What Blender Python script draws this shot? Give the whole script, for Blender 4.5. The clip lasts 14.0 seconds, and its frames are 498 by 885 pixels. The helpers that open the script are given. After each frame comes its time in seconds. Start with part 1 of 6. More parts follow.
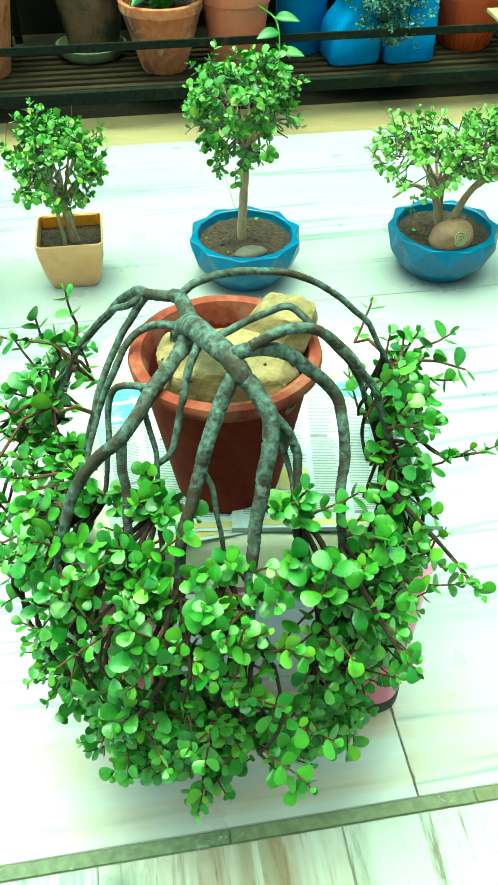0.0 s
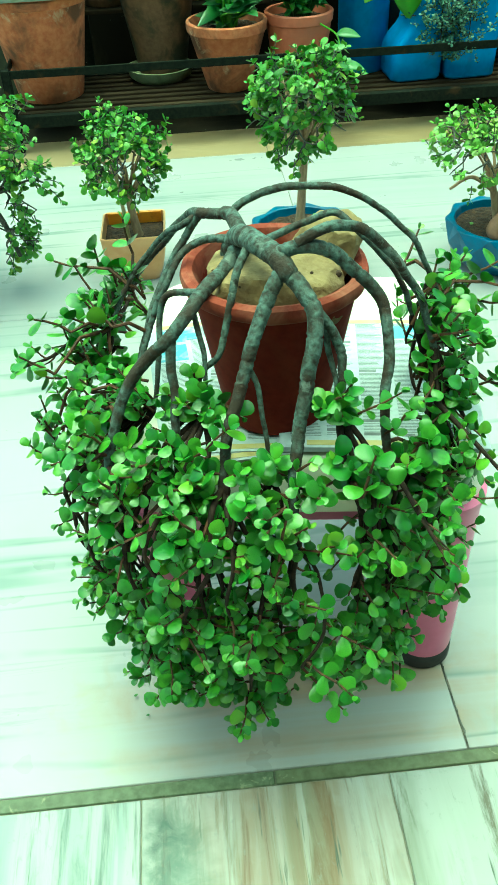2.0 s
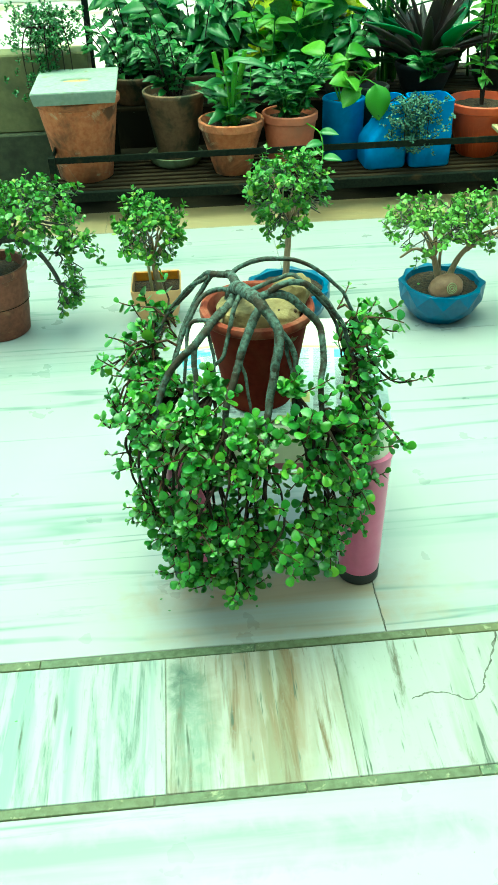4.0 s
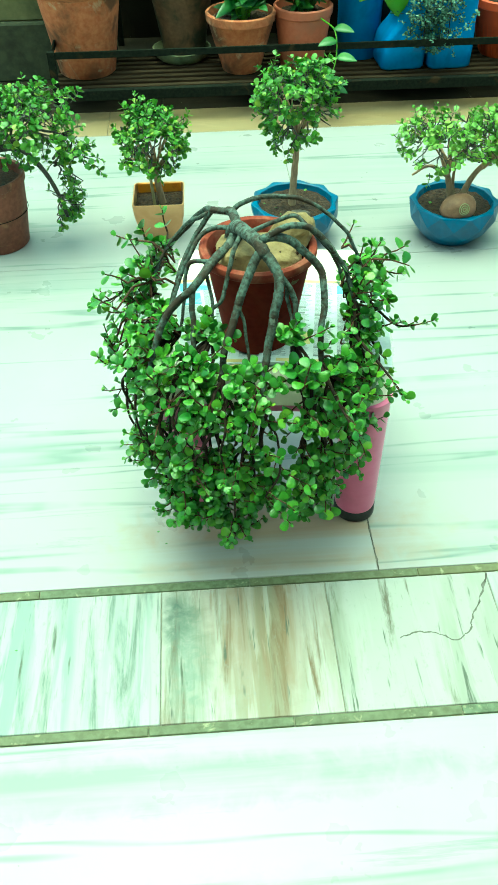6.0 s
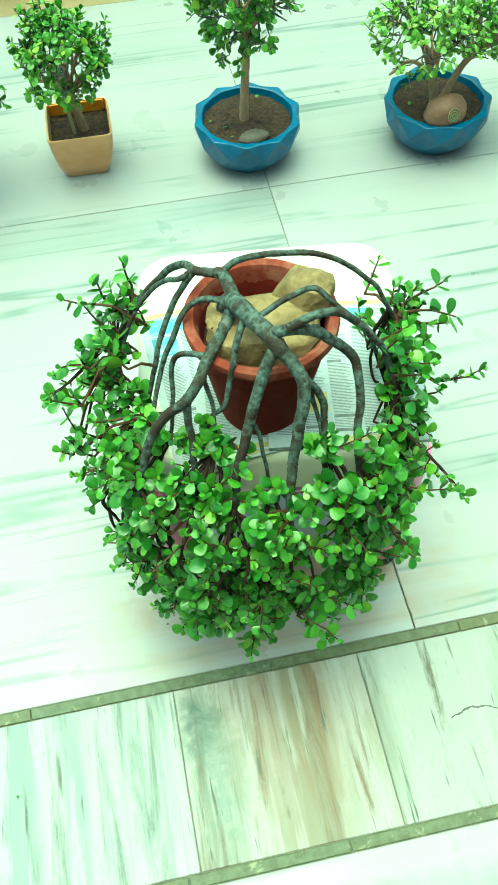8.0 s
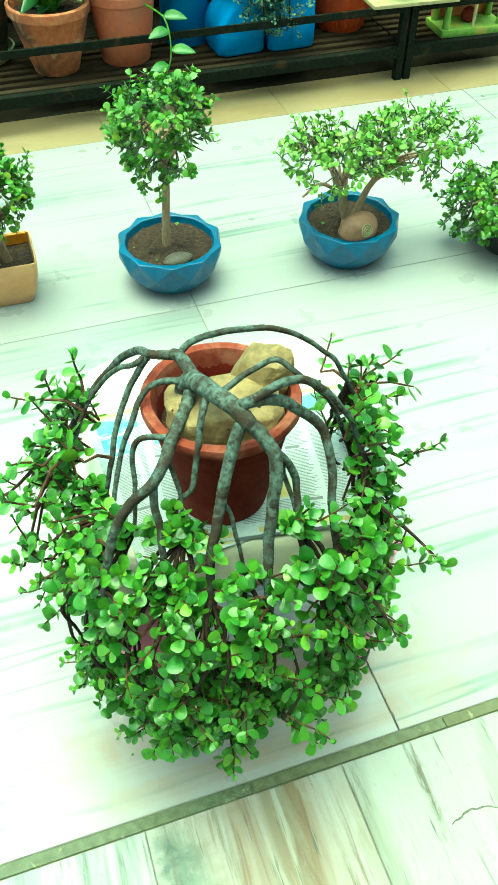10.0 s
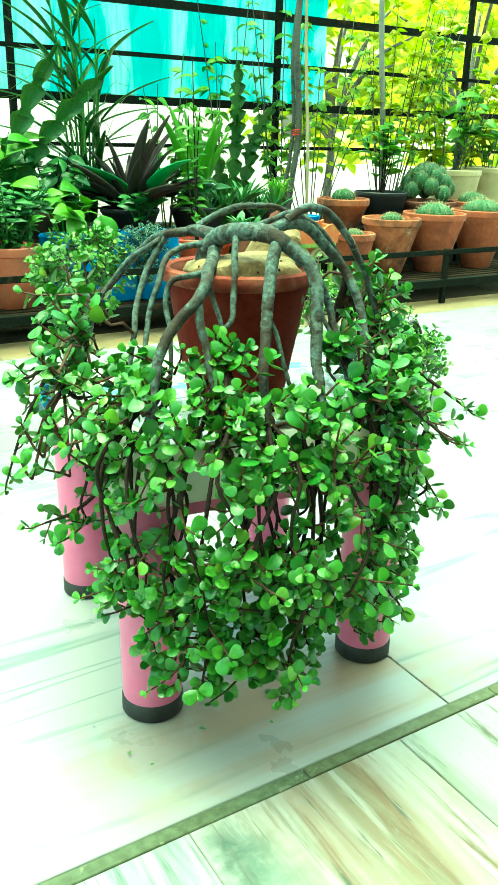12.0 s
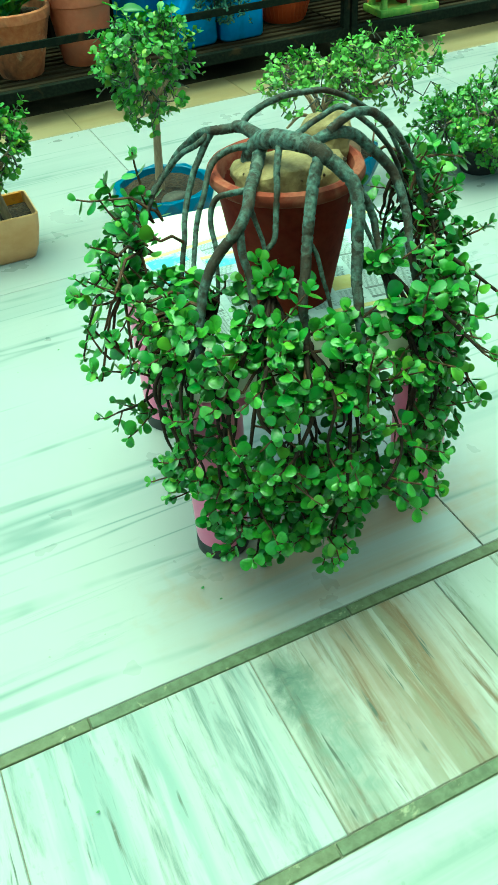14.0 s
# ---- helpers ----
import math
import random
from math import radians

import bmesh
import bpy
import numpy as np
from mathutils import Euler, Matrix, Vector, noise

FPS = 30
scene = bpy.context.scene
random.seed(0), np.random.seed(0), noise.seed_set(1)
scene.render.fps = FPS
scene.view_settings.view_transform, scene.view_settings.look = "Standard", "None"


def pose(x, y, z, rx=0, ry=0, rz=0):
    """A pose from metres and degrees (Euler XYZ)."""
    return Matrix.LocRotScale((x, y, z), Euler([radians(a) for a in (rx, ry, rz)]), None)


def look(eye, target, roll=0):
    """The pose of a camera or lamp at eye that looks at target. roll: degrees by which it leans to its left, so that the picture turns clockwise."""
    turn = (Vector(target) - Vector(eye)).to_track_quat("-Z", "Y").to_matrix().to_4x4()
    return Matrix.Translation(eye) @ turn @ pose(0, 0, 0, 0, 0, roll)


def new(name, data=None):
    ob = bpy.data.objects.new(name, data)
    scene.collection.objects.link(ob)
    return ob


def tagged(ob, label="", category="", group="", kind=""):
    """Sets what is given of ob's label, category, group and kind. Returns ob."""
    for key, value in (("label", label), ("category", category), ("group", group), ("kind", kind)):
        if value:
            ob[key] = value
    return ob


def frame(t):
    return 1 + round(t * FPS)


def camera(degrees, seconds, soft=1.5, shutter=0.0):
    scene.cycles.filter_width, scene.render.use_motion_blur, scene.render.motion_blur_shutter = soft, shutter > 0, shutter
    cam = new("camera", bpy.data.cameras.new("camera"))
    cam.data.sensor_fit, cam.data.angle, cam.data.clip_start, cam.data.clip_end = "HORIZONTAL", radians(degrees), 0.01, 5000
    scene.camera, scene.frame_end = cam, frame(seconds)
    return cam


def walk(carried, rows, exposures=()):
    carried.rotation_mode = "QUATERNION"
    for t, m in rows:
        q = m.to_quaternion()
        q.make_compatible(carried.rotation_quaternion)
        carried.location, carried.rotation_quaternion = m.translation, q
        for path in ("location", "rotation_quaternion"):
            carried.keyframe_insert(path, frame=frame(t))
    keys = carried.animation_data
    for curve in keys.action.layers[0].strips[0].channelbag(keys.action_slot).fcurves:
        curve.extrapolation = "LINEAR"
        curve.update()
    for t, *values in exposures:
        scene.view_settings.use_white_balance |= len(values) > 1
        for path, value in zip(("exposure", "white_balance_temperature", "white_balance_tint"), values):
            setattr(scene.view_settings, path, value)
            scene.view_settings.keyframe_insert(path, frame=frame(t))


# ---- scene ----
cam = camera(33.5, 14.0, soft=1.4)
PATH = [
    (0, (-0.080, -0.638, 1.061), (0.159, 0.793, -0.315), 0.32),
    (0.5, (-0.085, -0.651, 1.039), (0.186, 0.861, -0.242), 0.36),
    (1, (-0.078, -0.670, 1.009), (0.169, 0.891, -0.216), -0.45),
    (1.5, (-0.083, -0.705, 0.981), (0.068, 0.839, -0.282), -2.09),
    (2, (-0.079, -0.742, 0.969), (0.022, 0.786, -0.318), -2.63),
    (2.5, (-0.072, -0.764, 0.968), (0.017, 0.758, -0.327), -2.39),
    (2.7, (-0.072, -0.769, 0.972), (0.019, 0.754, -0.320), -2.32),
    (2.8, (-0.073, -0.791, 0.983), (0.020, 0.741, -0.299), -2.26),
    (2.9, (-0.078, -0.858, 1.014), (0.019, 0.698, -0.239), -2.15),
    (3, (-0.086, -0.929, 1.047), (0.020, 0.648, -0.179), -2.02),
    (3.1, (-0.088, -0.999, 1.080), (0.016, 0.595, -0.123), -2.08),
    (3.2, (-0.094, -1.070, 1.111), (0.014, 0.541, -0.069), -1.97),
    (3.3, (-0.100, -1.138, 1.143), (0.012, 0.483, -0.024), -1.89),
    (3.4, (-0.106, -1.207, 1.176), (0.009, 0.423, 0.022), -1.81),
    (3.5, (-0.109, -1.239, 1.192), (0.008, 0.392, 0.041), -1.76),
    (3.7, (-0.107, -1.236, 1.193), (0.009, 0.388, 0.032), -1.73),
    (4.4, (-0.099, -1.225, 1.200), (0.013, 0.374, 0.003), -1.61),
    (5.3, (-0.090, -1.211, 1.207), (0.018, 0.354, -0.034), -1.45),
    (5.5, (-0.092, -1.204, 1.216), (0.014, 0.335, -0.057), -1.11),
    (6, (-0.083, -1.172, 1.254), (-0.000, 0.276, -0.123), -0.92),
    (6.5, (-0.078, -1.087, 1.288), (-0.014, 0.263, -0.186), -1.38),
    (7, (-0.105, -0.907, 1.321), (-0.010, 0.342, -0.239), -1.61),
    (7.2, (-0.117, -0.836, 1.322), (0.007, 0.367, -0.271), -1.43),
    (9.3, (-0.143, -0.588, 1.302), (0.142, 0.432, -0.395), -0.20),
    (9.5, (-0.147, -0.598, 1.289), (0.178, 0.496, -0.353), 0.31),
    (10, (-0.200, -0.669, 1.236), (0.257, 0.627, -0.218), 0.97),
    (10.5, (-0.295, -0.763, 1.135), (0.361, 0.662, -0.106), 1.59),
    (11, (-0.431, -0.805, 0.978), (0.441, 0.666, -0.059), 1.91),
    (11.5, (-0.501, -0.830, 0.842), (0.485, 0.693, 0.002), 1.62),
    (12, (-0.524, -0.861, 0.719), (0.476, 0.724, 0.020), 1.67),
    (12.5, (-0.526, -0.868, 0.672), (0.462, 0.739, 0.008), 1.64),
    (13, (-0.523, -0.865, 0.687), (0.427, 0.738, -0.041), 1.37),
    (13.5, (-0.491, -0.859, 0.792), (0.319, 0.658, -0.228), -0.23),
    (14, (-0.440, -0.853, 0.972), (0.157, 0.529, -0.344), -3.56),
]
EXPOSURES = [
    (0.0, 2.36, 6400, -60), (1.0, 2.37, 6400, -60), (1.6, 2.31, 6330, -61), (2.0, 1.92, 6200, -61), (2.5, 1.97, 6170, -60), (3.2, 1.95, 6120, -63), (5.3, 2.01, 6280, -58), (6.2, 1.88, 6280, -57), (7.2, 1.79, 6220, -57),
    (9.3, 1.96, 6750, -51), (10.0, 2.1, 6680, -54), (11.0, 2.36, 6700, -60), (12.5, 2.59, 6850, -63), (13.2, 2.52, 6820, -66), (13.5, 2.42, 6700, -72), (14.0, 1.70, 5850, -67),
]
walk(cam, [(t, look(eye, target, roll)) for t, eye, target, roll in PATH], EXPOSURES)

# ---- world, sun, exposure ----
SUN_ELEV, SUN_AZ = 82.0, -40.0          # degrees above the horizon; clockwise from +y
world = bpy.data.worlds.new("sky_world")
scene.world = world
world.use_nodes = True
sky = world.node_tree.nodes.new("ShaderNodeTexSky")
sky.sky_type, sky.sun_disc = "NISHITA", False
sky.sun_elevation, sky.sun_rotation = radians(SUN_ELEV), radians(SUN_AZ)
sky.air_density, sky.dust_density, sky.ozone_density = 1.0, 5.0, 1.0
back = world.node_tree.nodes["Background"]
world.node_tree.links.new(sky.outputs[0], back.inputs[0])
back.inputs[1].default_value = 0.15
sun_data = bpy.data.lights.new("sun", "SUN")
sun_data.energy, sun_data.angle, sun_data.color = 1.1, radians(60), (1.0, 0.975, 0.93)
sun = new("sun", sun_data)
sun.matrix_world = look((math.sin(radians(SUN_AZ)) * 8, math.cos(radians(SUN_AZ)) * 8, 8 * math.tan(radians(SUN_ELEV))), (0, 0, 0))

# ---- materials ----


def base_nodes(name):
    m = bpy.data.materials.new(name)
    m.use_nodes = True
    return m, m.node_tree, m.node_tree.nodes["Principled BSDF"]


def add(nt, kind, **values):
    n = nt.nodes.new(kind)
    for key, v in values.items():
        n.inputs[key.replace("_", " ")].default_value = v
    return n


def rgba(c):
    return (*c, 1.0)


def ramp(nt, source, lo, hi):
    r = nt.nodes.new("ShaderNodeMapRange")
    r.inputs["From Min"].default_value, r.inputs["From Max"].default_value = lo, hi
    nt.links.new(source, r.inputs["Value"])
    return r.outputs[0]


def blend(nt, fac, a, b, kind="MIX"):
    n = nt.nodes.new("ShaderNodeMix")
    n.data_type, n.blend_type = "RGBA", kind
    for socket, v in ((n.inputs[0], fac), (n.inputs[6], a), (n.inputs[7], b)):
        if hasattr(v, "is_linked"):
            nt.links.new(v, socket)
        else:
            socket.default_value = v
    return n.outputs[2]


def coords(nt, stretch=(1, 1, 1), turn=0.0, world_space=False, scatter=0.0):
    if world_space:
        out = nt.nodes.new("ShaderNodeNewGeometry").outputs["Position"]
    else:
        out = nt.nodes.new("ShaderNodeTexCoord").outputs["Object"]
    if scatter:
        info = nt.nodes.new("ShaderNodeObjectInfo")
        v = nt.nodes.new("ShaderNodeVectorMath")
        v.operation = "ADD"
        s = nt.nodes.new("ShaderNodeMath")
        s.operation = "MULTIPLY"
        s.inputs[1].default_value = scatter
        nt.links.new(info.outputs["Random"], s.inputs[0])
        nt.links.new(out, v.inputs[0])
        nt.links.new(s.outputs[0], v.inputs[1])
        out = v.outputs[0]
    mp = nt.nodes.new("ShaderNodeMapping")
    mp.inputs["Scale"].default_value, mp.inputs["Rotation"].default_value = stretch, (0, 0, radians(turn))
    nt.links.new(out, mp.inputs["Vector"])
    return mp.outputs[0]


def noise_of(nt, vec, scale, detail=4.0, rough=0.55, warp=0.0):
    n = add(nt, "ShaderNodeTexNoise", Scale=scale, Detail=detail, Roughness=rough, Distortion=warp)
    nt.links.new(vec, n.inputs["Vector"])
    return n.outputs["Fac"]


def bumped(nt, bsdf, height, strength, distance=0.002):
    b = add(nt, "ShaderNodeBump", Strength=strength, Distance=distance)
    nt.links.new(height, b.inputs["Height"])
    nt.links.new(b.outputs[0], bsdf.inputs["Normal"])


def surface(name, a, b, stain=None, fine=60.0, coarse=9.0, rough=0.6, metal=0.0, bump=0.25, depth=0.002, stretch=(1, 1, 1), stain_cut=(0.52, 0.68), coat=0.0, scatter=3.0, spec=0.5, vary=None, bloom=None):
    """A surface of two close tones, with stains of a third, grain and relief."""
    m, nt, bsdf = base_nodes(name)
    vec = coords(nt, stretch, scatter=scatter)
    f = noise_of(nt, vec, fine)
    c = noise_of(nt, vec, coarse, 5.0, 0.6, 0.4)
    col = blend(nt, ramp(nt, f, 0.35, 0.65), rgba(a), rgba(b))
    if vary:
        col = blend(nt, nt.nodes.new("ShaderNodeObjectInfo").outputs["Random"], col, rgba(vary))
    if stain:
        col = blend(nt, ramp(nt, c, *stain_cut), col, rgba(stain))
    if bloom:
        tone, scale, cut = bloom
        col = blend(nt, ramp(nt, noise_of(nt, vec, scale, 6.0, 0.65, 0.8), *cut), col, rgba(tone))
    nt.links.new(col, bsdf.inputs["Base Color"])
    rr = ramp(nt, c, 0.2, 0.8)
    rn = nt.nodes.new("ShaderNodeMapRange")
    rn.inputs["To Min"].default_value, rn.inputs["To Max"].default_value = max(0.03, rough - 0.08), min(1.0, rough + 0.12)
    nt.links.new(rr, rn.inputs["Value"])
    nt.links.new(rn.outputs[0], bsdf.inputs["Roughness"])
    bsdf.inputs["Metallic"].default_value = metal
    bsdf.inputs["Specular IOR Level"].default_value = spec
    bsdf.inputs["Coat Weight"].default_value = coat
    if bump:
        bumped(nt, bsdf, f, bump, depth)
    return m


def leaf_surface(name, a, b, edge=None, rough=0.35, glow=0.25):
    """Leaf tissue: two greens from leaf to leaf, faint mottling, some light passing through."""
    m, nt, bsdf = base_nodes(name)
    info, geo = nt.nodes.new("ShaderNodeObjectInfo"), nt.nodes.new("ShaderNodeNewGeometry")
    s = nt.nodes.new("ShaderNodeMath")
    s.operation = "ADD"
    nt.links.new(info.outputs["Random"], s.inputs[0])
    nt.links.new(geo.outputs["Random Per Island"], s.inputs[1])
    w = nt.nodes.new("ShaderNodeMath")
    w.operation = "FRACT"
    nt.links.new(s.outputs[0], w.inputs[0])
    col = blend(nt, w.outputs[0], rgba(a), rgba(b))
    vec = coords(nt)
    f = noise_of(nt, vec, 120.0)
    col = blend(nt, ramp(nt, f, 0.45, 0.75), col, rgba(tuple(0.6 * v for v in a)))
    if edge:
        p = ramp(nt, w.outputs[0], 0.86, 1.0)
        col = blend(nt, p, col, rgba(edge))
    nt.links.new(col, bsdf.inputs["Base Color"])
    bsdf.inputs["Roughness"].default_value = rough
    bumped(nt, bsdf, f, 0.12, 0.001)
    if glow:
        out = nt.nodes["Material Output"]
        tr = nt.nodes.new("ShaderNodeBsdfTranslucent")
        nt.links.new(blend(nt, 0.5, col, rgba((0.35, 0.55, 0.05))), tr.inputs["Color"])
        mix = nt.nodes.new("ShaderNodeMixShader")
        mix.inputs[0].default_value = glow
        nt.links.new(bsdf.outputs[0], mix.inputs[1])
        nt.links.new(tr.outputs[0], mix.inputs[2])
        nt.links.new(mix.outputs[0], out.inputs["Surface"])
    return m


def marble(name, body, vein_a, vein_b, stretch, turn, cut, rough=0.22, warm=None, lines=0.0, line_scale=1.0, patches=(), spec=0.5, fleck=0.0):
    """Polished veined stone: streaks at two widths, faint clouds, and thin drawn-out veins where lines is set."""
    m, nt, bsdf = base_nodes(name)
    vec = coords(nt, stretch, turn, world_space=True, scatter=5.0)
    broad = noise_of(nt, vec, 1.0, 5.0, 0.55, 0.5)
    thin = noise_of(nt, vec, 2.6, 8.0, 0.72, 0.5)
    cloud = noise_of(nt, coords(nt, world_space=True, scatter=2.0), 3.0, 4.0)
    col = blend(nt, ramp(nt, cloud, 0.3, 0.75), rgba(body), rgba(tuple(0.9 * v for v in body)))
    if warm:
        col = blend(nt, ramp(nt, cloud, 0.45, 0.68), col, rgba(warm))
    col = blend(nt, ramp(nt, broad, *cut), col, rgba(vein_a))
    col = blend(nt, ramp(nt, thin, cut[0] + 0.06, cut[1] + 0.04), col, rgba(vein_b))
    if lines:
        n = noise_of(nt, vec, line_scale, 3.0, 0.5, 0.3)
        d = nt.nodes.new("ShaderNodeMath")
        d.operation = "SUBTRACT"
        d.inputs[1].default_value = 0.5
        nt.links.new(n, d.inputs[0])
        e = nt.nodes.new("ShaderNodeMath")
        e.operation = "ABSOLUTE"
        nt.links.new(d.outputs[0], e.inputs[0])
        keep = nt.nodes.new("ShaderNodeMath")
        keep.operation = "MULTIPLY"
        nt.links.new(ramp(nt, e.outputs[0], 0.022, 0.003), keep.inputs[0])
        nt.links.new(ramp(nt, cloud, 0.40, 0.62), keep.inputs[1])
        fade = nt.nodes.new("ShaderNodeMath")
        fade.operation = "MULTIPLY"
        fade.inputs[1].default_value = lines
        nt.links.new(keep.outputs[0], fade.inputs[0])
        col = blend(nt, fade.outputs[0], col, rgba(vein_b))
    if fleck:
        pale = nt.nodes.new("ShaderNodeMath")
        pale.operation = "MULTIPLY"
        pale.inputs[1].default_value = 0.7
        nt.links.new(ramp(nt, noise_of(nt, vec, 3.1, 4.0, 0.6, 0.25), 0.52, 0.58), pale.inputs[0])
        col = blend(nt, pale.outputs[0], col, rgba(tuple(1.04 * v for v in body)))
    for px0, py0, rx, ry, tone, strength, streaky in patches:
        own = coords(nt, world_space=True)
        away = nt.nodes.new("ShaderNodeVectorMath")
        away.operation = "DISTANCE"
        place = nt.nodes.new("ShaderNodeMapping")
        place.inputs["Location"].default_value = (-px0 / rx, -py0 / ry, 0)
        place.inputs["Scale"].default_value = (1 / rx, 1 / ry, 0)
        nt.links.new(own, place.inputs["Vector"])
        nt.links.new(place.outputs[0], away.inputs[0])
        ragged = nt.nodes.new("ShaderNodeMath")
        ragged.operation = "ADD"
        nt.links.new(away.outputs["Value"], ragged.inputs[0])
        nt.links.new(noise_of(nt, own, 22.0, 5.0, 0.6, 0.5), ragged.inputs[1])
        mask = nt.nodes.new("ShaderNodeMath")
        mask.operation = "MULTIPLY"
        nt.links.new(ramp(nt, ragged.outputs[0], 1.5, 0.9), mask.inputs[0])
        nt.links.new(ramp(nt, noise_of(nt, vec, 2.3, 5.0, 0.6, 0.4) if streaky else noise_of(nt, own, 30.0, 6.0, 0.65, 0.8), 0.34 if streaky else 0.22, 0.58), mask.inputs[1])
        some = nt.nodes.new("ShaderNodeMath")
        some.operation = "MULTIPLY"
        some.inputs[1].default_value = strength
        nt.links.new(mask.outputs[0], some.inputs[0])
        col = blend(nt, some.outputs[0], col, rgba(tone))
    if fleck:
        some = nt.nodes.new("ShaderNodeMath")
        some.operation = "MULTIPLY"
        some.inputs[1].default_value = fleck
        nt.links.new(ramp(nt, noise_of(nt, vec, 7.0, 3.0, 0.6, 0.3), 0.62, 0.70), some.inputs[0])
        col = blend(nt, some.outputs[0], col, rgba((0.065, 0.075, 0.058)))
        col = blend(nt, ramp(nt, noise_of(nt, coords(nt, (1.6, 1, 1), world_space=True), 55.0, 5.0, 0.7), 0.58, 0.8), col, rgba(tuple(0.62 * v for v in body)))
    speck = noise_of(nt, coords(nt, world_space=True), 90.0, 2.0)
    col = blend(nt, ramp(nt, speck, 0.74, 0.8), col, rgba((0.16, 0.17, 0.13)))
    nt.links.new(col, bsdf.inputs["Base Color"])
    bsdf.inputs["Specular IOR Level"].default_value = spec
    rr = nt.nodes.new("ShaderNodeMapRange")
    rr.inputs["To Min"].default_value, rr.inputs["To Max"].default_value = rough - 0.07, rough + 0.16
    nt.links.new(noise_of(nt, coords(nt, world_space=True), 7.0), rr.inputs["Value"])
    nt.links.new(rr.outputs[0], bsdf.inputs["Roughness"])
    bumped(nt, bsdf, thin, 0.05, 0.001)
    return m


# first patch: brown veins plus the plant's warm shadow, painted into the slab colour
M_SLAB = marble("white_marble", (0.268, 0.263, 0.262), (0.203, 0.218, 0.213), (0.105, 0.14, 0.13), (0.32, 7.0, 1.0), -5.0, (0.55, 0.72), 0.26, None, 0.85, 1.3, ((0.04, -0.13, 0.36, 0.15, (0.235, 0.165, 0.115), 0.85, True), (-0.25, -0.60, 0.62, 0.055, (0.13, 0.165, 0.145), 0.8, True), (0.1, -0.80, 0.7, 0.07, (0.17, 0.195, 0.165), 0.6, True)), 0.35)
M_TILE = marble("striped_marble", (0.272, 0.278, 0.268), (0.172, 0.208, 0.200), (0.085, 0.105, 0.095), (11.0, 1.0, 1.0), 1.0, (0.44, 0.60), 0.34, None, 0.35, 1.5, (), 0.22, 1.0)
M_TILE_BROWN = marble("brown_striped_marble", (0.285, 0.28, 0.262), (0.165, 0.155, 0.115), (0.095, 0.068, 0.038), (12.0, 1.0, 1.0), 3.0, (0.44, 0.60), 0.34, None, 0.35, 1.5, ((0.0, -0.33, 0.17, 0.22, (0.15, 0.09, 0.05), 0.6, True), (-0.165, -0.31, 0.04, 0.085, (0.045, 0.07, 0.055), 0.95, False), (-0.15, -0.40, 0.05, 0.16, (0.12, 0.155, 0.13), 0.75, False)), 0.22, 1.0)
M_TILE_WHITE = marble("pale_striped_marble", (0.265, 0.265, 0.25), (0.185, 0.19, 0.165), (0.085, 0.078, 0.055), (10.0, 0.8, 1.0), -10.0, (0.51, 0.63), 0.34, None, 0.4, 1.4, ((0.125, -0.36, 0.03, 0.16, (0.12, 0.125, 0.085), 0.6, True),), 0.22, 1.0)
M_TRIM = surface("green_marble", (0.030, 0.052, 0.034), (0.090, 0.125, 0.085), (0.21, 0.205, 0.13), 75, 40, 0.45, bump=0.2, stain_cut=(0.6, 0.68), vary=(0.105, 0.092, 0.036), spec=0.25)
M_SAND = marble("cream_stone", (0.235, 0.175, 0.095), (0.18, 0.12, 0.055), (0.29, 0.225, 0.13), (1.0, 5.0, 1.0), 0.0, (0.5, 0.68), 0.35)
# near-black stone: the shade below the stands is put into its colour
M_SHADED_STONE = marble("shaded_dark_stone", (0.02, 0.016, 0.010), (0.012, 0.010, 0.007), (0.035, 0.027, 0.016), (3.0, 5.0, 1.0), 0.0, (0.45, 0.7), 0.8, spec=0.1)
M_GROUT = surface("grout", (0.11, 0.105, 0.08), (0.19, 0.175, 0.13), rough=0.9)
M_BARK = surface("grey_bark", (0.050, 0.044, 0.033), (0.090, 0.090, 0.074), (0.022, 0.016, 0.011), 240, 34, 0.62, bump=0.8, depth=0.0025, stain_cut=(0.52, 0.66))
M_LICHEN = surface("lichen_grey_bark", (0.019, 0.017, 0.012), (0.086, 0.122, 0.106), (0.026, 0.018, 0.012), 150, 24, 0.7, bump=0.8, depth=0.003, stain_cut=(0.48, 0.62), spec=0.25, bloom=((0.105, 0.125, 0.108), 38, (0.60, 0.68)))
M_TWIG = surface("brown_twig", (0.012, 0.007, 0.005), (0.030, 0.018, 0.011), rough=0.8, fine=200, bump=0.3, spec=0.2)
M_SHOOT = surface("reddish_young_shoot", (0.030, 0.014, 0.008), (0.085, 0.036, 0.016), rough=0.7, fine=120, bump=0.2, spec=0.25)
M_WOOD = surface("pale_bark", (0.26, 0.17, 0.10), (0.36, 0.25, 0.15), (0.17, 0.11, 0.07), 160, 26, 0.75, bump=0.6, stretch=(1, 1, 0.3))
M_JADE = leaf_surface("jade_leaf", (0.040, 0.142, 0.015), (0.130, 0.315, 0.028), (0.18, 0.33, 0.03), 0.32, 0.2)
M_JADE_PALE = leaf_surface("pale_jade_leaf", (0.15, 0.325, 0.045), (0.25, 0.43, 0.065), (0.30, 0.36, 0.06), 0.42, 0.3)
M_JADE_MID = leaf_surface("bright_jade_leaf", (0.070, 0.205, 0.022), (0.18, 0.37, 0.038), (0.32, 0.44, 0.05), 0.38, 0.3)
M_TERRA = surface("terracotta", (0.095, 0.007, 0.004), (0.13, 0.012, 0.007), (0.15, 0.035, 0.018), 90, 8, 0.85, bump=0.2, stain_cut=(0.55, 0.8), spec=0.15)
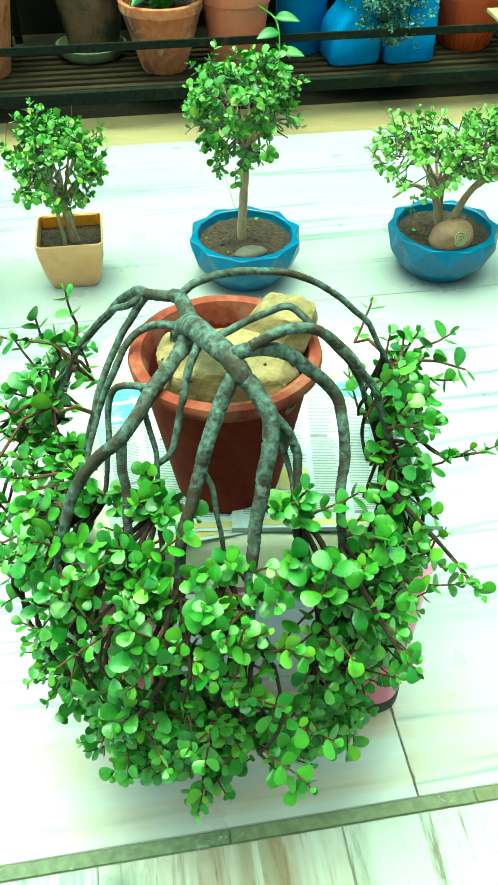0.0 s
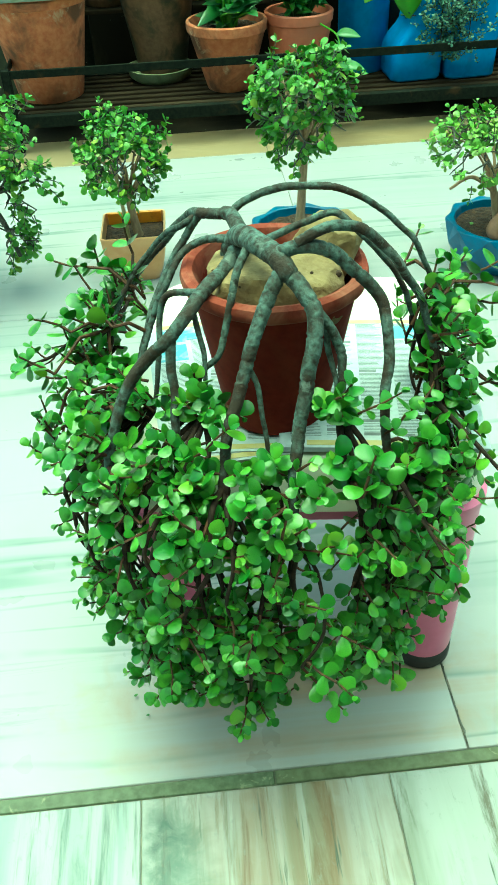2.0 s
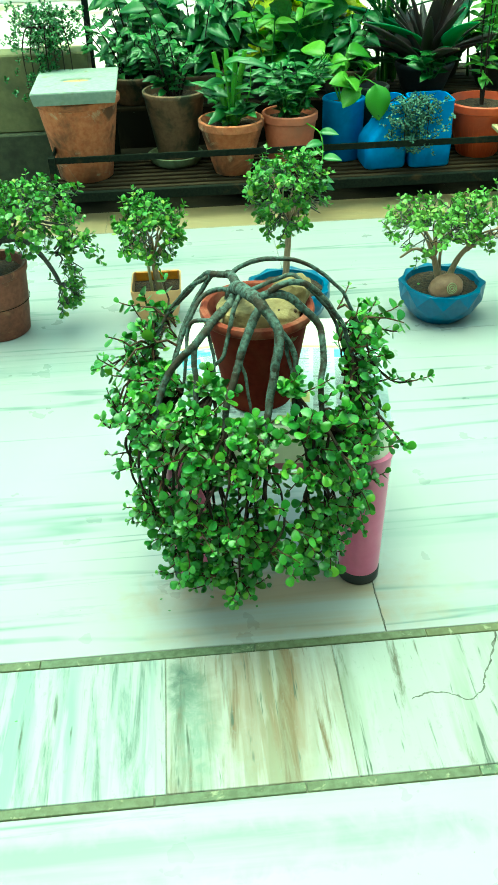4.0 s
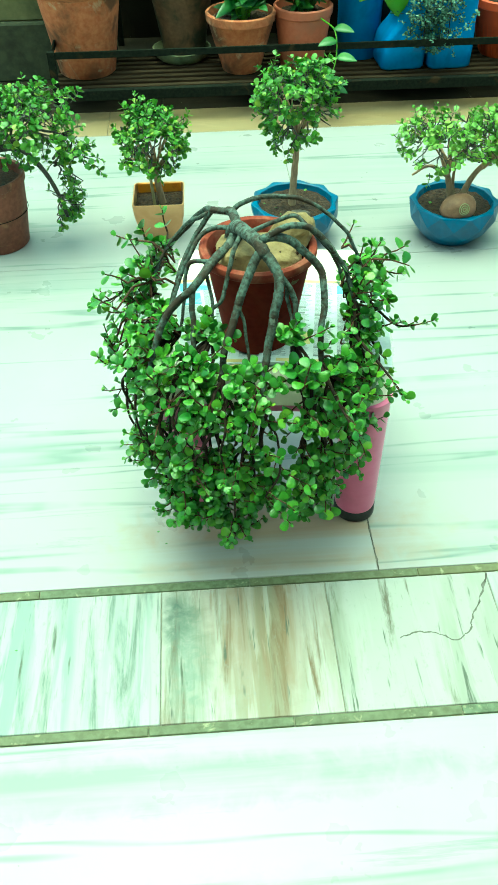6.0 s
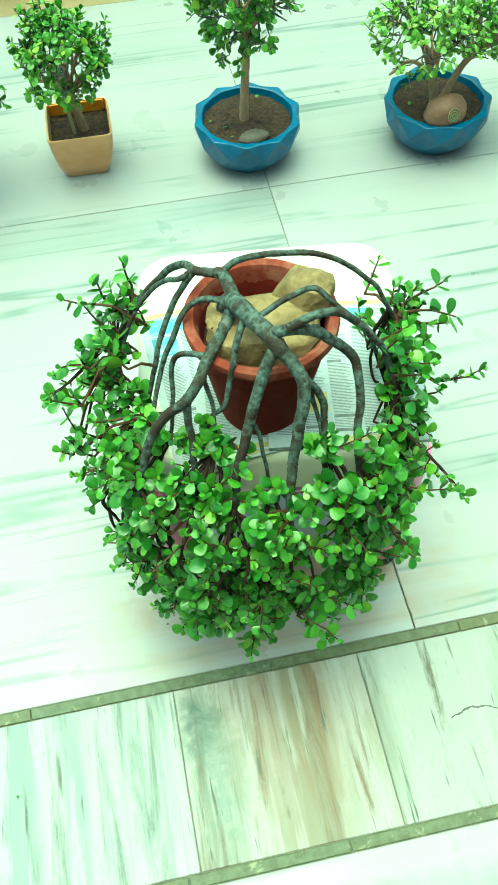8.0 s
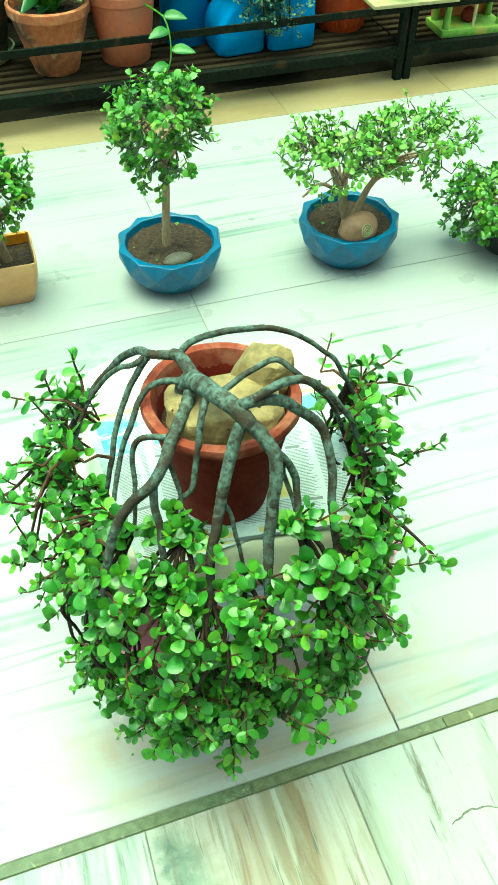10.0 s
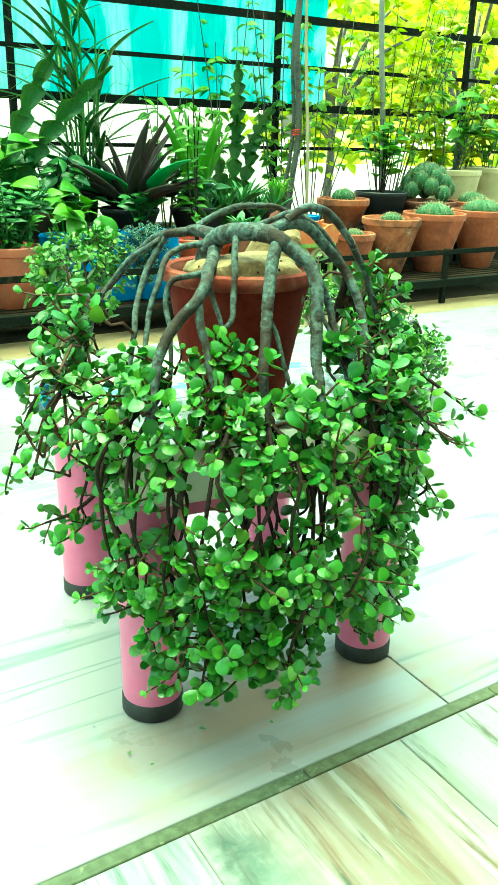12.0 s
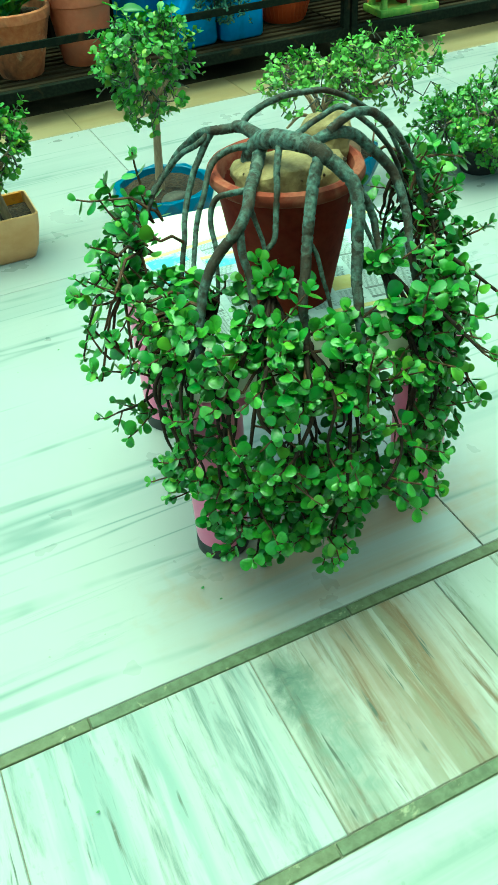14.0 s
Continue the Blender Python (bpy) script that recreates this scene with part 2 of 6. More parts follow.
M_TERRA_ORANGE = surface("orange_terracotta", (0.33, 0.075, 0.028), (0.40, 0.11, 0.045), (0.20, 0.055, 0.026), 60, 9, 0.85, bump=0.35, stain_cut=(0.48, 0.68), bloom=((0.44, 0.22, 0.12), 12, (0.60, 0.74)))
M_TERRA_RIM = surface("worn_terracotta_rim", (0.13, 0.022, 0.013), (0.18, 0.036, 0.021), (0.26, 0.10, 0.065), 90, 20, 0.85, bump=0.3, stain_cut=(0.52, 0.7), spec=0.2)
M_TERRA_PALE = surface("weathered_terracotta", (0.36, 0.095, 0.036), (0.46, 0.155, 0.065), (0.12, 0.045, 0.020), 60, 9, 0.85, bump=0.35, stain_cut=(0.46, 0.64), bloom=((0.46, 0.30, 0.19), 13, (0.58, 0.70)))
M_TERRA_DARK = surface("mossy_terracotta", (0.135, 0.070, 0.036), (0.19, 0.10, 0.052), (0.035, 0.034, 0.016), 70, 9, 0.85, bump=0.35, stain_cut=(0.42, 0.60), bloom=((0.24, 0.15, 0.09), 14, (0.62, 0.74)))
M_BROWN = surface("dark_clay", (0.135, 0.038, 0.020), (0.20, 0.062, 0.034), (0.07, 0.026, 0.015), 80, 8, 0.65, bump=0.2, bloom=((0.26, 0.12, 0.06), 16, (0.60, 0.72)))
M_ORANGE = surface("orange_plastic", (0.46, 0.05, 0.010), (0.50, 0.065, 0.014), (0.38, 0.05, 0.014), 60, 7, 0.5, bump=0.06)
M_BRICKRED = surface("red_plastic", (0.40, 0.095, 0.045), (0.45, 0.12, 0.06), (0.34, 0.11, 0.06), 60, 8, 0.55, bump=0.1)
M_BLUE = surface("teal_blue_glaze", (0.004, 0.075, 0.165), (0.006, 0.095, 0.20), (0.004, 0.06, 0.125), 50, 14, 0.36, bump=0.03, coat=0.1)
M_CAN = surface("blue_can_plastic", (0.003, 0.15, 0.42), (0.005, 0.18, 0.48), (0.006, 0.12, 0.32), 40, 9, 0.42, bump=0.05)
M_CREAM = surface("cream_ceramic", (0.54, 0.29, 0.125), (0.58, 0.33, 0.15), (0.48, 0.24, 0.09), 40, 9, 0.3, bump=0.03, coat=0.2)
M_ORANGE_IN = surface("orange_glaze", (0.70, 0.24, 0.02), (0.74, 0.30, 0.03), (0.45, 0.13, 0.02), 50, 30, 0.4, bump=0.1)
M_SOIL = surface("soil", (0.022, 0.011, 0.005), (0.072, 0.036, 0.015), (0.015, 0.008, 0.004), 130, 40, 0.95, bump=1.0, depth=0.012)
M_ROCK = surface("ochre_rock", (0.17, 0.115, 0.045), (0.245, 0.175, 0.076), (0.10, 0.062, 0.026), 90, 16, 0.8, bump=0.7, depth=0.005, stain_cut=(0.5, 0.66))
M_PEBBLE = surface("grey_pebble", (0.075, 0.06, 0.043), (0.115, 0.092, 0.066), (0.07, 0.055, 0.04), 120, 20, 0.6, bump=0.15)
M_FOSSIL = surface("brown_pebble", (0.15, 0.075, 0.042), (0.20, 0.105, 0.06), (0.10, 0.055, 0.03), 90, 18, 0.6, bump=0.2)
M_FOSSIL_RING = surface("pale_ring_paint", (0.20, 0.21, 0.10), (0.26, 0.27, 0.14), rough=0.7)
M_PINK = surface("pink_plastic", (0.55, 0.12, 0.255), (0.59, 0.145, 0.29), (0.50, 0.12, 0.23), 30, 8, 0.32, bump=0.02)
M_WHITE = surface("cream_white_plastic", (0.58, 0.56, 0.42), (0.62, 0.60, 0.46), (0.52, 0.49, 0.35), 30, 7, 0.4, bump=0.03)
M_BLACK = surface("black_rubber", (0.012, 0.012, 0.012), (0.02, 0.02, 0.02), rough=0.6, fine=80)
M_PAPER = surface("newsprint", (0.36, 0.40, 0.41), (0.42, 0.46, 0.46), rough=0.9, fine=150, bump=0.1)
M_INK = surface("ink", (0.12, 0.13, 0.13), (0.18, 0.19, 0.19), rough=0.9)
M_PRINT_Y = surface("yellow_print", (0.42, 0.34, 0.12), (0.46, 0.39, 0.18), rough=0.85)
M_PRINT_B = surface("blue_print", (0.10, 0.26, 0.34), (0.14, 0.32, 0.40), (0.45, 0.5, 0.5), 60, 40, 0.85)
M_PRINT_R = surface("orange_print", (0.7, 0.25, 0.06), (0.6, 0.14, 0.08), (0.6, 0.5, 0.4), 60, 40, 0.85)
M_IRON = surface("dark_green_iron", (0.005, 0.007, 0.005), (0.012, 0.014, 0.009), (0.035, 0.022, 0.011), 90, 14, 0.85, spec=0.06, bump=0.3, stain_cut=(0.58, 0.7))
M_PLANK = surface("worn_wood", (0.014, 0.010, 0.006), (0.036, 0.025, 0.015), (0.007, 0.005, 0.003), 40, 12, 0.9, spec=0.04, bump=0.5, stretch=(0.12, 1, 1))
M_LIDBOX = surface("foam_white", (0.20, 0.235, 0.19), (0.25, 0.28, 0.23), (0.19, 0.175, 0.10), 60, 18, 0.85, bump=0.2, stain_cut=(0.6, 0.72))

def thin_sheet(name, a, b):
    """Thin plastic sheet that daylight passes through."""
    m, nt, bsdf = base_nodes(name)
    f = noise_of(nt, coords(nt, (2.0, 1, 0.35)), 3.0, 7.0, 0.68, 0.6)
    col = blend(nt, ramp(nt, f, 0.42, 0.66), rgba(a), rgba(b))
    nt.links.new(col, bsdf.inputs["Base Color"])
    bsdf.inputs["Roughness"].default_value = 0.5
    tr = nt.nodes.new("ShaderNodeBsdfTranslucent")
    nt.links.new(col, tr.inputs["Color"])
    mix = nt.nodes.new("ShaderNodeMixShader")
    mix.inputs[0].default_value = 0.75
    nt.links.new(bsdf.outputs[0], mix.inputs[1])
    nt.links.new(tr.outputs[0], mix.inputs[2])
    nt.links.new(mix.outputs[0], nt.nodes["Material Output"].inputs["Surface"])
    return m


M_NET = thin_sheet("turquoise_sheet", (0.02, 0.50, 0.55), (0.55, 0.80, 0.84))
M_WALL = surface("limewashed_wall", (0.12, 0.11, 0.045), (0.155, 0.14, 0.06), (0.075, 0.075, 0.035), 40, 5, 0.9, bump=0.2)
M_PLINTH = surface("dark_mossy_plinth", (0.034, 0.036, 0.018), (0.055, 0.056, 0.028), (0.02, 0.02, 0.011), 40, 7, 0.9, bump=0.3)
M_PLASTER = surface("grey_plaster", (0.22, 0.21, 0.18), (0.25, 0.24, 0.20), (0.19, 0.18, 0.15), 40, 4, 0.9, bump=0.15)
M_FARWALL = surface("pale_pink_plaster", (0.72, 0.64, 0.56), (0.78, 0.70, 0.62), (0.66, 0.56, 0.46), 12, 1.2, 0.9, bump=0.1)
M_YARD = surface("pale_yard", (0.50, 0.44, 0.38), (0.58, 0.51, 0.45), (0.40, 0.36, 0.20), 6, 0.8, 0.9, bump=0.2)


def glowing_foliage(name):
    """Distant leaves, out of focus, their sunlight given as emission: yellow and green patches with pale sky between.
    """
    m, nt, bsdf = base_nodes(name)
    vec = coords(nt, (1, 1, 1))
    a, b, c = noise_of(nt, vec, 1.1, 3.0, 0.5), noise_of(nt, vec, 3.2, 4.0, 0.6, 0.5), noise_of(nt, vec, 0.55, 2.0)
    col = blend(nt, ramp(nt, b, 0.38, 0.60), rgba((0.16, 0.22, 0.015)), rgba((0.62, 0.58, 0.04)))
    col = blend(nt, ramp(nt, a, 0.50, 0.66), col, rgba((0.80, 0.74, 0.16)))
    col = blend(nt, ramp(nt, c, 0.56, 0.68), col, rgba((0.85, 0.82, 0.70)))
    # the screen emits light itself instead of being lit by the sun
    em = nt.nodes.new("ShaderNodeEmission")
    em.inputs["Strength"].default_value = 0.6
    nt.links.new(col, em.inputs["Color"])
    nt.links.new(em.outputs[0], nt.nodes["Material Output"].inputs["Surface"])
    return m


M_GLOW_HEDGE = glowing_foliage("distant_foliage")
M_DEEP = leaf_surface("deep_green_leaf", (0.024, 0.095, 0.015), (0.058, 0.180, 0.024), None, 0.4, 0.16)
M_FRESH = leaf_surface("fresh_green_leaf", (0.095, 0.275, 0.020), (0.20, 0.40, 0.032), None, 0.42, 0.42)
M_LIME = leaf_surface("lime_green_leaf", (0.17, 0.34, 0.02), (0.33, 0.48, 0.03), None, 0.45, 0.6)
M_YELLOWLEAF = leaf_surface("sunny_yellow_leaf", (0.50, 0.52, 0.02), (0.68, 0.62, 0.04), None, 0.5, 0.75)
M_PURPLE = leaf_surface("purple_leaf", (0.03, 0.018, 0.022), (0.055, 0.03, 0.03), None, 0.4, 0.12)
M_GREYLEAF = leaf_surface("blue_grey_leaf", (0.045, 0.12, 0.075), (0.10, 0.20, 0.13), None, 0.6, 0.15)
M_CACTUS = surface("cactus_skin", (0.020, 0.075, 0.018), (0.046, 0.125, 0.032), (0.10, 0.13, 0.06), 140, 30, 0.6, bump=0.4)
M_BUTTER = surface("butter_plastic", (0.50, 0.40, 0.20), (0.55, 0.45, 0.24), (0.42, 0.33, 0.16), 30, 7, 0.5, bump=0.04)
M_SPINE = surface("spines", (0.38, 0.31, 0.15), (0.44, 0.37, 0.2), rough=0.7)
M_CLAYPAINT = surface("orange_clay_paint", (0.44, 0.10, 0.028), (0.50, 0.15, 0.045), (0.42, 0.25, 0.07), 60, 22, 0.7, bump=0.2, stain_cut=(0.6, 0.72))
M_GREENPAINT = surface("green_yellow_paint", (0.14, 0.27, 0.035), (0.24, 0.33, 0.055), (0.38, 0.30, 0.06), 60, 18, 0.6, bump=0.2, stain_cut=(0.56, 0.7))
M_ALOE = leaf_surface("aloe_leaf", (0.055, 0.165, 0.040), (0.125, 0.275, 0.075), None, 0.45, 0.12)
M_SWORD = leaf_surface("blue_green_sword_leaf", (0.030, 0.17, 0.055), (0.070, 0.27, 0.085), None, 0.35, 0.25)
M_REDTIE = surface("red_string", (0.45, 0.03, 0.012), (0.5, 0.05, 0.02), rough=0.7)
M_RUSTSTAIN = surface("rusty_stain", (0.30, 0.17, 0.07), (0.36, 0.24, 0.12), (0.24, 0.10, 0.03), 70, 22, 0.9)
M_MOSSY = surface("mossy_clay", (0.15, 0.17, 0.085), (0.21, 0.22, 0.12), (0.08, 0.07, 0.035), 70, 14, 0.9, bump=0.3)
M_BAMBOO = surface("bamboo", (0.30, 0.25, 0.12), (0.37, 0.31, 0.16), (0.22, 0.18, 0.08), 80, 18, 0.55, stretch=(1, 1, 0.2))

# ---- shape helpers ----


def thing(name, at=(0, 0, 0), turn=0.0, label="", category="", group="", kind="", size=1.0):
    ob = new(name)
    ob.empty_display_size = 0.05
    ob.matrix_world = pose(*at, 0, 0, turn) @ Matrix.Scale(size, 4)
    return tagged(ob, label, category, group, kind)


def settle(bm, name, material, smooth=True, angle=40):
    me = bpy.data.meshes.new(name)
    bmesh.ops.recalc_face_normals(bm, faces=bm.faces)
    if smooth:
        lim = radians(angle)
        for f in bm.faces:
            f.smooth = True
        for e in bm.edges:
            if len(e.link_faces) == 2 and e.calc_face_angle(0) > lim:
                e.smooth = False
    bm.to_mesh(me)
    bm.free()
    me.materials.append(material)
    return me


def part(name, bm, material, parent, label="", smooth=True, angle=40):
    ob = new(name, settle(bm, name, material, smooth, angle))
    ob.parent = parent
    return tagged(ob, label)


def put(name, mesh, parent, m=None, label=""):
    ob = new(name, mesh)
    ob.parent = parent
    if m is not None:
        ob.matrix_local = m
    return tagged(ob, label)


def box(bm, x0, y0, z0, x1, y1, z1, bevel=0.0, segs=2, m=None):
    r = bmesh.ops.create_cube(bm, size=1.0)
    vs = r["verts"]
    for v in vs:
        v.co = Vector((x0 + (v.co.x + 0.5) * (x1 - x0), y0 + (v.co.y + 0.5) * (y1 - y0), z0 + (v.co.z + 0.5) * (z1 - z0)))
    if bevel:
        es = list({e for v in vs for e in v.link_edges})
        out = bmesh.ops.bevel(bm, geom=es, offset=bevel, segments=segs, affect="EDGES", profile=0.6)
        vs = list({v for f in out["faces"] for v in f.verts} | {v for v in vs if v.is_valid})
    if m is not None:
        bmesh.ops.transform(bm, matrix=m, verts=[v for v in vs if v.is_valid])


def lathe(bm, profile, seg=40, wobble=0.0, centre=(0, 0)):
    """Turns a profile of (radius, height) round the z axis; a radius of zero closes it."""
    rings = []
    for r, z in profile:
        if r <= 1e-6:
            rings.append([bm.verts.new((centre[0], centre[1], z))])
        else:
            ring = []
            for k in range(seg):
                a = 2 * math.pi * k / seg
                w = 1 + wobble * noise.noise((3 * math.cos(a), 3 * math.sin(a), 12 * z))
                ring.append(bm.verts.new((centre[0] + r * w * math.cos(a), centre[1] + r * w * math.sin(a), z)))
            rings.append(ring)
    for a, b in zip(rings, rings[1:]):
        for k in range(seg):
            n = (k + 1) % seg
            if len(a) == 1 and len(b) == 1:
                continue
            if len(a) == 1:
                bm.faces.new((a[0], b[k], b[n]))
            elif len(b) == 1:
                bm.faces.new((a[k], a[n], b[0]))
            else:
                bm.faces.new((a[k], a[n], b[n], b[k]))


def spline(ctrl, per=6):
    """A smooth line through control points."""
    p = [Vector(c) for c in ctrl]
    p = [2 * p[0] - p[1], *p, 2 * p[-1] - p[-2]]
    out = []
    for i in range(1, len(p) - 2):
        for k in range(per):
            t = k / per
            a, b, c, d = p[i - 1], p[i], p[i + 1], p[i + 2]
            out.append(0.5 * (2 * b + (c - a) * t + (2 * a - 5 * b + 4 * c - d) * t * t + (3 * b - a - 3 * c + d) * t ** 3))
    out.append(p[-2])
    return out


def tube(bm, pts, r0, r1, seg=8, knots=0.0, swell=None):
    """A tapered round limb along a line; knots swell it at short steps, as ringed bark does."""
    n = len(pts)
    frame_x, rings = None, []
    for i, p in enumerate(pts):
        d = (pts[min(i + 1, n - 1)] - pts[max(i - 1, 0)]).normalized()
        if frame_x is None:
            frame_x = d.orthogonal().normalized()
        frame_x = (frame_x - d * frame_x.dot(d)).normalized()
        frame_y = d.cross(frame_x)
        f = i / max(1, n - 1)
        r = r0 + (r1 - r0) * f
        if swell:
            r *= swell[i]
        elif knots:
            r *= 1 + knots * (0.6 * noise.noise(p * 70) + (-0.55 if i % 3 == 0 else 0.12))
        rings.append([bm.verts.new(p + r * (math.cos(2 * math.pi * k / seg) * frame_x + math.sin(2 * math.pi * k / seg) * frame_y)) for k in range(seg)])
    for a, b in zip(rings, rings[1:]):
        for k in range(seg):
            bm.faces.new((a[k], a[(k + 1) % seg], b[(k + 1) % seg], b[k]))
    bm.faces.new(rings[0][::-1])
    bm.faces.new(rings[-1])


def rock(bm, centre, radii, seed, rough=0.25, sub=4, flat=0.0):
    r = bmesh.ops.create_icosphere(bm, subdivisions=sub, radius=1.0)
    for v in r["verts"]:
        d = v.co.normalized()
        k = 1 + rough * noise.noise(d * 1.3 + Vector((seed, 0, 0))) + 0.4 * rough * noise.noise(d * 3.4 + Vector((0, seed, 0))) + 0.12 * rough * noise.noise(d * 9 + Vector((0, 0, seed)))
        p = d * k
        if flat and p.z > flat:
            p.z = flat + 0.25 * (p.z - flat)
        v.co = Vector(centre) + Vector((p.x * radii[0], p.y * radii[1], p.z * radii[2]))


# ---- leaves ----


def round_leaf(ring=9, inner=True):
    """A fleshy rounded leaf, 1 long along y, its face to z, narrow at the stalk."""
    vs, fs = [], []
    edge = []
    for k in range(ring):
        a = 2 * math.pi * k / ring - math.pi / 2
        x, y = 0.45 * math.cos(a), 0.5 + 0.5 * math.sin(a)
        x *= 0.5 + 0.68 * y
        edge.append((x, y, 0.07 * (4 * x * x) + 0.16 * (y - 0.4) ** 2))
    def shell(lift, rows, flip):
        """One face of the leaf: rings drawn in from the edge to a raised middle."""
        first = len(vs)
        vs.extend(edge)
        for f in rows:
            vs.extend((f * x, 0.52 + f * (y - 0.52), f * z + lift * (1 - f * f)) for x, y, z in edge)
        vs.append((0, 0.52, lift))
        last = len(vs) - 1
        for r in range(len(rows)):
            for k in range(ring):
                a, b = first + r * ring + k, first + r * ring + (k + 1) % ring
                quad = (a, b, b + ring, a + ring)
                fs.append(quad[::-1] if flip else quad)
        base = first + len(rows) * ring
        for k in range(ring):
            tri = (base + k, base + (k + 1) % ring, last)
            fs.append(tri[::-1] if flip else tri)

    rows = (0.82, 0.5) if inner else (0.6,)
    shell(0.085, rows, False)
    shell(-0.04, rows[-1:], True)
    return vs, fs


def blade_leaf(width=0.42, rows=6, fold=0.12, droop=0.18):
    """A pointed leaf, 1 long along y, folded at the midrib and curving down to its tip."""
    top, low, fs = [], [], []
    for i in range(rows + 1):
        y = i / rows
        w = width * 0.5 * (math.sin(math.pi * min(1.0, y ** 0.8)) ** 0.8 if 0 < y < 1 else 0.0) + 0.008
        z = -droop * y * y
        top += [(-w, y, z + fold * w * 2), (0, y, z), (w, y, z + fold * w * 2)]
    low = [(x, y, z - 0.012) for x, y, z in top]
    n = len(top)
    for i in range(rows):
        a = 3 * i
        for k in (0, 1):
            fs.append((a + k, a + k + 1, a + k + 4, a + k + 3))
            fs.append((n + a + k + 1, n + a + k, n + a + k + 3, n + a + k + 4))
        fs.append((a, a + 3, n + a + 3, n + a))
        fs.append((a + 5, a + 2, n + a + 2, n + a + 5))
    return top + low, fs


def turned(at, along, face, size):
    """The pose of a leaf at a place, pointing along one way with its face to another."""
    y = Vector(along).normalized()
    z = Vector(face) - y * Vector(face).dot(y)
    z = y.orthogonal().normalized() if z.length < 1e-4 else z.normalized()
    x = y.cross(z)
    return Matrix(((x.x * size, y.x * size, z.x * size, at[0]), (x.y * size, y.y * size, z.y * size, at[1]), (x.z * size, y.z * size, z.z * size, at[2]), (0, 0, 0, 1)))


def mesh_of(name, vs, fs, material, smooth=True):
    me = bpy.data.meshes.new(name)
    me.from_pydata([tuple(v) for v in vs], [], [tuple(f) for f in fs])
    me.materials.append(material)
    if smooth:
        me.polygons.foreach_set("use_smooth", [True] * len(me.polygons))
    me.update()
    return me


def leaves(parent, poses, template, material, singles=300, rank=None, name="leaf"):
    """The leaves of a plant: the nearest as parts that share one mesh, the rest joined."""
    if rank:
        poses = sorted(poses, key=rank)
    vs, fs = template
    one = mesh_of(name, vs, fs, material)
    for m in poses[:singles]:
        put(name, one, parent, m)
    rest = poses[singles:]
    if rest:
        base = np.c_[np.array(vs), np.ones(len(vs))]
        allv = np.concatenate([base @ np.array(m).T[:, :3] for m in rest])
        n = len(vs)
        allf = [tuple(i + k * n for i in f) for k in range(len(rest)) for f in fs]
        ob = put("foliage", mesh_of("foliage", allv.tolist(), allf, material), parent)
        tagged(ob, kind="stuff")


class Shrub:
    """Collects the fine twigs and the leaves of one small-leaved succulent."""

    def __init__(self, seed, size, outward):
        self.rng, self.size, self.outward = random.Random(seed), size, outward
        self.twigs, self.poses = bmesh.new(), []

    def jitter(self, k):
        g = self.rng.gauss
        return Vector((g(0, k), g(0, k), g(0, k)))

    def sprig(self, at, way, length, pairs, r=0.0013, lift=0.25):
        rng = self.rng
        way = Vector(way).normalized()
        pts = [Vector(at)]
        for _ in range(3):
            way = (way + Vector((0, 0, lift * 0.35)) + self.jitter(0.14)).normalized()
            pts.append(pts[-1] + way * length / 3)
        tube(self.twigs, pts, r, r * 0.6, 5)
        side = way.orthogonal().normalized()
        for i in range(pairs + 1):
            f = min(1.0, (i + 0.55) / pairs)
            k = min(2, int(f * 3))
            q = pts[k].lerp(pts[k + 1], f * 3 - k)
            axis = (pts[k + 1] - pts[k]).normalized()
            side = (side - axis * side.dot(axis)).normalized()
            side = (axis.cross(side) + self.jitter(0.2)).normalized()
            sky_ward = self.outward(q) * 0.55 + Vector((0, 0, 0.85))
            last = i == pairs
            for s in (1, -1):
                if rng.random() < 0.06:
                    continue
                along = side * s * (0.55 if last else 0.9) + axis * (0.8 if last else 0.4) + self.jitter(0.18)
                size = self.size * rng.uniform(0.55, 1.16) * (0.6 if last else 1.0)
                self.poses.append(turned(q, along, sky_ward * 0.9 + axis * 0.35 + self.jitter(0.26), size))

    def finish(self, parent, material, twig_material, singles=300, ring=13, inner=True, rank=None):
        ob = part("twig", self.twigs, twig_material, parent)
        tagged(ob, kind="stuff")
        leaves(parent, self.poses, round_leaf(ring, inner), material, singles, rank or (lambda m: m[1][3] - 0.3 * m[2][3]))

# ---- floor ----
floor = thing("floor", label="white veined marble floor with a striped border strip", category="floor", kind="structure")
bed = bmesh.new()
box(bed, -4.0, -3.2, -0.05, 5.5, 2.96, -0.0025)
part("bed", bed, M_GROUT, floor)


def slab(x0, y0, x1, y1, material, top=0.0, gap=0.0008, name="slab"):
    bm = bmesh.new()
    box(bm, x0 + gap, y0 + gap, -0.02, x1 - gap, y1 - gap, top, 0.0012, 1)
    part(name, bm, material, floor, smooth=False)


cross = [0.213 + 1.22 * k for k in range(-4, 5)]
for x0, x1 in zip(cross, cross[1:]):
    slab(x0, -0.222, x1, 0.905, M_SLAB)
    slab(x0, 0.905, x1, 1.80, M_SLAB)
for x0, x1 in zip(cross, cross[1:]):
    slab(x0 + 0.40, -1.62, x1 + 0.40, -0.524, M_SLAB)
    slab(x0, -3.2, x1, -1.62, M_SLAB)
cuts = [-0.845 - 0.305 * k for k in range(10, 0, -1)] + [-0.845, -0.541, -0.196] + [0.107 + 0.304 * k for k in range(18)]
for x0, x1 in zip(cuts, cuts[1:]):
    slab(x0, -0.506, x1, -0.241, M_TILE_BROWN if abs(x0 + 0.196) < 0.01 else M_TILE_WHITE if abs(x0 - 0.107) < 0.01 else M_TILE, name="tile")
bits = random.Random(4)
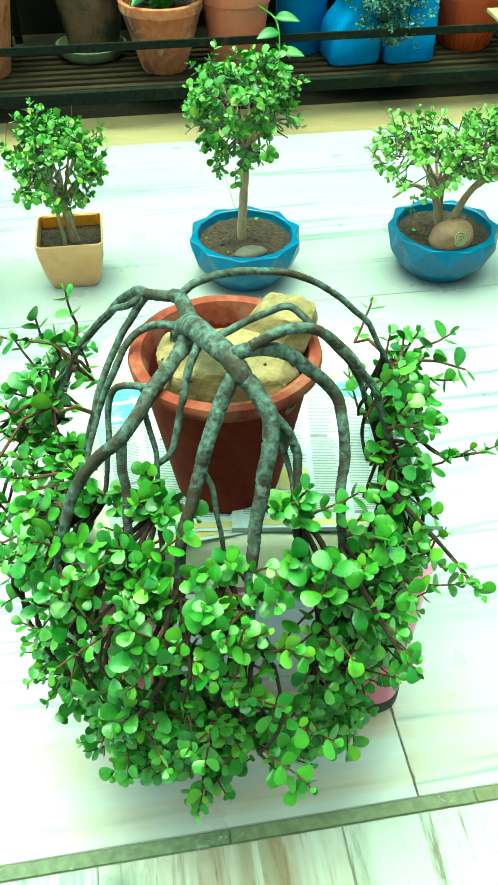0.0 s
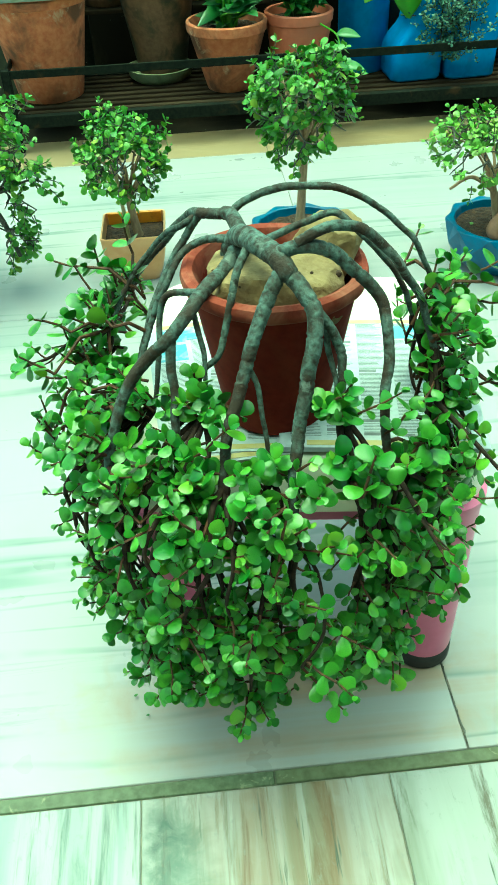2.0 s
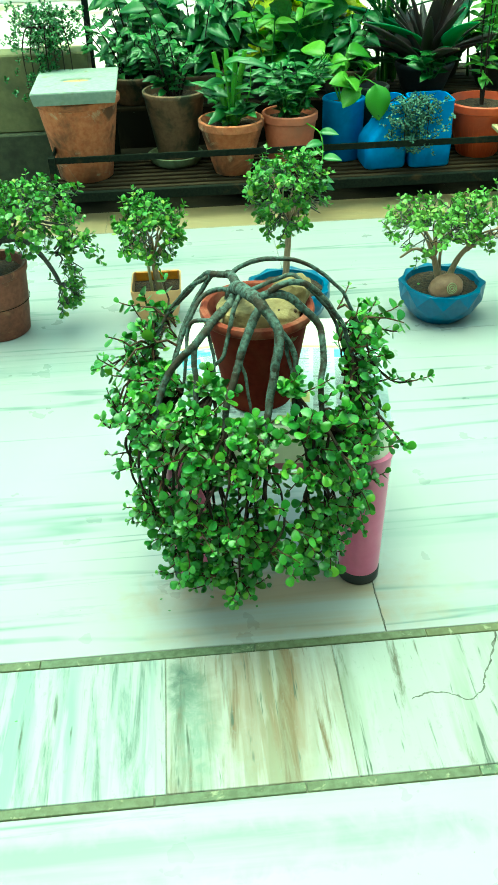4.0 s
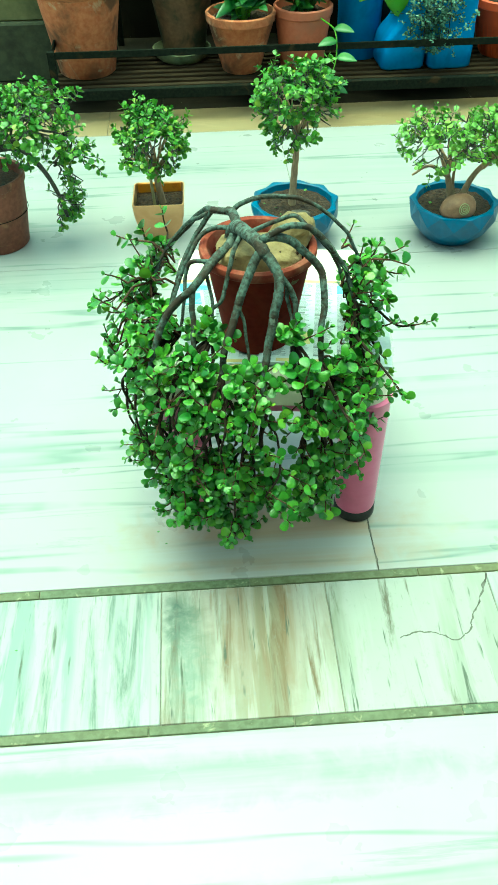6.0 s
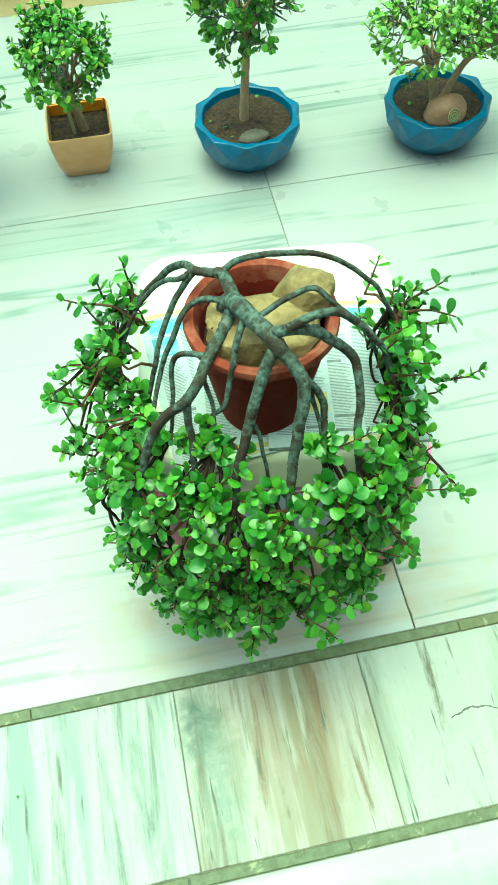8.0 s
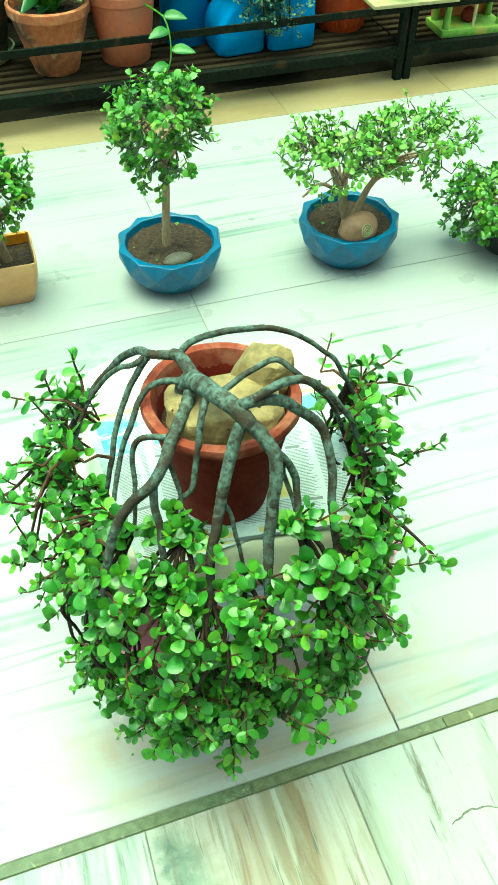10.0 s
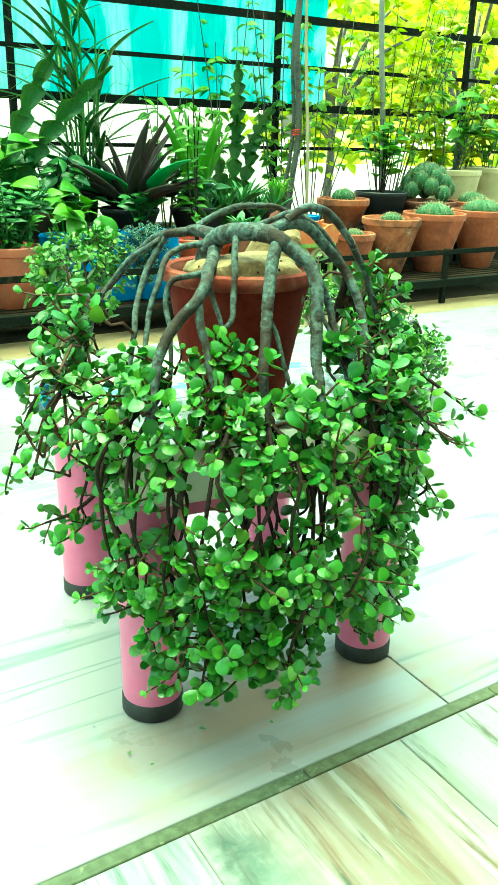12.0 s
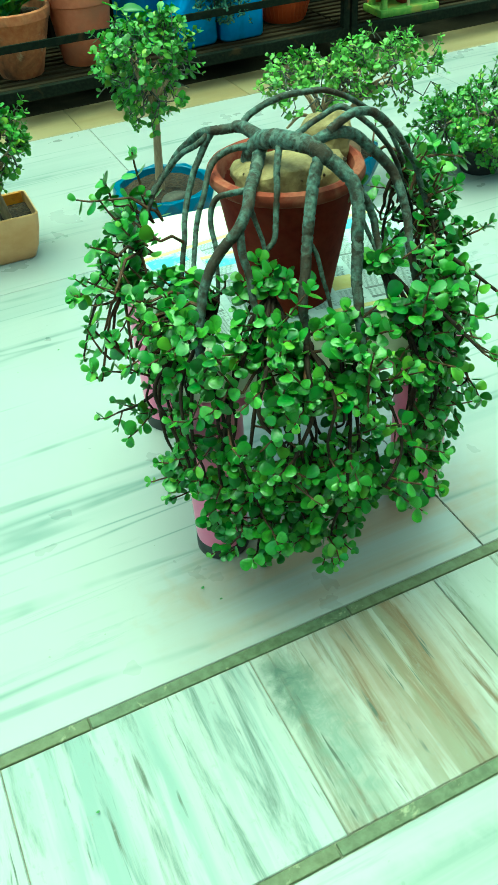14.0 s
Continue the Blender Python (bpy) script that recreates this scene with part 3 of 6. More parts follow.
for y0, y1 in ((-0.241, -0.222), (-0.524, -0.506)):
    x = cuts[0]
    while x < cuts[-1]:
        w = bits.uniform(0.16, 0.42)
        slab(x, y0, min(cuts[-1], x + w), y1, M_TRIM, top=bits.uniform(0.0, 0.0012), gap=0.0007, name="trim_strip")
        x += w
bm = bmesh.new()
tube(bm, spline(((0.412, -0.246, 0.0), (0.385, -0.30, 0.0), (0.362, -0.338, 0.0), (0.352, -0.362, 0.0), (0.318, -0.384, 0.0), (0.30, -0.372, 0.0), (0.262, -0.362, 0.0), (0.225, -0.372, 0.0)), 10), 0.0017, 0.0011, 5)
for v in bm.verts:
    v.co.z *= 0.25
    v.co.x += 0.005 * noise.noise(v.co * 70) + 0.003 * noise.noise(v.co * 240)
    v.co.y += 0.005 * noise.noise(v.co * 80 + Vector((9, 0, 0)))
part("crack", bm, M_BARK, floor)
bm = bmesh.new()
tube(bm, [Vector((0.2135 + 0.004 * noise.noise((7.0, 28 * y, 0)) + 0.0022 * noise.noise((3.0, 110 * y, 0)), y, 0.0)) for y in [-0.221 + 0.006 * k for k in range(60)]], 0.0012, 0.0007, 5)
for v in bm.verts:
    v.co.z *= 0.2
part("crack", bm, M_BARK, floor, "chipped dark joint between two slabs")
band = [0.19 + 0.6 * k for k in range(-7, 9)]
for x0, x1 in zip(band, band[1:]):
    slab(x0, 1.80, x1, 2.02, M_SAND)
    # floor under the stands, its shade painted as near-black slabs
    slab(x0 + 0.2, 2.02, x1 + 0.2, 2.95, M_SHADED_STONE)

# ---- stool with newspaper ----
STOOL = (0.046, 0.1205)
stool = thing("stool", (*STOOL, 0), -6.5, "pink plastic stool with cream-white top and black feet", "stool")


def rounded_square(half, radius, n=8):
    out = []
    for cx, cy, a0 in ((1, 1, 0), (-1, 1, 90), (-1, -1, 180), (1, -1, 270)):
        for k in range(n + 1):
            a = radians(a0 + 90 * k / n)
            out.append(((half - radius) * cx + radius * math.cos(a), (half - radius) * cy + radius * math.sin(a)))
    return out


def stacked(bm, rings):
    """Skins a stack of rounded squares: (half width, corner radius, height)."""
    loops = [[bm.verts.new((x, y, z)) for x, y in rounded_square(h, r)] for h, r, z in rings]
    for a, b in zip(loops, loops[1:]):
        for k in range(len(a)):
            n = (k + 1) % len(a)
            bm.faces.new((a[k], a[n], b[n], b[k]))
    bm.faces.new(loops[0][::-1])
    bm.faces.new(loops[-1])


bm = bmesh.new()
stacked(bm, [(0.194, 0.055, 0.309), (0.2095, 0.06, 0.309), (0.2065, 0.06, 0.335), (0.202, 0.06, 0.362), (0.199, 0.058, 0.374), (0.193, 0.054, 0.380), (0.182, 0.05, 0.3815)])
part("top", bm, M_WHITE, stool)
bm = bmesh.new()
outer = [[bm.verts.new((x, y, z)) for x, y in rounded_square(h, 0.05)] for h, z in ((0.204, 0.291), (0.204, 0.3085))]
inner = [[bm.verts.new((x, y, z)) for x, y in rounded_square(h, 0.05)] for h, z in ((0.19, 0.3085), (0.19, 0.291))]
loops = outer + inner
for a, b in zip(loops, loops[1:] + loops[:1]):
    for k in range(len(a)):
        n = (k + 1) % len(a)
        bm.faces.new((a[k], a[n], b[n], b[k]))
part("apron", bm, M_PINK, stool, "pink plastic rail under the top")
for sx in (-1, 1):
    for sy in (-1, 1):
        bm = bmesh.new()
        lathe(bm, [(0, 0.024), (0.0385, 0.024), (0.0395, 0.03), (0.042, 0.16), (0.0445, 0.288), (0.0475, 0.302), (0.048, 0.3085), (0, 0.3085)], 36, centre=(0.1645 * sx, 0.1645 * sy))
        part("leg", bm, M_PINK, stool)
        bm = bmesh.new()
        lathe(bm, [(0, 0.0), (0.038, 0.0), (0.0405, 0.003), (0.0405, 0.022), (0.038, 0.026), (0, 0.026)], 36, centre=(0.1645 * sx, 0.1645 * sy))
        part("foot", bm, M_BLACK, stool, "black rubber foot")

paper = thing("newspaper", (*STOOL, 0.3815), -6.5, "printed newspaper sheets spread over the stool top", "newspaper")
prng = random.Random(12)
for n, (cx, cy, w, h, a, thick) in enumerate(((-0.06, -0.055, 0.235, 0.29, 10, 0.0008), (0.005, -0.075, 0.25, 0.23, 1, 0.0008), (0.090, -0.068, 0.225, 0.26, -2, 0.0065))):
    m = pose(cx, cy, 0.0006 + 0.0018 * n, 0, 0, a)
    bm = bmesh.new()
    box(bm, -w / 2, -h / 2, 0, w / 2, h / 2, thick, m=m)
    m = m @ pose(0, 0, thick - 0.0008)
    sheet = part("sheet", bm, M_PAPER, paper, smooth=False)
    ink, spots = bmesh.new(), {}
    cols = 5
    for c in range(cols):
        x0 = -w / 2 + 0.012 + c * (w - 0.024) / cols
        x1 = x0 + (w - 0.024) / cols - 0.006
        y = h / 2 - 0.014
        while y > -h / 2 + 0.02:
            if prng.random() < 0.02:
                box(ink, x0, y - 0.005, 0.0009, x1 - prng.uniform(0, 0.02), y, 0.00105, m=m)
                y -= 0.0075
                continue
            if prng.random() < 0.014:
                d = prng.uniform(0.02, 0.045)
                spots.setdefault(prng.choice((0, 1, 1)), []).append((x0, y - d, x1, y))
                y -= d + 0.004
                continue
            if y > -h / 2 + 0.02:
                box(ink, x0, y - 0.0008, 0.0009, x1 - prng.uniform(0, 0.012), y, 0.00105, m=m)
            y -= 0.0026
    spots.setdefault(0, []).append((-w / 2 + 0.012, h / 2 - 0.012, w / 2 - 0.03, h / 2 - 0.004))
    spots[0].append((-w / 2 + 0.03, -h / 2 + 0.004, w / 2 - 0.02, -h / 2 + 0.012))
    spots.setdefault(1, []).append((-w / 2 + 0.016, h / 2 - 0.043, -w / 2 + 0.07, h / 2 - 0.017))
    if n == 0:
        spots.setdefault(2, []).append((0.055, -h / 2 + 0.02, 0.064, 0.03))
    tagged(part("print_line", ink, M_INK, sheet, smooth=False), kind="stuff")
    for k, group in spots.items():
        bm = bmesh.new()
        for i, (x0, y0, x1, y1) in enumerate(group):
            box(bm, x0, y0, 0.0009, x1, y1, 0.00115 + 0.00002 * (3 * i + k), m=m)
        tagged(part("print_block", bm, (M_PRINT_Y, M_PRINT_B, M_PRINT_R)[k], sheet, smooth=False), kind="stuff")

# ---- the big terracotta pot with its stones and spreading plant ----
POT = (0.0045, 0.013)
pot = thing("flower_pot", (*POT, 0.3855), 0, "red-brown terracotta pot with a thick worn rim", "pot")
bm = bmesh.new()
lathe(bm, [(0, 0), (0.054, 0), (0.058, 0.003), (0.061, 0.02), (0.083, 0.145), (0.088, 0.166), (0.079, 0.166), (0.072, 0.13), (0, 0.13)], 56, 0.012)
part("body", bm, M_TERRA, pot)
bm = bmesh.new()
lathe(bm, [(0.080, 0.165), (0.0885, 0.1645), (0.0925, 0.166), (0.0955, 0.1695), (0.0962, 0.176), (0.0945, 0.181), (0.089, 0.1835), (0.083, 0.181), (0.0795, 0.172), (0.074, 0.135), (0.080, 0.165)], 112, 0.018)
part("rim", bm, M_TERRA_RIM, pot, "worn paler rim")
bm = bmesh.new()
lathe(bm, [(0, 0.140), (0.03, 0.142), (0.06, 0.139), (0.0755, 0.135)], 40, 0.0)
for v in bm.verts:
    v.co.z += 0.004 * noise.noise(v.co * 60)
part("soil", bm, M_SOIL, pot, "dark potting soil")


def boulder(at, turn, radii, seed, rough, square, label, tilt=0.0):
    """A pitted rock: a squared-off ball, dented at three scales, with a few chipped flat faces."""
    t = thing("stone", at, turn, label, "stone")
    bm = bmesh.new()
    r = bmesh.ops.create_icosphere(bm, subdivisions=5, radius=1.0)
    rng = random.Random(seed)
    chips = [(Vector((rng.gauss(0, 1), rng.gauss(0, 1), rng.gauss(0, 0.7))).normalized(), rng.uniform(0.78, 0.92)) for _ in range(9)]
    for v in r["verts"]:
        d = v.co.normalized()
        m = max(abs(d.x), abs(d.y), abs(d.z))
        p = d * (1 - square + square / m * 0.82)
        p *= 1 + rough * noise.noise(d * 1.5 + Vector((seed, 0, 0))) + 0.4 * rough * noise.noise(d * 3.6 + Vector((0, seed, 0))) + 0.15 * rough * noise.noise(d * 10 + Vector((0, 0, seed)))
        for n, k in chips:
            over = p.dot(n) - k
            if over > 0:
                p -= n * over * 0.8
        v.co = Vector((p.x * radii[0] + tilt * p.z * radii[2], p.y * radii[1], p.z * radii[2]))
    return part("body", bm, M_ROCK, t, angle=35)


body = boulder((0.004, -0.004, 0.551), -8, (0.077, 0.059, 0.037), 3, 0.15, 0.28, "big ochre pitted flat rock filling the pot")
for k in range(7):
    a, r = 3.3 + 0.45 * k, prng.uniform(0.45, 0.95)
    d = Vector((0.070 * r * math.cos(a), 0.052 * r * math.sin(a), 0.035 * math.sqrt(1 - r * r)))
    hit, at, _, _ = body.ray_cast(d * 3, -d.normalized())
    bm = bmesh.new()
    bmesh.ops.create_uvsphere(bm, u_segments=8, v_segments=5, radius=prng.uniform(0.0011, 0.0022) + (0.0022 if k == 6 else 0.0), matrix=Matrix.Translation(at if hit else d))
    part("pit", bm, M_SOIL, body, "small dark hole")
boulder((0.057, 0.026, 0.568), -14, (0.040, 0.034, 0.048), 11, 0.16, 0.45, "ochre angular rock standing up in the pot", 0.25)

plant = thing("jade_plant", (*POT, 0.5), 0, "spreading elephant bush with grey limbs and hanging round leaves", "plant")
ORG = Vector((*POT, 0.5))


ringing = random.Random(8)


def limb(r0, r1, *ctrl, name="branch"):
    bm = bmesh.new()
    r0, r1 = (1.02 * r0, 0.98 * r1) if name == "trunk" else (0.90 * r0, 0.78 * r1)
    raw = [p - ORG for p in spline(ctrl, 14)]
    pts, run = [raw[0]], 0.0
    for p, q in zip(raw, raw[1:]):
        while (q - pts[-1]).length > 0.0024:
            pts.append(pts[-1] + (q - pts[-1]).normalized() * 0.0023)
    for i, p in enumerate(pts):
        pts[i] = p + 0.0016 * Vector((noise.noise(p * 40), noise.noise(p * 40 + Vector((7, 0, 0))), noise.noise(p * 40 + Vector((0, 7, 0)))))
    # ring scars at short, uneven steps
    swell, wait, since = [], ringing.randint(3, 6), 0
    for i, p in enumerate(pts):
        since += 1
        f = 1 + 0.06 * noise.noise(p * 45)
        if since >= wait:
            f, since, wait = f * ringing.uniform(0.85, 0.95), 0, ringing.choice((4, 6, 8, 10, 13, 16))
        elif since in (1, wait - 1):
            f *= 1.03
        swell.append(f * min(1.0, 0.35 + 0.16 * min(i, len(pts) - 1 - i)) if name == "trunk" else f)
    tube(bm, pts, r0, r1, 14, swell=swell)
    part(name, bm, M_LICHEN, plant, angle=70)
    return [p + ORG for p in pts[int(len(pts) * 0.6):]]


limb(0.0125, 0.0100, (-0.040, 0.030, 0.525), (-0.038, 0.024, 0.570), (-0.031, 0.012, 0.598), (-0.024, -0.010, 0.609), (-0.016, -0.034, 0.614), (-0.004, -0.058, 0.615), (0.005, -0.076, 0.608), (0.011, -0.088, 0.598), name="trunk")
limb(0.0085, 0.0068, (-0.026, 0.004, 0.603), (-0.031, 0.028, 0.606), (-0.037, 0.048, 0.608), (-0.052, 0.058, 0.605), name="trunk")
limb(0.0088, 0.0080, (-0.026, -0.002, 0.607), (-0.030, 0.008, 0.594), (-0.040, -0.004, 0.580), name="trunk")
ends = [
    limb(0.0088, 0.0060, (-0.029, 0.012, 0.590), (-0.048, -0.014, 0.578), (-0.070, -0.046, 0.575), (-0.088, -0.073, 0.567), (-0.106, -0.085, 0.551), (-0.130, -0.084, 0.526), (-0.150, -0.090, 0.502), (-0.172, -0.110, 0.455), (-0.18, -0.13, 0.40)),
    limb(0.0056, 0.0042, (-0.104, -0.083, 0.552), (-0.106, -0.096, 0.526), (-0.106, -0.108, 0.500), (-0.108, -0.126, 0.470), (-0.11, -0.16, 0.40)),
    limb(0.0048, 0.0034, (-0.022, -0.026, 0.612), (-0.035, -0.044, 0.598), (-0.044, -0.060, 0.575), (-0.054, -0.075, 0.540), (-0.062, -0.084, 0.524), (-0.079, -0.086, 0.507), (-0.09, -0.10, 0.47)),
    limb(0.0082, 0.0062, (0.004, -0.074, 0.608), (-0.015, -0.090, 0.582), (-0.028, -0.107, 0.558), (-0.037, -0.118, 0.534), (-0.048, -0.134, 0.507), (-0.060, -0.150, 0.478), (-0.07, -0.18, 0.42)),
    limb(0.0032, 0.0026, (-0.037, -0.118, 0.534), (-0.028, -0.124, 0.514), (-0.024, -0.138, 0.48), (-0.02, -0.16, 0.42)),
    limb(0.0094, 0.0066, (0.006, -0.078, 0.607), (0.019, -0.094, 0.593), (0.027, -0.109, 0.578), (0.025, -0.123, 0.556), (0.018, -0.134, 0.532), (0.011, -0.146, 0.500), (0.0, -0.175, 0.45), (-0.005, -0.20, 0.40)),
    limb(0.0056, 0.0040, (0.025, -0.103, 0.582), (0.040, -0.107, 0.565), (0.051, -0.110, 0.540), (0.052, -0.123, 0.515), (0.046, -0.145, 0.49), (0.05, -0.18, 0.43)),
    limb(0.0036, 0.0028, (0.040, -0.107, 0.565), (0.040, -0.105, 0.54), (0.046, -0.118, 0.515), (0.046, -0.145, 0.49)),
    limb(0.0078, 0.0052, (-0.002, -0.062, 0.617), (0.018, -0.068, 0.624), (0.039, -0.071, 0.624), (0.062, -0.074, 0.607), (0.083, -0.076, 0.586), (0.095, -0.084, 0.568), (0.097, -0.101, 0.546), (0.096, -0.118, 0.520), (0.090, -0.140, 0.490), (0.09, -0.17, 0.43)),
    limb(0.0060, 0.0044, (0.018, -0.069, 0.628), (0.034, -0.070, 0.640), (0.052, -0.067, 0.643), (0.075, -0.065, 0.636), (0.096, -0.067, 0.618), (0.114, -0.069, 0.596), (0.138, -0.072, 0.555), (0.152, -0.085, 0.50)),
    limb(0.0042, 0.0034, (-0.006, -0.036, 0.618), (0.020, -0.024, 0.623), (0.054, -0.020, 0.632), (0.070, -0.030, 0.627), (0.088, -0.042, 0.612), (0.118, -0.045, 0.575), (0.145, -0.05, 0.51)),
    limb(0.0048, 0.0034, (-0.037, 0.047, 0.608), (-0.018, 0.054, 0.619), (0.015, 0.042, 0.634), (0.058, 0.034, 0.636), (0.097, 0.028, 0.623), (0.126, 0.020, 0.602), (0.150, 0.012, 0.578), (0.178, 0.004, 0.52)),
    limb(0.0064, 0.0038, (-0.040, 0.050, 0.607), (-0.053, 0.058, 0.605), (-0.068, 0.068, 0.602), (-0.077, 0.092, 0.590), (-0.093, 0.110, 0.568), (-0.115, 0.115, 0.541), (-0.140, 0.110, 0.517), (-0.175, 0.095, 0.475), (-0.205, 0.07, 0.42)),
    limb(0.0042, 0.0032, (-0.070, 0.069, 0.598), (-0.085, 0.069, 0.589), (-0.101, 0.083, 0.576), (-0.121, 0.094, 0.551), (-0.146, 0.088, 0.524), (-0.18, 0.06, 0.47)),
    limb(0.0050, 0.0034, (-0.066, 0.067, 0.601), (-0.083, 0.067, 0.576), (-0.101, 0.059, 0.551), (-0.116, 0.045, 0.529), (-0.129, 0.025, 0.505), (-0.145, 0.005, 0.46), (-0.16, -0.01, 0.41)),
    limb(0.0048, 0.0032, (-0.030, 0.012, 0.597), (-0.055, 0.025, 0.593), (-0.077, 0.030, 0.586), (-0.093, 0.019, 0.575), (-0.108, 0.006, 0.554), (-0.124, -0.004, 0.522), (-0.142, -0.03, 0.48), (-0.155, -0.05, 0.42)),
    limb(0.0042, 0.0030, (-0.070, -0.044, 0.573), (-0.089, -0.032, 0.568), (-0.108, -0.027, 0.561), (-0.115, -0.031, 0.535), (-0.120, -0.050, 0.505), (-0.13, -0.07, 0.45)),
    limb(0.0034, 0.0026, (-0.082, -0.066, 0.566), (-0.077, -0.074, 0.540), (-0.074, -0.086, 0.516), (-0.078, -0.11, 0.47)),
]

def leaf_facing(q):
    """High rosettes look up to the sky, hanging sprigs look outward."""
    out = Vector((q.x, q.y, 0)).normalized() if q.xy.length > 1e-4 else Vector((0, -1, 0))
    return out * (0.45 if q.z > -0.09 else 1.25)


shrub = Shrub(21, 0.0184, leaf_facing)
hang = shrub.rng


def rosette(at, way, size=1.0, pairs=3):
    """A short stout shoot crowded with large leaves."""
    keep = shrub.size
    shrub.size = keep * size
    shrub.sprig(at, way, hang.uniform(0.026, 0.052), pairs, 0.0018)
    shrub.size = keep


# leaves crowd round the ends of the limbs
for e in ends:
    out = Vector((e[-1].x, e[-1].y, 0)).normalized()
    for _ in range(5):
        k = hang.uniform(0.5, 1.0)
        at = e[min(len(e) - 1, int(len(e) * k))] - ORG
        if at.z > 0.045:
            continue
        side = Vector((-out.y, out.x, 0)) * hang.uniform(-1.1, 1.1)
        rosette(at + shrub.jitter(0.006), out * hang.uniform(0.3, 1.0) + side + Vector((0, 0, hang.uniform(0.1, 1.1))), hang.uniform(0.95, 1.25), hang.choice((2, 3, 3)))
# azimuth (degrees from +x), how many strands, reach of the skirt, lowest and highest end
SKIRT = ((-178, 4, 0.225, 0.28, 0.40), (-163, 4, 0.238, 0.20, 0.36), (-152, 3, 0.243, 0.22, 0.32), (-140, 4, 0.243, 0.125, 0.20), (-131, 3, 0.248, 0.13, 0.24), (-119, 5, 0.246, 0.125, 0.26), (-109, 5, 0.246, 0.12, 0.28), (-99, 6, 0.244, 0.12, 0.28), (-87, 3, 0.243, 0.15, 0.28), (-74, 5, 0.246, 0.135, 0.26), (-60, 5, 0.242, 0.14, 0.25), (-48, 4, 0.232, 0.165, 0.29), (-33, 4, 0.210, 0.22, 0.34), (-15, 3, 0.202, 0.29, 0.41), (4, 3, 0.198, 0.36, 0.46), (20, 2, 0.195, 0.42, 0.50), (160, 4, 0.232, 0.36, 0.46), (140, 3, 0.222, 0.44, 0.5))
for az, count, reach, low, high in SKIRT:
    for _ in range(count):
        a = radians(az + hang.uniform(-8, 8))
        out = Vector((math.cos(a), math.sin(a), 0))
        side = Vector((-out.y, out.x, 0))
        source = min(ends, key=lambda e: -(Vector((e[-1].x, e[-1].y, 0)).normalized().dot(out)) + hang.uniform(0, 0.05))
        start = source[int(len(source) * hang.uniform(0.72, 0.999))]
        foot = out * (reach * hang.uniform(0.80, 1.03))
        zz = low + (high - low) * hang.random() ** 1.7
        if hang.random() < 0.15:
            zz = zz + (start.z - zz) * hang.uniform(0.2, 0.6)
        swing = side * hang.gauss(0, 0.014)
        level = min(start.z, max(zz + 0.05, 0.44))
        tail = Vector((foot.x * 0.95, foot.y * 0.95, zz)) + swing
        knee = Vector((foot.x, foot.y, 0)) + swing
        way = [start, start.lerp(Vector((foot.x, foot.y, level)), 0.5) - Vector((0, 0, 0.01)), knee + Vector((0, 0, level * 0.75 + zz * 0.25)), knee + Vector((0, 0, level * 0.45 + zz * 0.55)), knee.lerp(tail, 0.5) + Vector((0, 0, (level * 0.18 + zz * 0.82) - zz * 0.5)), tail]
        for k in (2, 3, 4):
            way[k] = way[k] + (side * hang.gauss(0, 0.011) + out * hang.gauss(0.0, 0.009)) * min(1.0, (start.z - zz) / 0.2)
        loc = [p - ORG for p in spline(way, 5)]
        bm = bmesh.new()
        tube(bm, loc, hang.uniform(0.0025, 0.0036), 0.0014, 7, 0.2)
        part("branch", bm, M_TWIG, plant, angle=70)
        front = -158 < az < -126
        run, step = 0.0, hang.uniform(0.016, 0.024)
        for p, q in zip(loc, loc[1:]):
            run += (q - p).length
            while run > step:
                run -= step
                at = p.lerp(q, hang.random())
                height = at.z + ORG.z
                if height > 0.41:
                    keep = 0.55
                elif height > 0.27:
                    keep = 0.26 if front else 0.74
                else:
                    keep = 0.95
                if hang.random() > keep or noise.noise(at * 17 + Vector((4, 0, 0))) > 0.28:
                    continue
                w = out * hang.uniform(-0.3, 1.0) + side * hang.uniform(-1.2, 1.2) + Vector((0, 0, hang.uniform(-0.6, 0.6))) + (q - p).normalized() * 0.4
                if height < 0.30 and az < -82 and hang.random() < 0.5:
                    shrub.sprig(at, side * hang.choice((-1, 1)) + out * hang.uniform(-0.6, 0.7) + Vector((0, 0, hang.uniform(-0.8, 0.3))), hang.uniform(0.03, 0.06), hang.choice((2, 3, 4)), 0.0015)
                shrub.sprig(at, w, *hang.choice(((0.018, 1), (0.026, 2), (0.034, 2), (0.046, 3), (0.060, 4))), 0.0015)
        shrub.sprig(loc[-1], loc[-1] - loc[-2] + out * 0.3, 0.022, 2)
reachable = [p for e in ends for p in e[::6]]
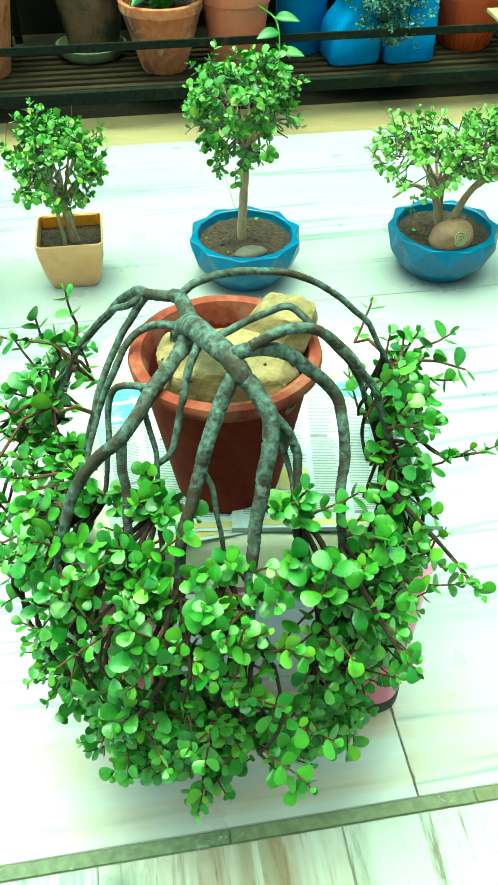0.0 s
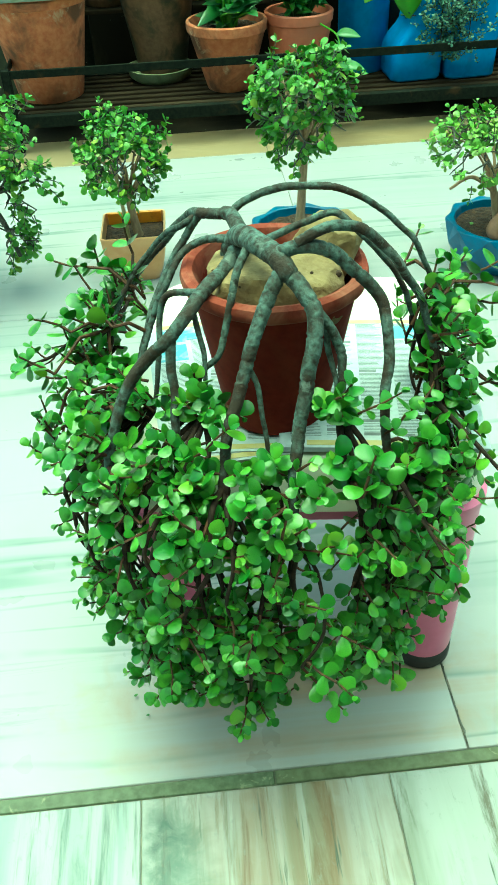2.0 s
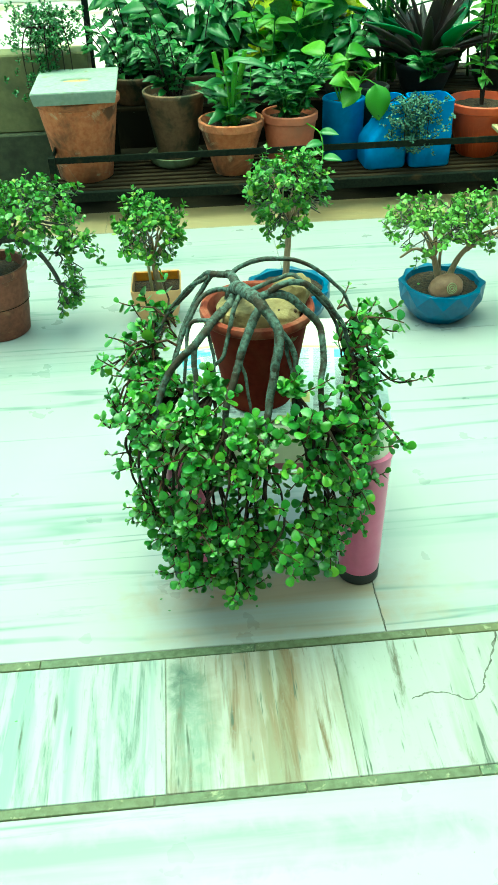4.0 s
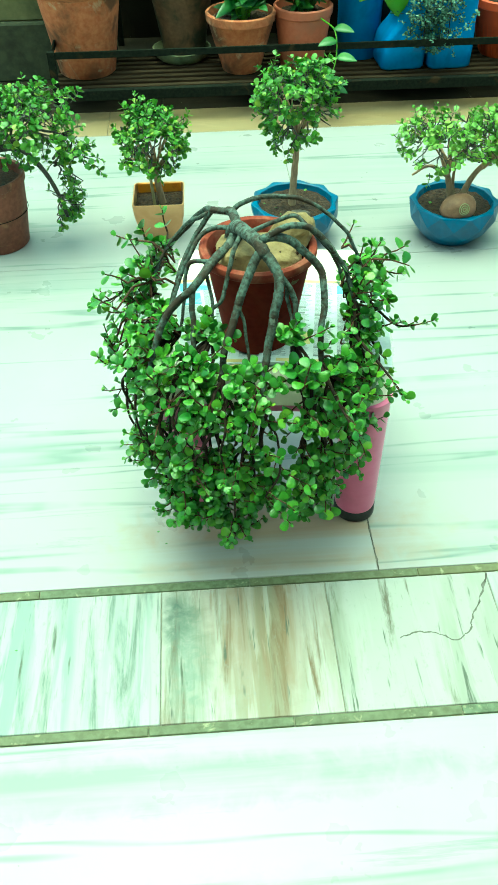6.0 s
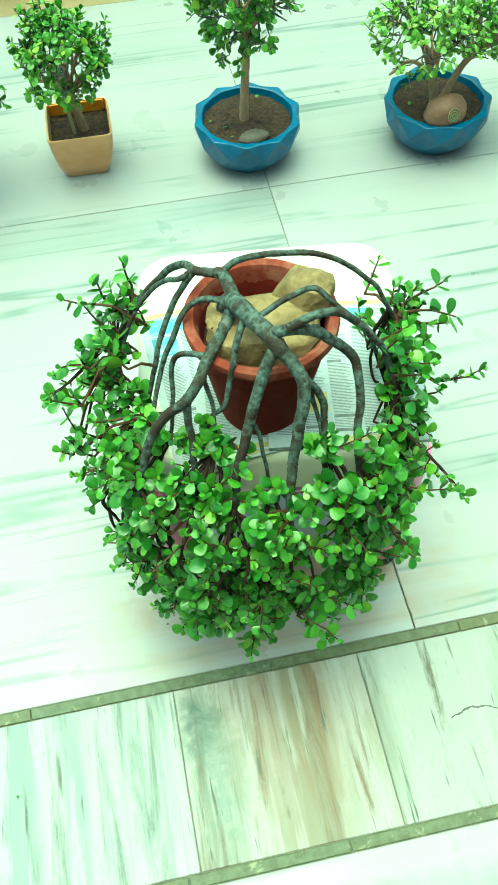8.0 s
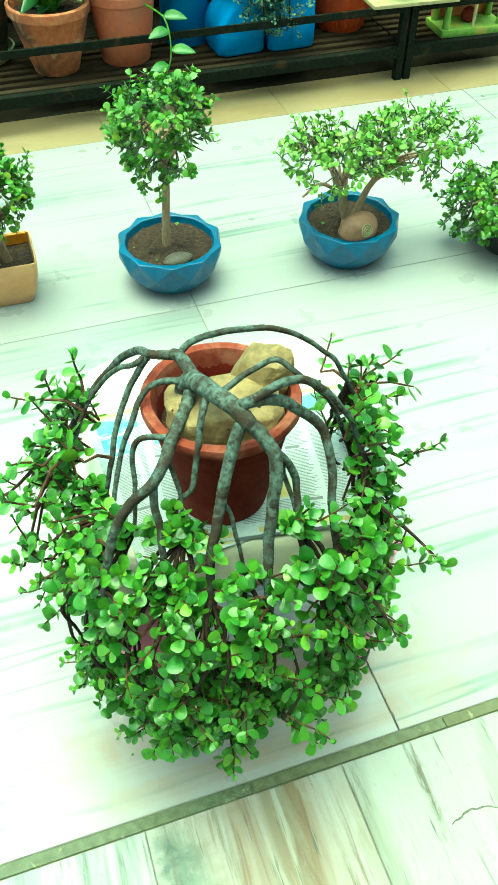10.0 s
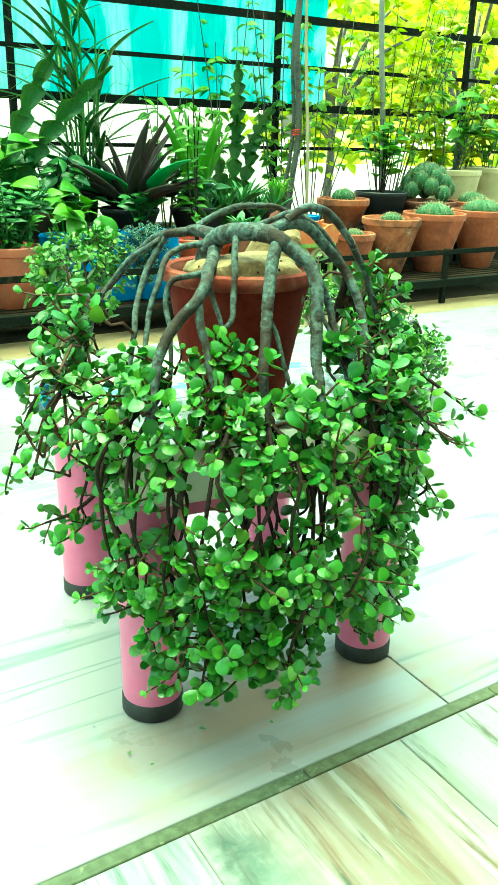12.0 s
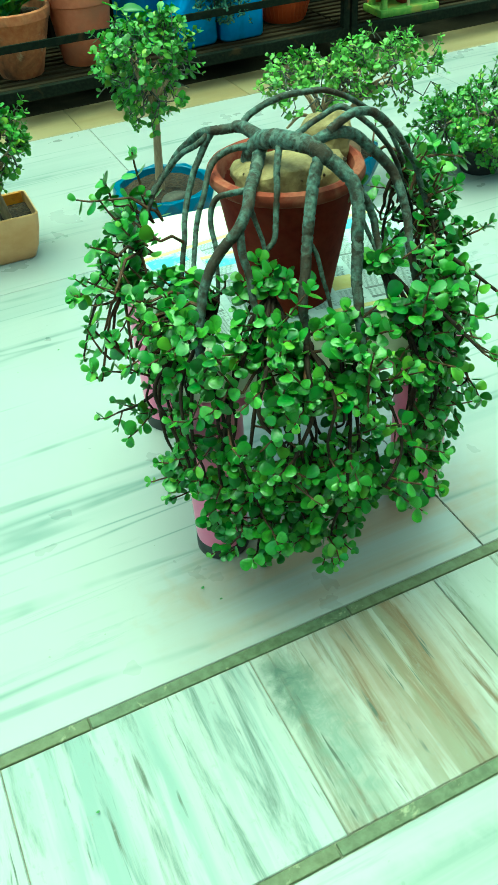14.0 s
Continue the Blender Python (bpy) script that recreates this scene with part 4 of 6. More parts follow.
# leafy tops where the limbs bend over: azimuth, reach, height, count
for az, r, z, n in ((-177, 0.238, 0.415, 8), (170, 0.232, 0.43, 7), (-172, 0.205, 0.475, 6), (168, 0.200, 0.510, 9), (152, 0.188, 0.530, 9), (142, 0.200, 0.520, 6), (-155, 0.205, 0.46, 6), (-140, 0.20, 0.445, 6), (-126, 0.195, 0.445, 7), (-114, 0.20, 0.45, 7), (-102, 0.20, 0.45, 7), (-90, 0.20, 0.445, 7), (-76, 0.195, 0.45, 6), (-62, 0.185, 0.455, 6), (-48, 0.18, 0.47, 6), (-32, 0.175, 0.50, 6), (-16, 0.182, 0.515, 9), (-2, 0.185, 0.53, 9), (11, 0.185, 0.54, 8)):
    for _ in range(n - 2):
        a = radians(az + hang.uniform(-10, 10))
        k = r * hang.uniform(0.82, 1.2)
        at = Vector((math.cos(a) * k, math.sin(a) * k, z + hang.uniform(-0.05 if -160 < az < -100 else -0.085, 0.012) - 0.3 * max(0.0, k - r)))
        near = min(reachable, key=lambda p: (p - at).length)
        sag = near.lerp(at, 0.5) + Vector((0, 0, 0.2 * (near - at).length))
        tube(shrub.twigs, [near - ORG, sag - ORG, at - ORG], 0.0024, 0.0016, 6)
        rosette(at - ORG, Vector((math.cos(a) * 0.8, math.sin(a) * 0.8, hang.uniform(0.2, 1.3))) + shrub.jitter(0.35), hang.uniform(0.9, 1.25), hang.choice((2, 3)))
# long stray shoots
for ctrl in (((0.165, -0.025, 0.50), (0.205, -0.03, 0.455), (0.24, -0.032, 0.425), (0.278, -0.035, 0.428)), ((0.14, -0.11, 0.48), (0.185, -0.155, 0.44), (0.211, -0.184, 0.415)), ((0.085, -0.17, 0.46), (0.11, -0.225, 0.425), (0.123, -0.249, 0.407)), ((-0.2, 0.1, 0.46), (-0.235, 0.14, 0.36), (-0.25, 0.192, 0.262)), ((-0.17, -0.03, 0.35), (-0.22, 0.0, 0.295), (-0.255, 0.012, 0.281)), ((-0.20, 0.08, 0.47), (-0.24, 0.06, 0.45), (-0.262, 0.04, 0.452))):
    line = [p - ORG for p in spline(ctrl, 5)]
    bm = bmesh.new()
    tube(bm, line, 0.0032, 0.0014, 7, 0.2)
    part("branch", bm, M_TWIG, plant, angle=70)
    for p, q in zip(line[3::2], line[4::2]):
        shrub.sprig(p, (q - p).normalized() + shrub.jitter(0.6), 0.022, 1)
    shrub.sprig(line[-1], line[-1] - line[-2], 0.024, 2)
shrub.finish(plant, M_JADE, M_SHOOT, 300)

# ---- the row of small trees on the floor ----


def soil_disc(parent, radius, z, seed, seg=36):
    bm = bmesh.new()
    lathe(bm, [(0, z + 0.003)] + [(radius * k / 12, z + 0.004 - 0.005 * (k / 12) ** 2) for k in range(1, 13)], seg)
    for v in bm.verts:
        v.co.z += 0.004 * noise.noise(v.co * 75 + Vector((seed, 0, 0))) + 0.003 * noise.noise(v.co * 190 + Vector((0, seed, 0)))
    part("soil", bm, M_SOIL, parent, "brown potting soil")


def litter(parent, radius, z, count, seed, material=None):
    """Fallen leaves and crumbs on the soil."""
    rng = random.Random(seed)
    poses = []
    for _ in range(count):
        a, r = rng.uniform(0, 6.28), radius * math.sqrt(rng.random())
        poses.append(turned((r * math.cos(a), r * math.sin(a), z + 0.005), (rng.gauss(0, 1), rng.gauss(0, 1), 0.05), (rng.gauss(0, 0.3), rng.gauss(0, 0.3), 1), rng.uniform(0.006, 0.013)))
    leaves(parent, poses, round_leaf(7, False), material or M_JADE_PALE, 40, name="fallen_leaf")


def facet_bowl(at, turn, label):
    """A glazed bowl with ten-sided, diamond-cut walls."""
    t = thing("flower_bowl", (*at, 0), turn, label, "bowl", "blue bowls", size=1.045)
    bm = bmesh.new()
    n = 20

    def ring(even, odd, z_even, z_odd):
        return [bm.verts.new(((odd if k % 2 else even) * math.cos(2 * math.pi * k / n), (odd if k % 2 else even) * math.sin(2 * math.pi * k / n), z_odd if k % 2 else z_even)) for k in range(n)]

    low, a, b, rim = ring(0.070, 0.070, 0.0, 0.0), ring(0.104, 0.097, 0.034, 0.028), ring(0.112, 0.1215, 0.072, 0.066), ring(0.1245, 0.1125, 0.107, 0.105)
    rin, deep = ring(0.104, 0.103, 0.106, 0.105), ring(0.099, 0.099, 0.085, 0.085)
    bm.faces.new(low[::-1])
    for k in range(n):
        m = (k + 1) % n
        for r0, r1 in ((low, a), (a, b), (b, rim)):
            flip = (r0 is b) != (k % 2 == 0)
            bm.faces.new((r0[k], r0[m], r1[m]) if flip else (r0[k], r0[m], r1[k]))
            bm.faces.new((r0[k], r1[m], r1[k]) if flip else (r0[m], r1[m], r1[k]))
        bm.faces.new((rim[k], rim[m], rin[m], rin[k]))
        bm.faces.new((rin[k], rin[m], deep[m], deep[k]))
    bm.faces.new(deep)
    bmesh.ops.bevel(bm, geom=list(bm.edges), offset=0.0022, segments=2, affect="EDGES", profile=0.5)
    part("bowl", bm, M_BLUE, t, angle=18)
    soil_disc(t, 0.1, 0.091, at[0])
    return t


def limb_of(parent, material, r0, r1, *ctrl, name="branch", seg=9, knots=0.1):
    bm = bmesh.new()
    tube(bm, spline(ctrl, 6), r0, r1, seg, knots)
    part(name, bm, material, parent, angle=70)


def crown(parent, seed, centre, radii, count, size, material, twig, trunk_top, shell=0.55, limbs=9, gaps=1.9, droop=0.0, length=0.04, pairs=(2, 3, 3), singles=300, ring=9, lumps=0.22, under=0.45):
    """A leafy head: limbs from the stem to an uneven ellipsoid, short sprigs at their ends, with gaps."""
    c = Vector(centre)
    sh = Shrub(seed, size, lambda q: (q - c).normalized() * 1.1 if (q - c).length > 1e-5 else Vector((0, 0, 1)))
    rng = sh.rng
    tops = []
    for k in range(limbs):
        a = 2 * math.pi * (k + rng.random() * 0.7) / limbs
        e = rng.uniform(-0.35, 0.9)
        d = Vector((math.cos(a) * math.cos(e), math.sin(a) * math.cos(e), math.sin(e)))
        tip = c + Vector((d.x * radii[0], d.y * radii[1], d.z * radii[2])) * rng.uniform(0.6, 0.8)
        root = Vector(trunk_top) + Vector((0, 0, rng.uniform(-0.02, 0.02)))
        mid = root.lerp(tip, 0.5) + Vector((0, 0, 0.012)) + sh.jitter(0.008)
        limb_of(parent, twig, 0.0038, 0.0017, root, mid, tip, seg=6)
        tops += [root.lerp(tip, 0.6), mid, tip]
        for _ in range(2):
            fork = mid.lerp(tip, rng.uniform(0.2, 0.8))
            end = fork + Vector((d.x * radii[0], d.y * radii[1], d.z * radii[2])) * 0.1 + sh.jitter(0.018)
            limb_of(parent, M_BARK, 0.0024, 0.0013, fork, fork.lerp(end, 0.5) + sh.jitter(0.006), end, name="twig", seg=5)
            tops.append(end)
    made = 0
    while made < count:
        d = sh.jitter(1.0).normalized()
        if d.z < -0.15 and rng.random() > under:
            continue
        lump = min(1.2, 1 + lumps * noise.noise(d * 2.1 + Vector((seed, 0, 0))) * 2)
        if noise.noise(d * gaps * 1.7 + Vector((0, seed, 0))) > 0.24:
            continue
        r = (shell + (1 - shell) * rng.random() ** 0.6) * lump
        p = c + Vector((d.x * radii[0], d.y * radii[1], d.z * radii[2])) * r
        if made % 2 == 0:
            near = min(tops, key=lambda t: (t - p).length)
            tube(sh.twigs, [near, near.lerp(p, 0.35) + sh.jitter(0.006) - Vector((0, 0, 0.004)), near.lerp(p, 0.7) + sh.jitter(0.005), p], 0.0019, 0.0011, 5)
        sag = Vector((0, 0, 0.25 - droop - 0.5 * max(0.0, 0.3 - d.z)))
        sh.sprig(p - d * length * 0.4, d * 0.8 + sag + sh.jitter(0.4), length * rng.uniform(0.55, 1.1), rng.choice(pairs), lift=0.2 - droop - 0.4 * max(0.0, 0.2 - d.z))
        made += 1
    sh.finish(parent, material, M_BARK, singles, ring, False)


BOWL_M, BOWL_R = (0.188, 1.038), (0.648, 1.002)
bowl = facet_bowl(BOWL_M, 6, "teal-blue glazed diamond-cut bowl on the marble floor")
litter(bowl, 0.085, 0.092, 5, 5, M_JADE)
tree = thing("small_tree", (*BOWL_M, 0.1), 0, "round-headed elephant bush on one straight stem", "plant", "small succulent trees")
limb_of(tree, M_WOOD, 0.0115, 0.0075, (-0.008, 0.0, -0.01), (-0.006, 0.0, 0.05), (-0.002, 0.0, 0.12), (0.002, 0.0, 0.20), (0.0, 0.0, 0.27), name="trunk", seg=12)
crown(tree, 31, (0.0, 0.0, 0.285), (0.116, 0.106, 0.116), 220, 0.0195, M_JADE_MID, M_WOOD, (0, 0, 0.19), limbs=12, gaps=1.5)
peb = thing("pebble", (0.188, 0.960, 0.1045), 8, "smooth dark grey pebble lying on the soil", "stone")
bm = bmesh.new()
rock(bm, (0, 0, 0), (0.036, 0.021, 0.013), 2.0, 0.12, 3)
part("body", bm, M_PEBBLE, peb)

bowl = facet_bowl(BOWL_R, -12, "teal-blue glazed diamond-cut bowl with a brown stone")
litter(bowl, 0.085, 0.092, 6, 6, M_JADE)
bush = thing("small_tree", (*BOWL_R, 0.1), 0, "wide airy pale-green elephant bush with forked pale stems", "plant", "small succulent trees")
limb_of(bush, M_WOOD, 0.013, 0.006, (-0.004, 0.0, -0.012), (-0.016, 0.0, 0.03), (-0.03, 0.005, 0.08), (-0.055, 0.01, 0.14), name="trunk", seg=12)
limb_of(bush, M_WOOD, 0.012, 0.006, (0.004, 0.0, -0.012), (0.022, 0.0, 0.03), (0.045, 0.0, 0.085), (0.10, 0.0, 0.15), name="trunk", seg=12)
limb_of(bush, M_WOOD, 0.006, 0.003, (0.0, 0.01, -0.01), (-0.008, 0.02, 0.07), (0.0, 0.03, 0.15), seg=9)
limb_of(bush, M_WOOD, 0.006, 0.003, (0.06, 0.0, 0.1), (0.12, -0.01, 0.15), (0.19, -0.01, 0.15), seg=9)
limb_of(bush, M_WOOD, 0.006, 0.003, (-0.03, 0.0, 0.08), (-0.09, -0.01, 0.12), (-0.14, -0.02, 0.10), seg=9)
for k in range(4):
    a = radians(200 + 45 * k)
    limb_of(bush, M_WOOD, 0.006, 0.003, (0.0, 0.0, 0.012), (0.018 * math.cos(a), 0.018 * math.sin(a), 0.005), (0.03 * math.cos(a), 0.03 * math.sin(a), -0.006), name="root", seg=7)
crown(bush, 41, (-0.060, 0.0, 0.172), (0.14, 0.12, 0.092), 120, 0.0190, M_JADE_PALE, M_WOOD, (-0.03, 0, 0.10), limbs=12, gaps=1.5, lumps=0.25, under=0.2)
crown(bush, 43, (0.120, 0.0, 0.182), (0.170, 0.12, 0.088), 140, 0.0190, M_JADE_PALE, M_WOOD, (0.07, 0, 0.12), limbs=12, gaps=1.5, lumps=0.25, under=0.2)
peb = thing("pebble", (0.637, 0.924, 0.127), 10, "brown rounded stone with a pale ring mark", "stone", size=1.08)
bm = bmesh.new()
rock(bm, (0, 0, 0), (0.050, 0.034, 0.034), 5.0, 0.1, 4)
part("body", bm, M_FOSSIL, peb)
bm = bmesh.new()
for r0 in (0.0135, 0.009, 0.0045):
    ringline = []
    for k in range(25):
        a = 2 * math.pi * k / 24
        x, z = r0 * math.cos(a), 0.009 + r0 * math.sin(a)
        y = -0.034 * math.sqrt(max(0.05, 1 - (x / 0.050) ** 2 - (z / 0.034) ** 2)) - 0.0015
        ringline.append(Vector((x, y, z)))
    tube(bm, ringline, 0.0012, 0.0012, 6)
part("ring_mark", bm, M_FOSSIL_RING, peb, "pale ring scratched into the stone")

# cream square pot
CP = (-0.206, 1.095)
cream = thing("square_pot", (*CP, 0), -1, "cream glazed square pot with orange inner wall", "pot", size=1.06)
bm = bmesh.new()
stacked(bm, [(0.046, 0.012, 0.0), (0.049, 0.012, 0.003), (0.060, 0.014, 0.035), (0.068, 0.014, 0.078), (0.071, 0.013, 0.112), (0.070, 0.012, 0.114), (0.0665, 0.010, 0.1135), (0.065, 0.009, 0.09), (0.0635, 0.009, 0.084)])
part("body", bm, M_CREAM, cream, angle=30)
bm = bmesh.new()
stacked(bm, [(0.0645, 0.009, 0.0842), (0.0646, 0.009, 0.0855), (0.0645, 0.009, 0.0868)])
for v in bm.verts:
    v.co.z += 0.004 * noise.noise(v.co * 60)
part("soil", bm, M_SOIL, cream, "dark potting soil")
bm = bmesh.new()
box(bm, -0.06, 0.0600, 0.086, 0.06, 0.0648, 0.1138, 0.001, 1)
part("inner_wall", bm, M_ORANGE_IN, cream, "orange stained inner wall")
tree = thing("small_tree", (*CP, 0.09), 0, "bushy elephant bush tied to a thin stake", "plant", "small succulent trees")
limb_of(tree, M_WOOD, 0.012, 0.006, (0.012, 0.0, -0.01), (0.004, 0.0, 0.04), (-0.002, 0.0, 0.09), (-0.004, 0.0, 0.17), name="trunk", seg=12)
limb_of(tree, M_WOOD, 0.0055, 0.0035, (0.0, 0.004, 0.10), (0.03, 0.0, 0.14), (0.07, 0.0, 0.15), seg=8)
limb_of(tree, M_WOOD, 0.0055, 0.0035, (-0.002, 0.004, 0.09), (-0.04, 0.0, 0.13), (-0.08, 0.0, 0.14), seg=8)
limb_of(tree, M_BAMBOO, 0.0045, 0.0045, (-0.012, -0.012, -0.01), (-0.018, -0.012, 0.08), (-0.026, -0.012, 0.19), name="stake", seg=8, knots=0.0)
crown(tree, 51, (-0.005, 0.0, 0.186), (0.112, 0.10, 0.098), 165, 0.0195, M_JADE_MID, M_WOOD, (0, 0, 0.11), limbs=11, gaps=1.4)

# tall brown pot with a cascade
BP = (-0.685, 1.075)
tall = thing("flower_pot", (*BP, 0), 0, "tall dark brown clay pot tied round with wire", "pot")
bm = bmesh.new()
lathe(bm, [(0, 0), (0.082, 0), (0.086, 0.004), (0.099, 0.12), (0.104, 0.19), (0.109, 0.193), (0.110, 0.21), (0.107, 0.214), (0.099, 0.212), (0.094, 0.18), (0, 0.18)], 44, 0.01)
part("body", bm, M_BROWN, tall)
bm = bmesh.new()
ringline = [Vector((0.1005 * math.cos(2 * math.pi * k / 40), 0.1005 * math.sin(2 * math.pi * k / 40), 0.105)) for k in range(41)]
tube(bm, ringline, 0.0012, 0.0012, 5)
part("wire", bm, M_IRON, tall, "thin wire round the pot")
soil_disc(tall, 0.0955, 0.186, 3.0)
casc = thing("small_tree", (*BP, 0.186), 0, "spreading elephant bush with one branch hanging down beside its pot", "plant", "small succulent trees")
limb_of(casc, M_BARK, 0.016, 0.009, (0.0, 0.0, -0.01), (0.01, -0.01, 0.05), (0.05, -0.01, 0.10), (0.11, -0.01, 0.12), name="trunk", seg=12)
limb_of(casc, M_BARK, 0.009, 0.005, (0.05, -0.01, 0.10), (0.12, -0.02, 0.10), (0.17, -0.025, 0.04), (0.20, -0.03, -0.03), (0.215, -0.03, -0.10), seg=9)
limb_of(casc, M_BARK, 0.008, 0.005, (0.03, -0.01, 0.08), (-0.03, 0.0, 0.14), (-0.09, 0.0, 0.17), seg=9)
crown(casc, 61, (0.125, 0.0, 0.155), (0.165, 0.13, 0.10), 230, 0.0200, M_JADE_MID, M_BARK, (0.09, 0, 0.11), limbs=12, gaps=1.4, droop=0.15)
crown(casc, 62, (-0.06, 0.0, 0.17), (0.15, 0.13, 0.11), 150, 0.0200, M_JADE_MID, M_BARK, (-0.03, 0, 0.12), limbs=8, gaps=1.4, droop=0.15, singles=60)
crown(casc, 63, (0.265, -0.02, 0.05), (0.065, 0.06, 0.08), 34, 0.0185, M_JADE_MID, M_BARK, (0.2, -0.02, 0.05), limbs=5, gaps=1.3, droop=0.5, singles=60)
crown(casc, 64, (0.212, -0.03, -0.065), (0.05, 0.045, 0.06), 20, 0.0185, M_JADE_MID, M_BARK, (0.205, -0.03, -0.05), limbs=4, gaps=1.3, droop=0.6, singles=60)

# low ball-shaped plant
BALL = (1.065, 0.905)
lowpot = thing("flower_pot", (*BALL, 0), 0, "small dark pot hidden under a low bushy plant", "pot")
bm = bmesh.new()
lathe(bm, [(0, 0), (0.05, 0), (0.07, 0.055), (0.074, 0.06), (0.074, 0.068), (0.066, 0.068), (0.062, 0.055), (0, 0.055)], 30)
part("body", bm, M_BLACK, lowpot)
soil_disc(lowpot, 0.062, 0.058, 9.0)
ball = thing("low_shrub", (*BALL, 0.058), 0, "dense low ball-shaped elephant bush resting near the floor", "plant", "small succulent trees")
limb_of(ball, M_WOOD, 0.010, 0.006, (0.0, 0.0, -0.005), (0.005, 0.0, 0.03), (0.0, 0.0, 0.07), name="trunk", seg=10)
crown(ball, 71, (0.0, 0.0, 0.068), (0.184, 0.15, 0.106), 360, 0.019, M_JADE_MID, M_WOOD, (0, 0, 0.06), shell=0.45, limbs=18, gaps=1.8, lumps=0.2)
hoop = thing("hoop", (*BALL, 0.0), 0, "thin grey cane hoop arching over the low shrub", "hoop")
for dy in (0.0, 0.012):
    bm = bmesh.new()
    tube(bm, [Vector((0.05 + 0.055 * math.cos(math.pi * k / 20), -0.03 + dy, 0.055 + (0.175 - dy) * math.sin(math.pi * k / 20))) for k in range(21)], 0.004, 0.004, 8)
    part("rod", bm, M_BARK, hoop)
bit = random.Random(3)
fallen = thing("fallen_leaves", (0, 0, 0.0), 0, "a few fallen leaves and crumbs on the marble", "leaf", kind="stuff")
poses = [turned((x, y, 0.004), (bit.gauss(0, 1), bit.gauss(0, 1), 0), (0, 0.2, 1), s) for x, y, s in ((0.009, -0.092, 0.014), (-0.101, -0.107, 0.009), (-0.201, -0.096, 0.006), (-0.19, -0.13, 0.005), (-0.02, -0.14, 0.006), (-0.45, -0.35, 0.005), (0.32, 0.6, 0.006), (-0.22, 0.62, 0.006))]
leaves(fallen, poses, round_leaf(7, False), M_DEEP, 10)

# ---- iron plant stand ----


def bar(bm, a, b, w, h):
    a, b = Vector(a), Vector(b)
    d = b - a
    r = bmesh.ops.create_cube(bm, size=1.0)
    y = Vector((0, 0, 1)) if abs(d.normalized().z) < 0.9 else Vector((0, 1, 0))
    m = turned((a + b) / 2, d, y, 1.0)
    for v in r["verts"]:
        v.co = m @ Vector((v.co.x * w, v.co.y * d.length, v.co.z * h))


def stand(x0, x1, label, with_post):
    t = thing("plant_stand", (0, 0, 0), 0, label, "plant stand", "iron plant stands")

    def piece(name, *args):
        bm = bmesh.new()
        bar(bm, *args)
        bmesh.ops.bevel(bm, geom=list(bm.edges), offset=0.0015, segments=1, affect="EDGES")
        part(name, bm, M_IRON if name != "slat" else M_PLANK, t, smooth=False)

    piece("rail", (x0, 1.938, 0.236), (x1, 1.938, 0.236), 0.006, 0.024)
    piece("front_beam", (x0, 1.945, 0.094), (x1, 1.945, 0.094), 0.026, 0.036)
    piece("back_beam", (x0, 2.345, 0.094), (x1, 2.345, 0.094), 0.026, 0.036)
    for k in range(8):
        y = 1.985 + 0.047 * k
        piece("slat", (x0, y, 0.103), (x1, y, 0.103), 0.024, 0.012)
    for x in (x0 + 0.013, x1 - 0.013):
        for y in (1.945, 2.345):
            piece("leg", (x, y, 0.0), (x, y, 0.249), 0.024, 0.024)
        piece("side_rail", (x, 1.945, 0.236), (x, 2.345, 0.236), 0.006, 0.024)
        piece("cross_beam", (x, 1.96, 0.085), (x, 2.33, 0.085), 0.022, 0.022)
    if with_post:
        piece("leg", (with_post, 1.945, 0.0), (with_post, 1.945, 0.249), 0.022, 0.018)
    return t


stand(-0.60, 1.262, "dark green iron plant stand with wooden slats", 0.0)
stand(1.269, 3.15, "dark green iron plant stand with worn wooden slats", 2.29)
rear = thing("plant_stand", (0, 0, 0), 0, "taller dark iron stand behind the front row", "plant stand", "iron plant stands")
for y in (2.40, 2.46, 2.52, 2.58, 2.64, 2.70, 2.76):
    bm = bmesh.new()
    box(bm, -0.42, y - 0.026, 0.292, 3.3, y + 0.026, 0.305, 0.002, 1)
    part("slat", bm, M_PLANK, rear, smooth=False)
for x in (-0.4, 0.35, 1.3, 2.25, 3.2):
    for y in (2.388, 2.772):
        bm = bmesh.new()
        box(bm, x - 0.013, y - 0.013, 0, x + 0.013, y + 0.013, 0.292)
        part("leg", bm, M_IRON, rear, smooth=False)

# ---- pots on the stand ----
Z1, Z2 = 0.1095, 0.3055


def round_pot(at, z, top, bottom, height, material, label, rim=0.024, lip=0.007, soil=True, seg=36, wob=0.015, kind="flower_pot"):
    t = thing(kind, (*at, z), 0, label, "pot")
    bm = bmesh.new()
    lathe(bm, [(0, 0), (bottom * 0.96, 0), (bottom, 0.004), (top - lip, height - rim - 0.004), (top - lip * 0.2, height - rim), (top, height - rim * 0.5), (top, height - 0.004), (top - 0.004, height), (top - 0.011, height - 0.001), (top - 0.014, height - 0.012), (top - 0.02, height - 0.03), (0, height - 0.03)], seg, wob)
    part("body", bm, material, t)
    if not soil:
        bm = bmesh.new()
        lathe(bm, [(top + 0.0015, height - 0.03), (top + 0.004, height - 0.027), (top + 0.005, height - 0.008), (top + 0.0015, height - 0.004)], seg, wob)
        part("rim", bm, material, t)
    if soil:
        soil_disc(t, top - 0.017, height - 0.027, at[0] * 7 + 1)
    return t


def plant_at(at, z, label, name="potted_plant"):
    return thing(name, (*at, z), 0, label, "plant")


def single_leaves(t, poses, template, material, name="leaf"):
    me = mesh_of(name, *template, material)
    for m in poses:
        put(name, me, t, m)


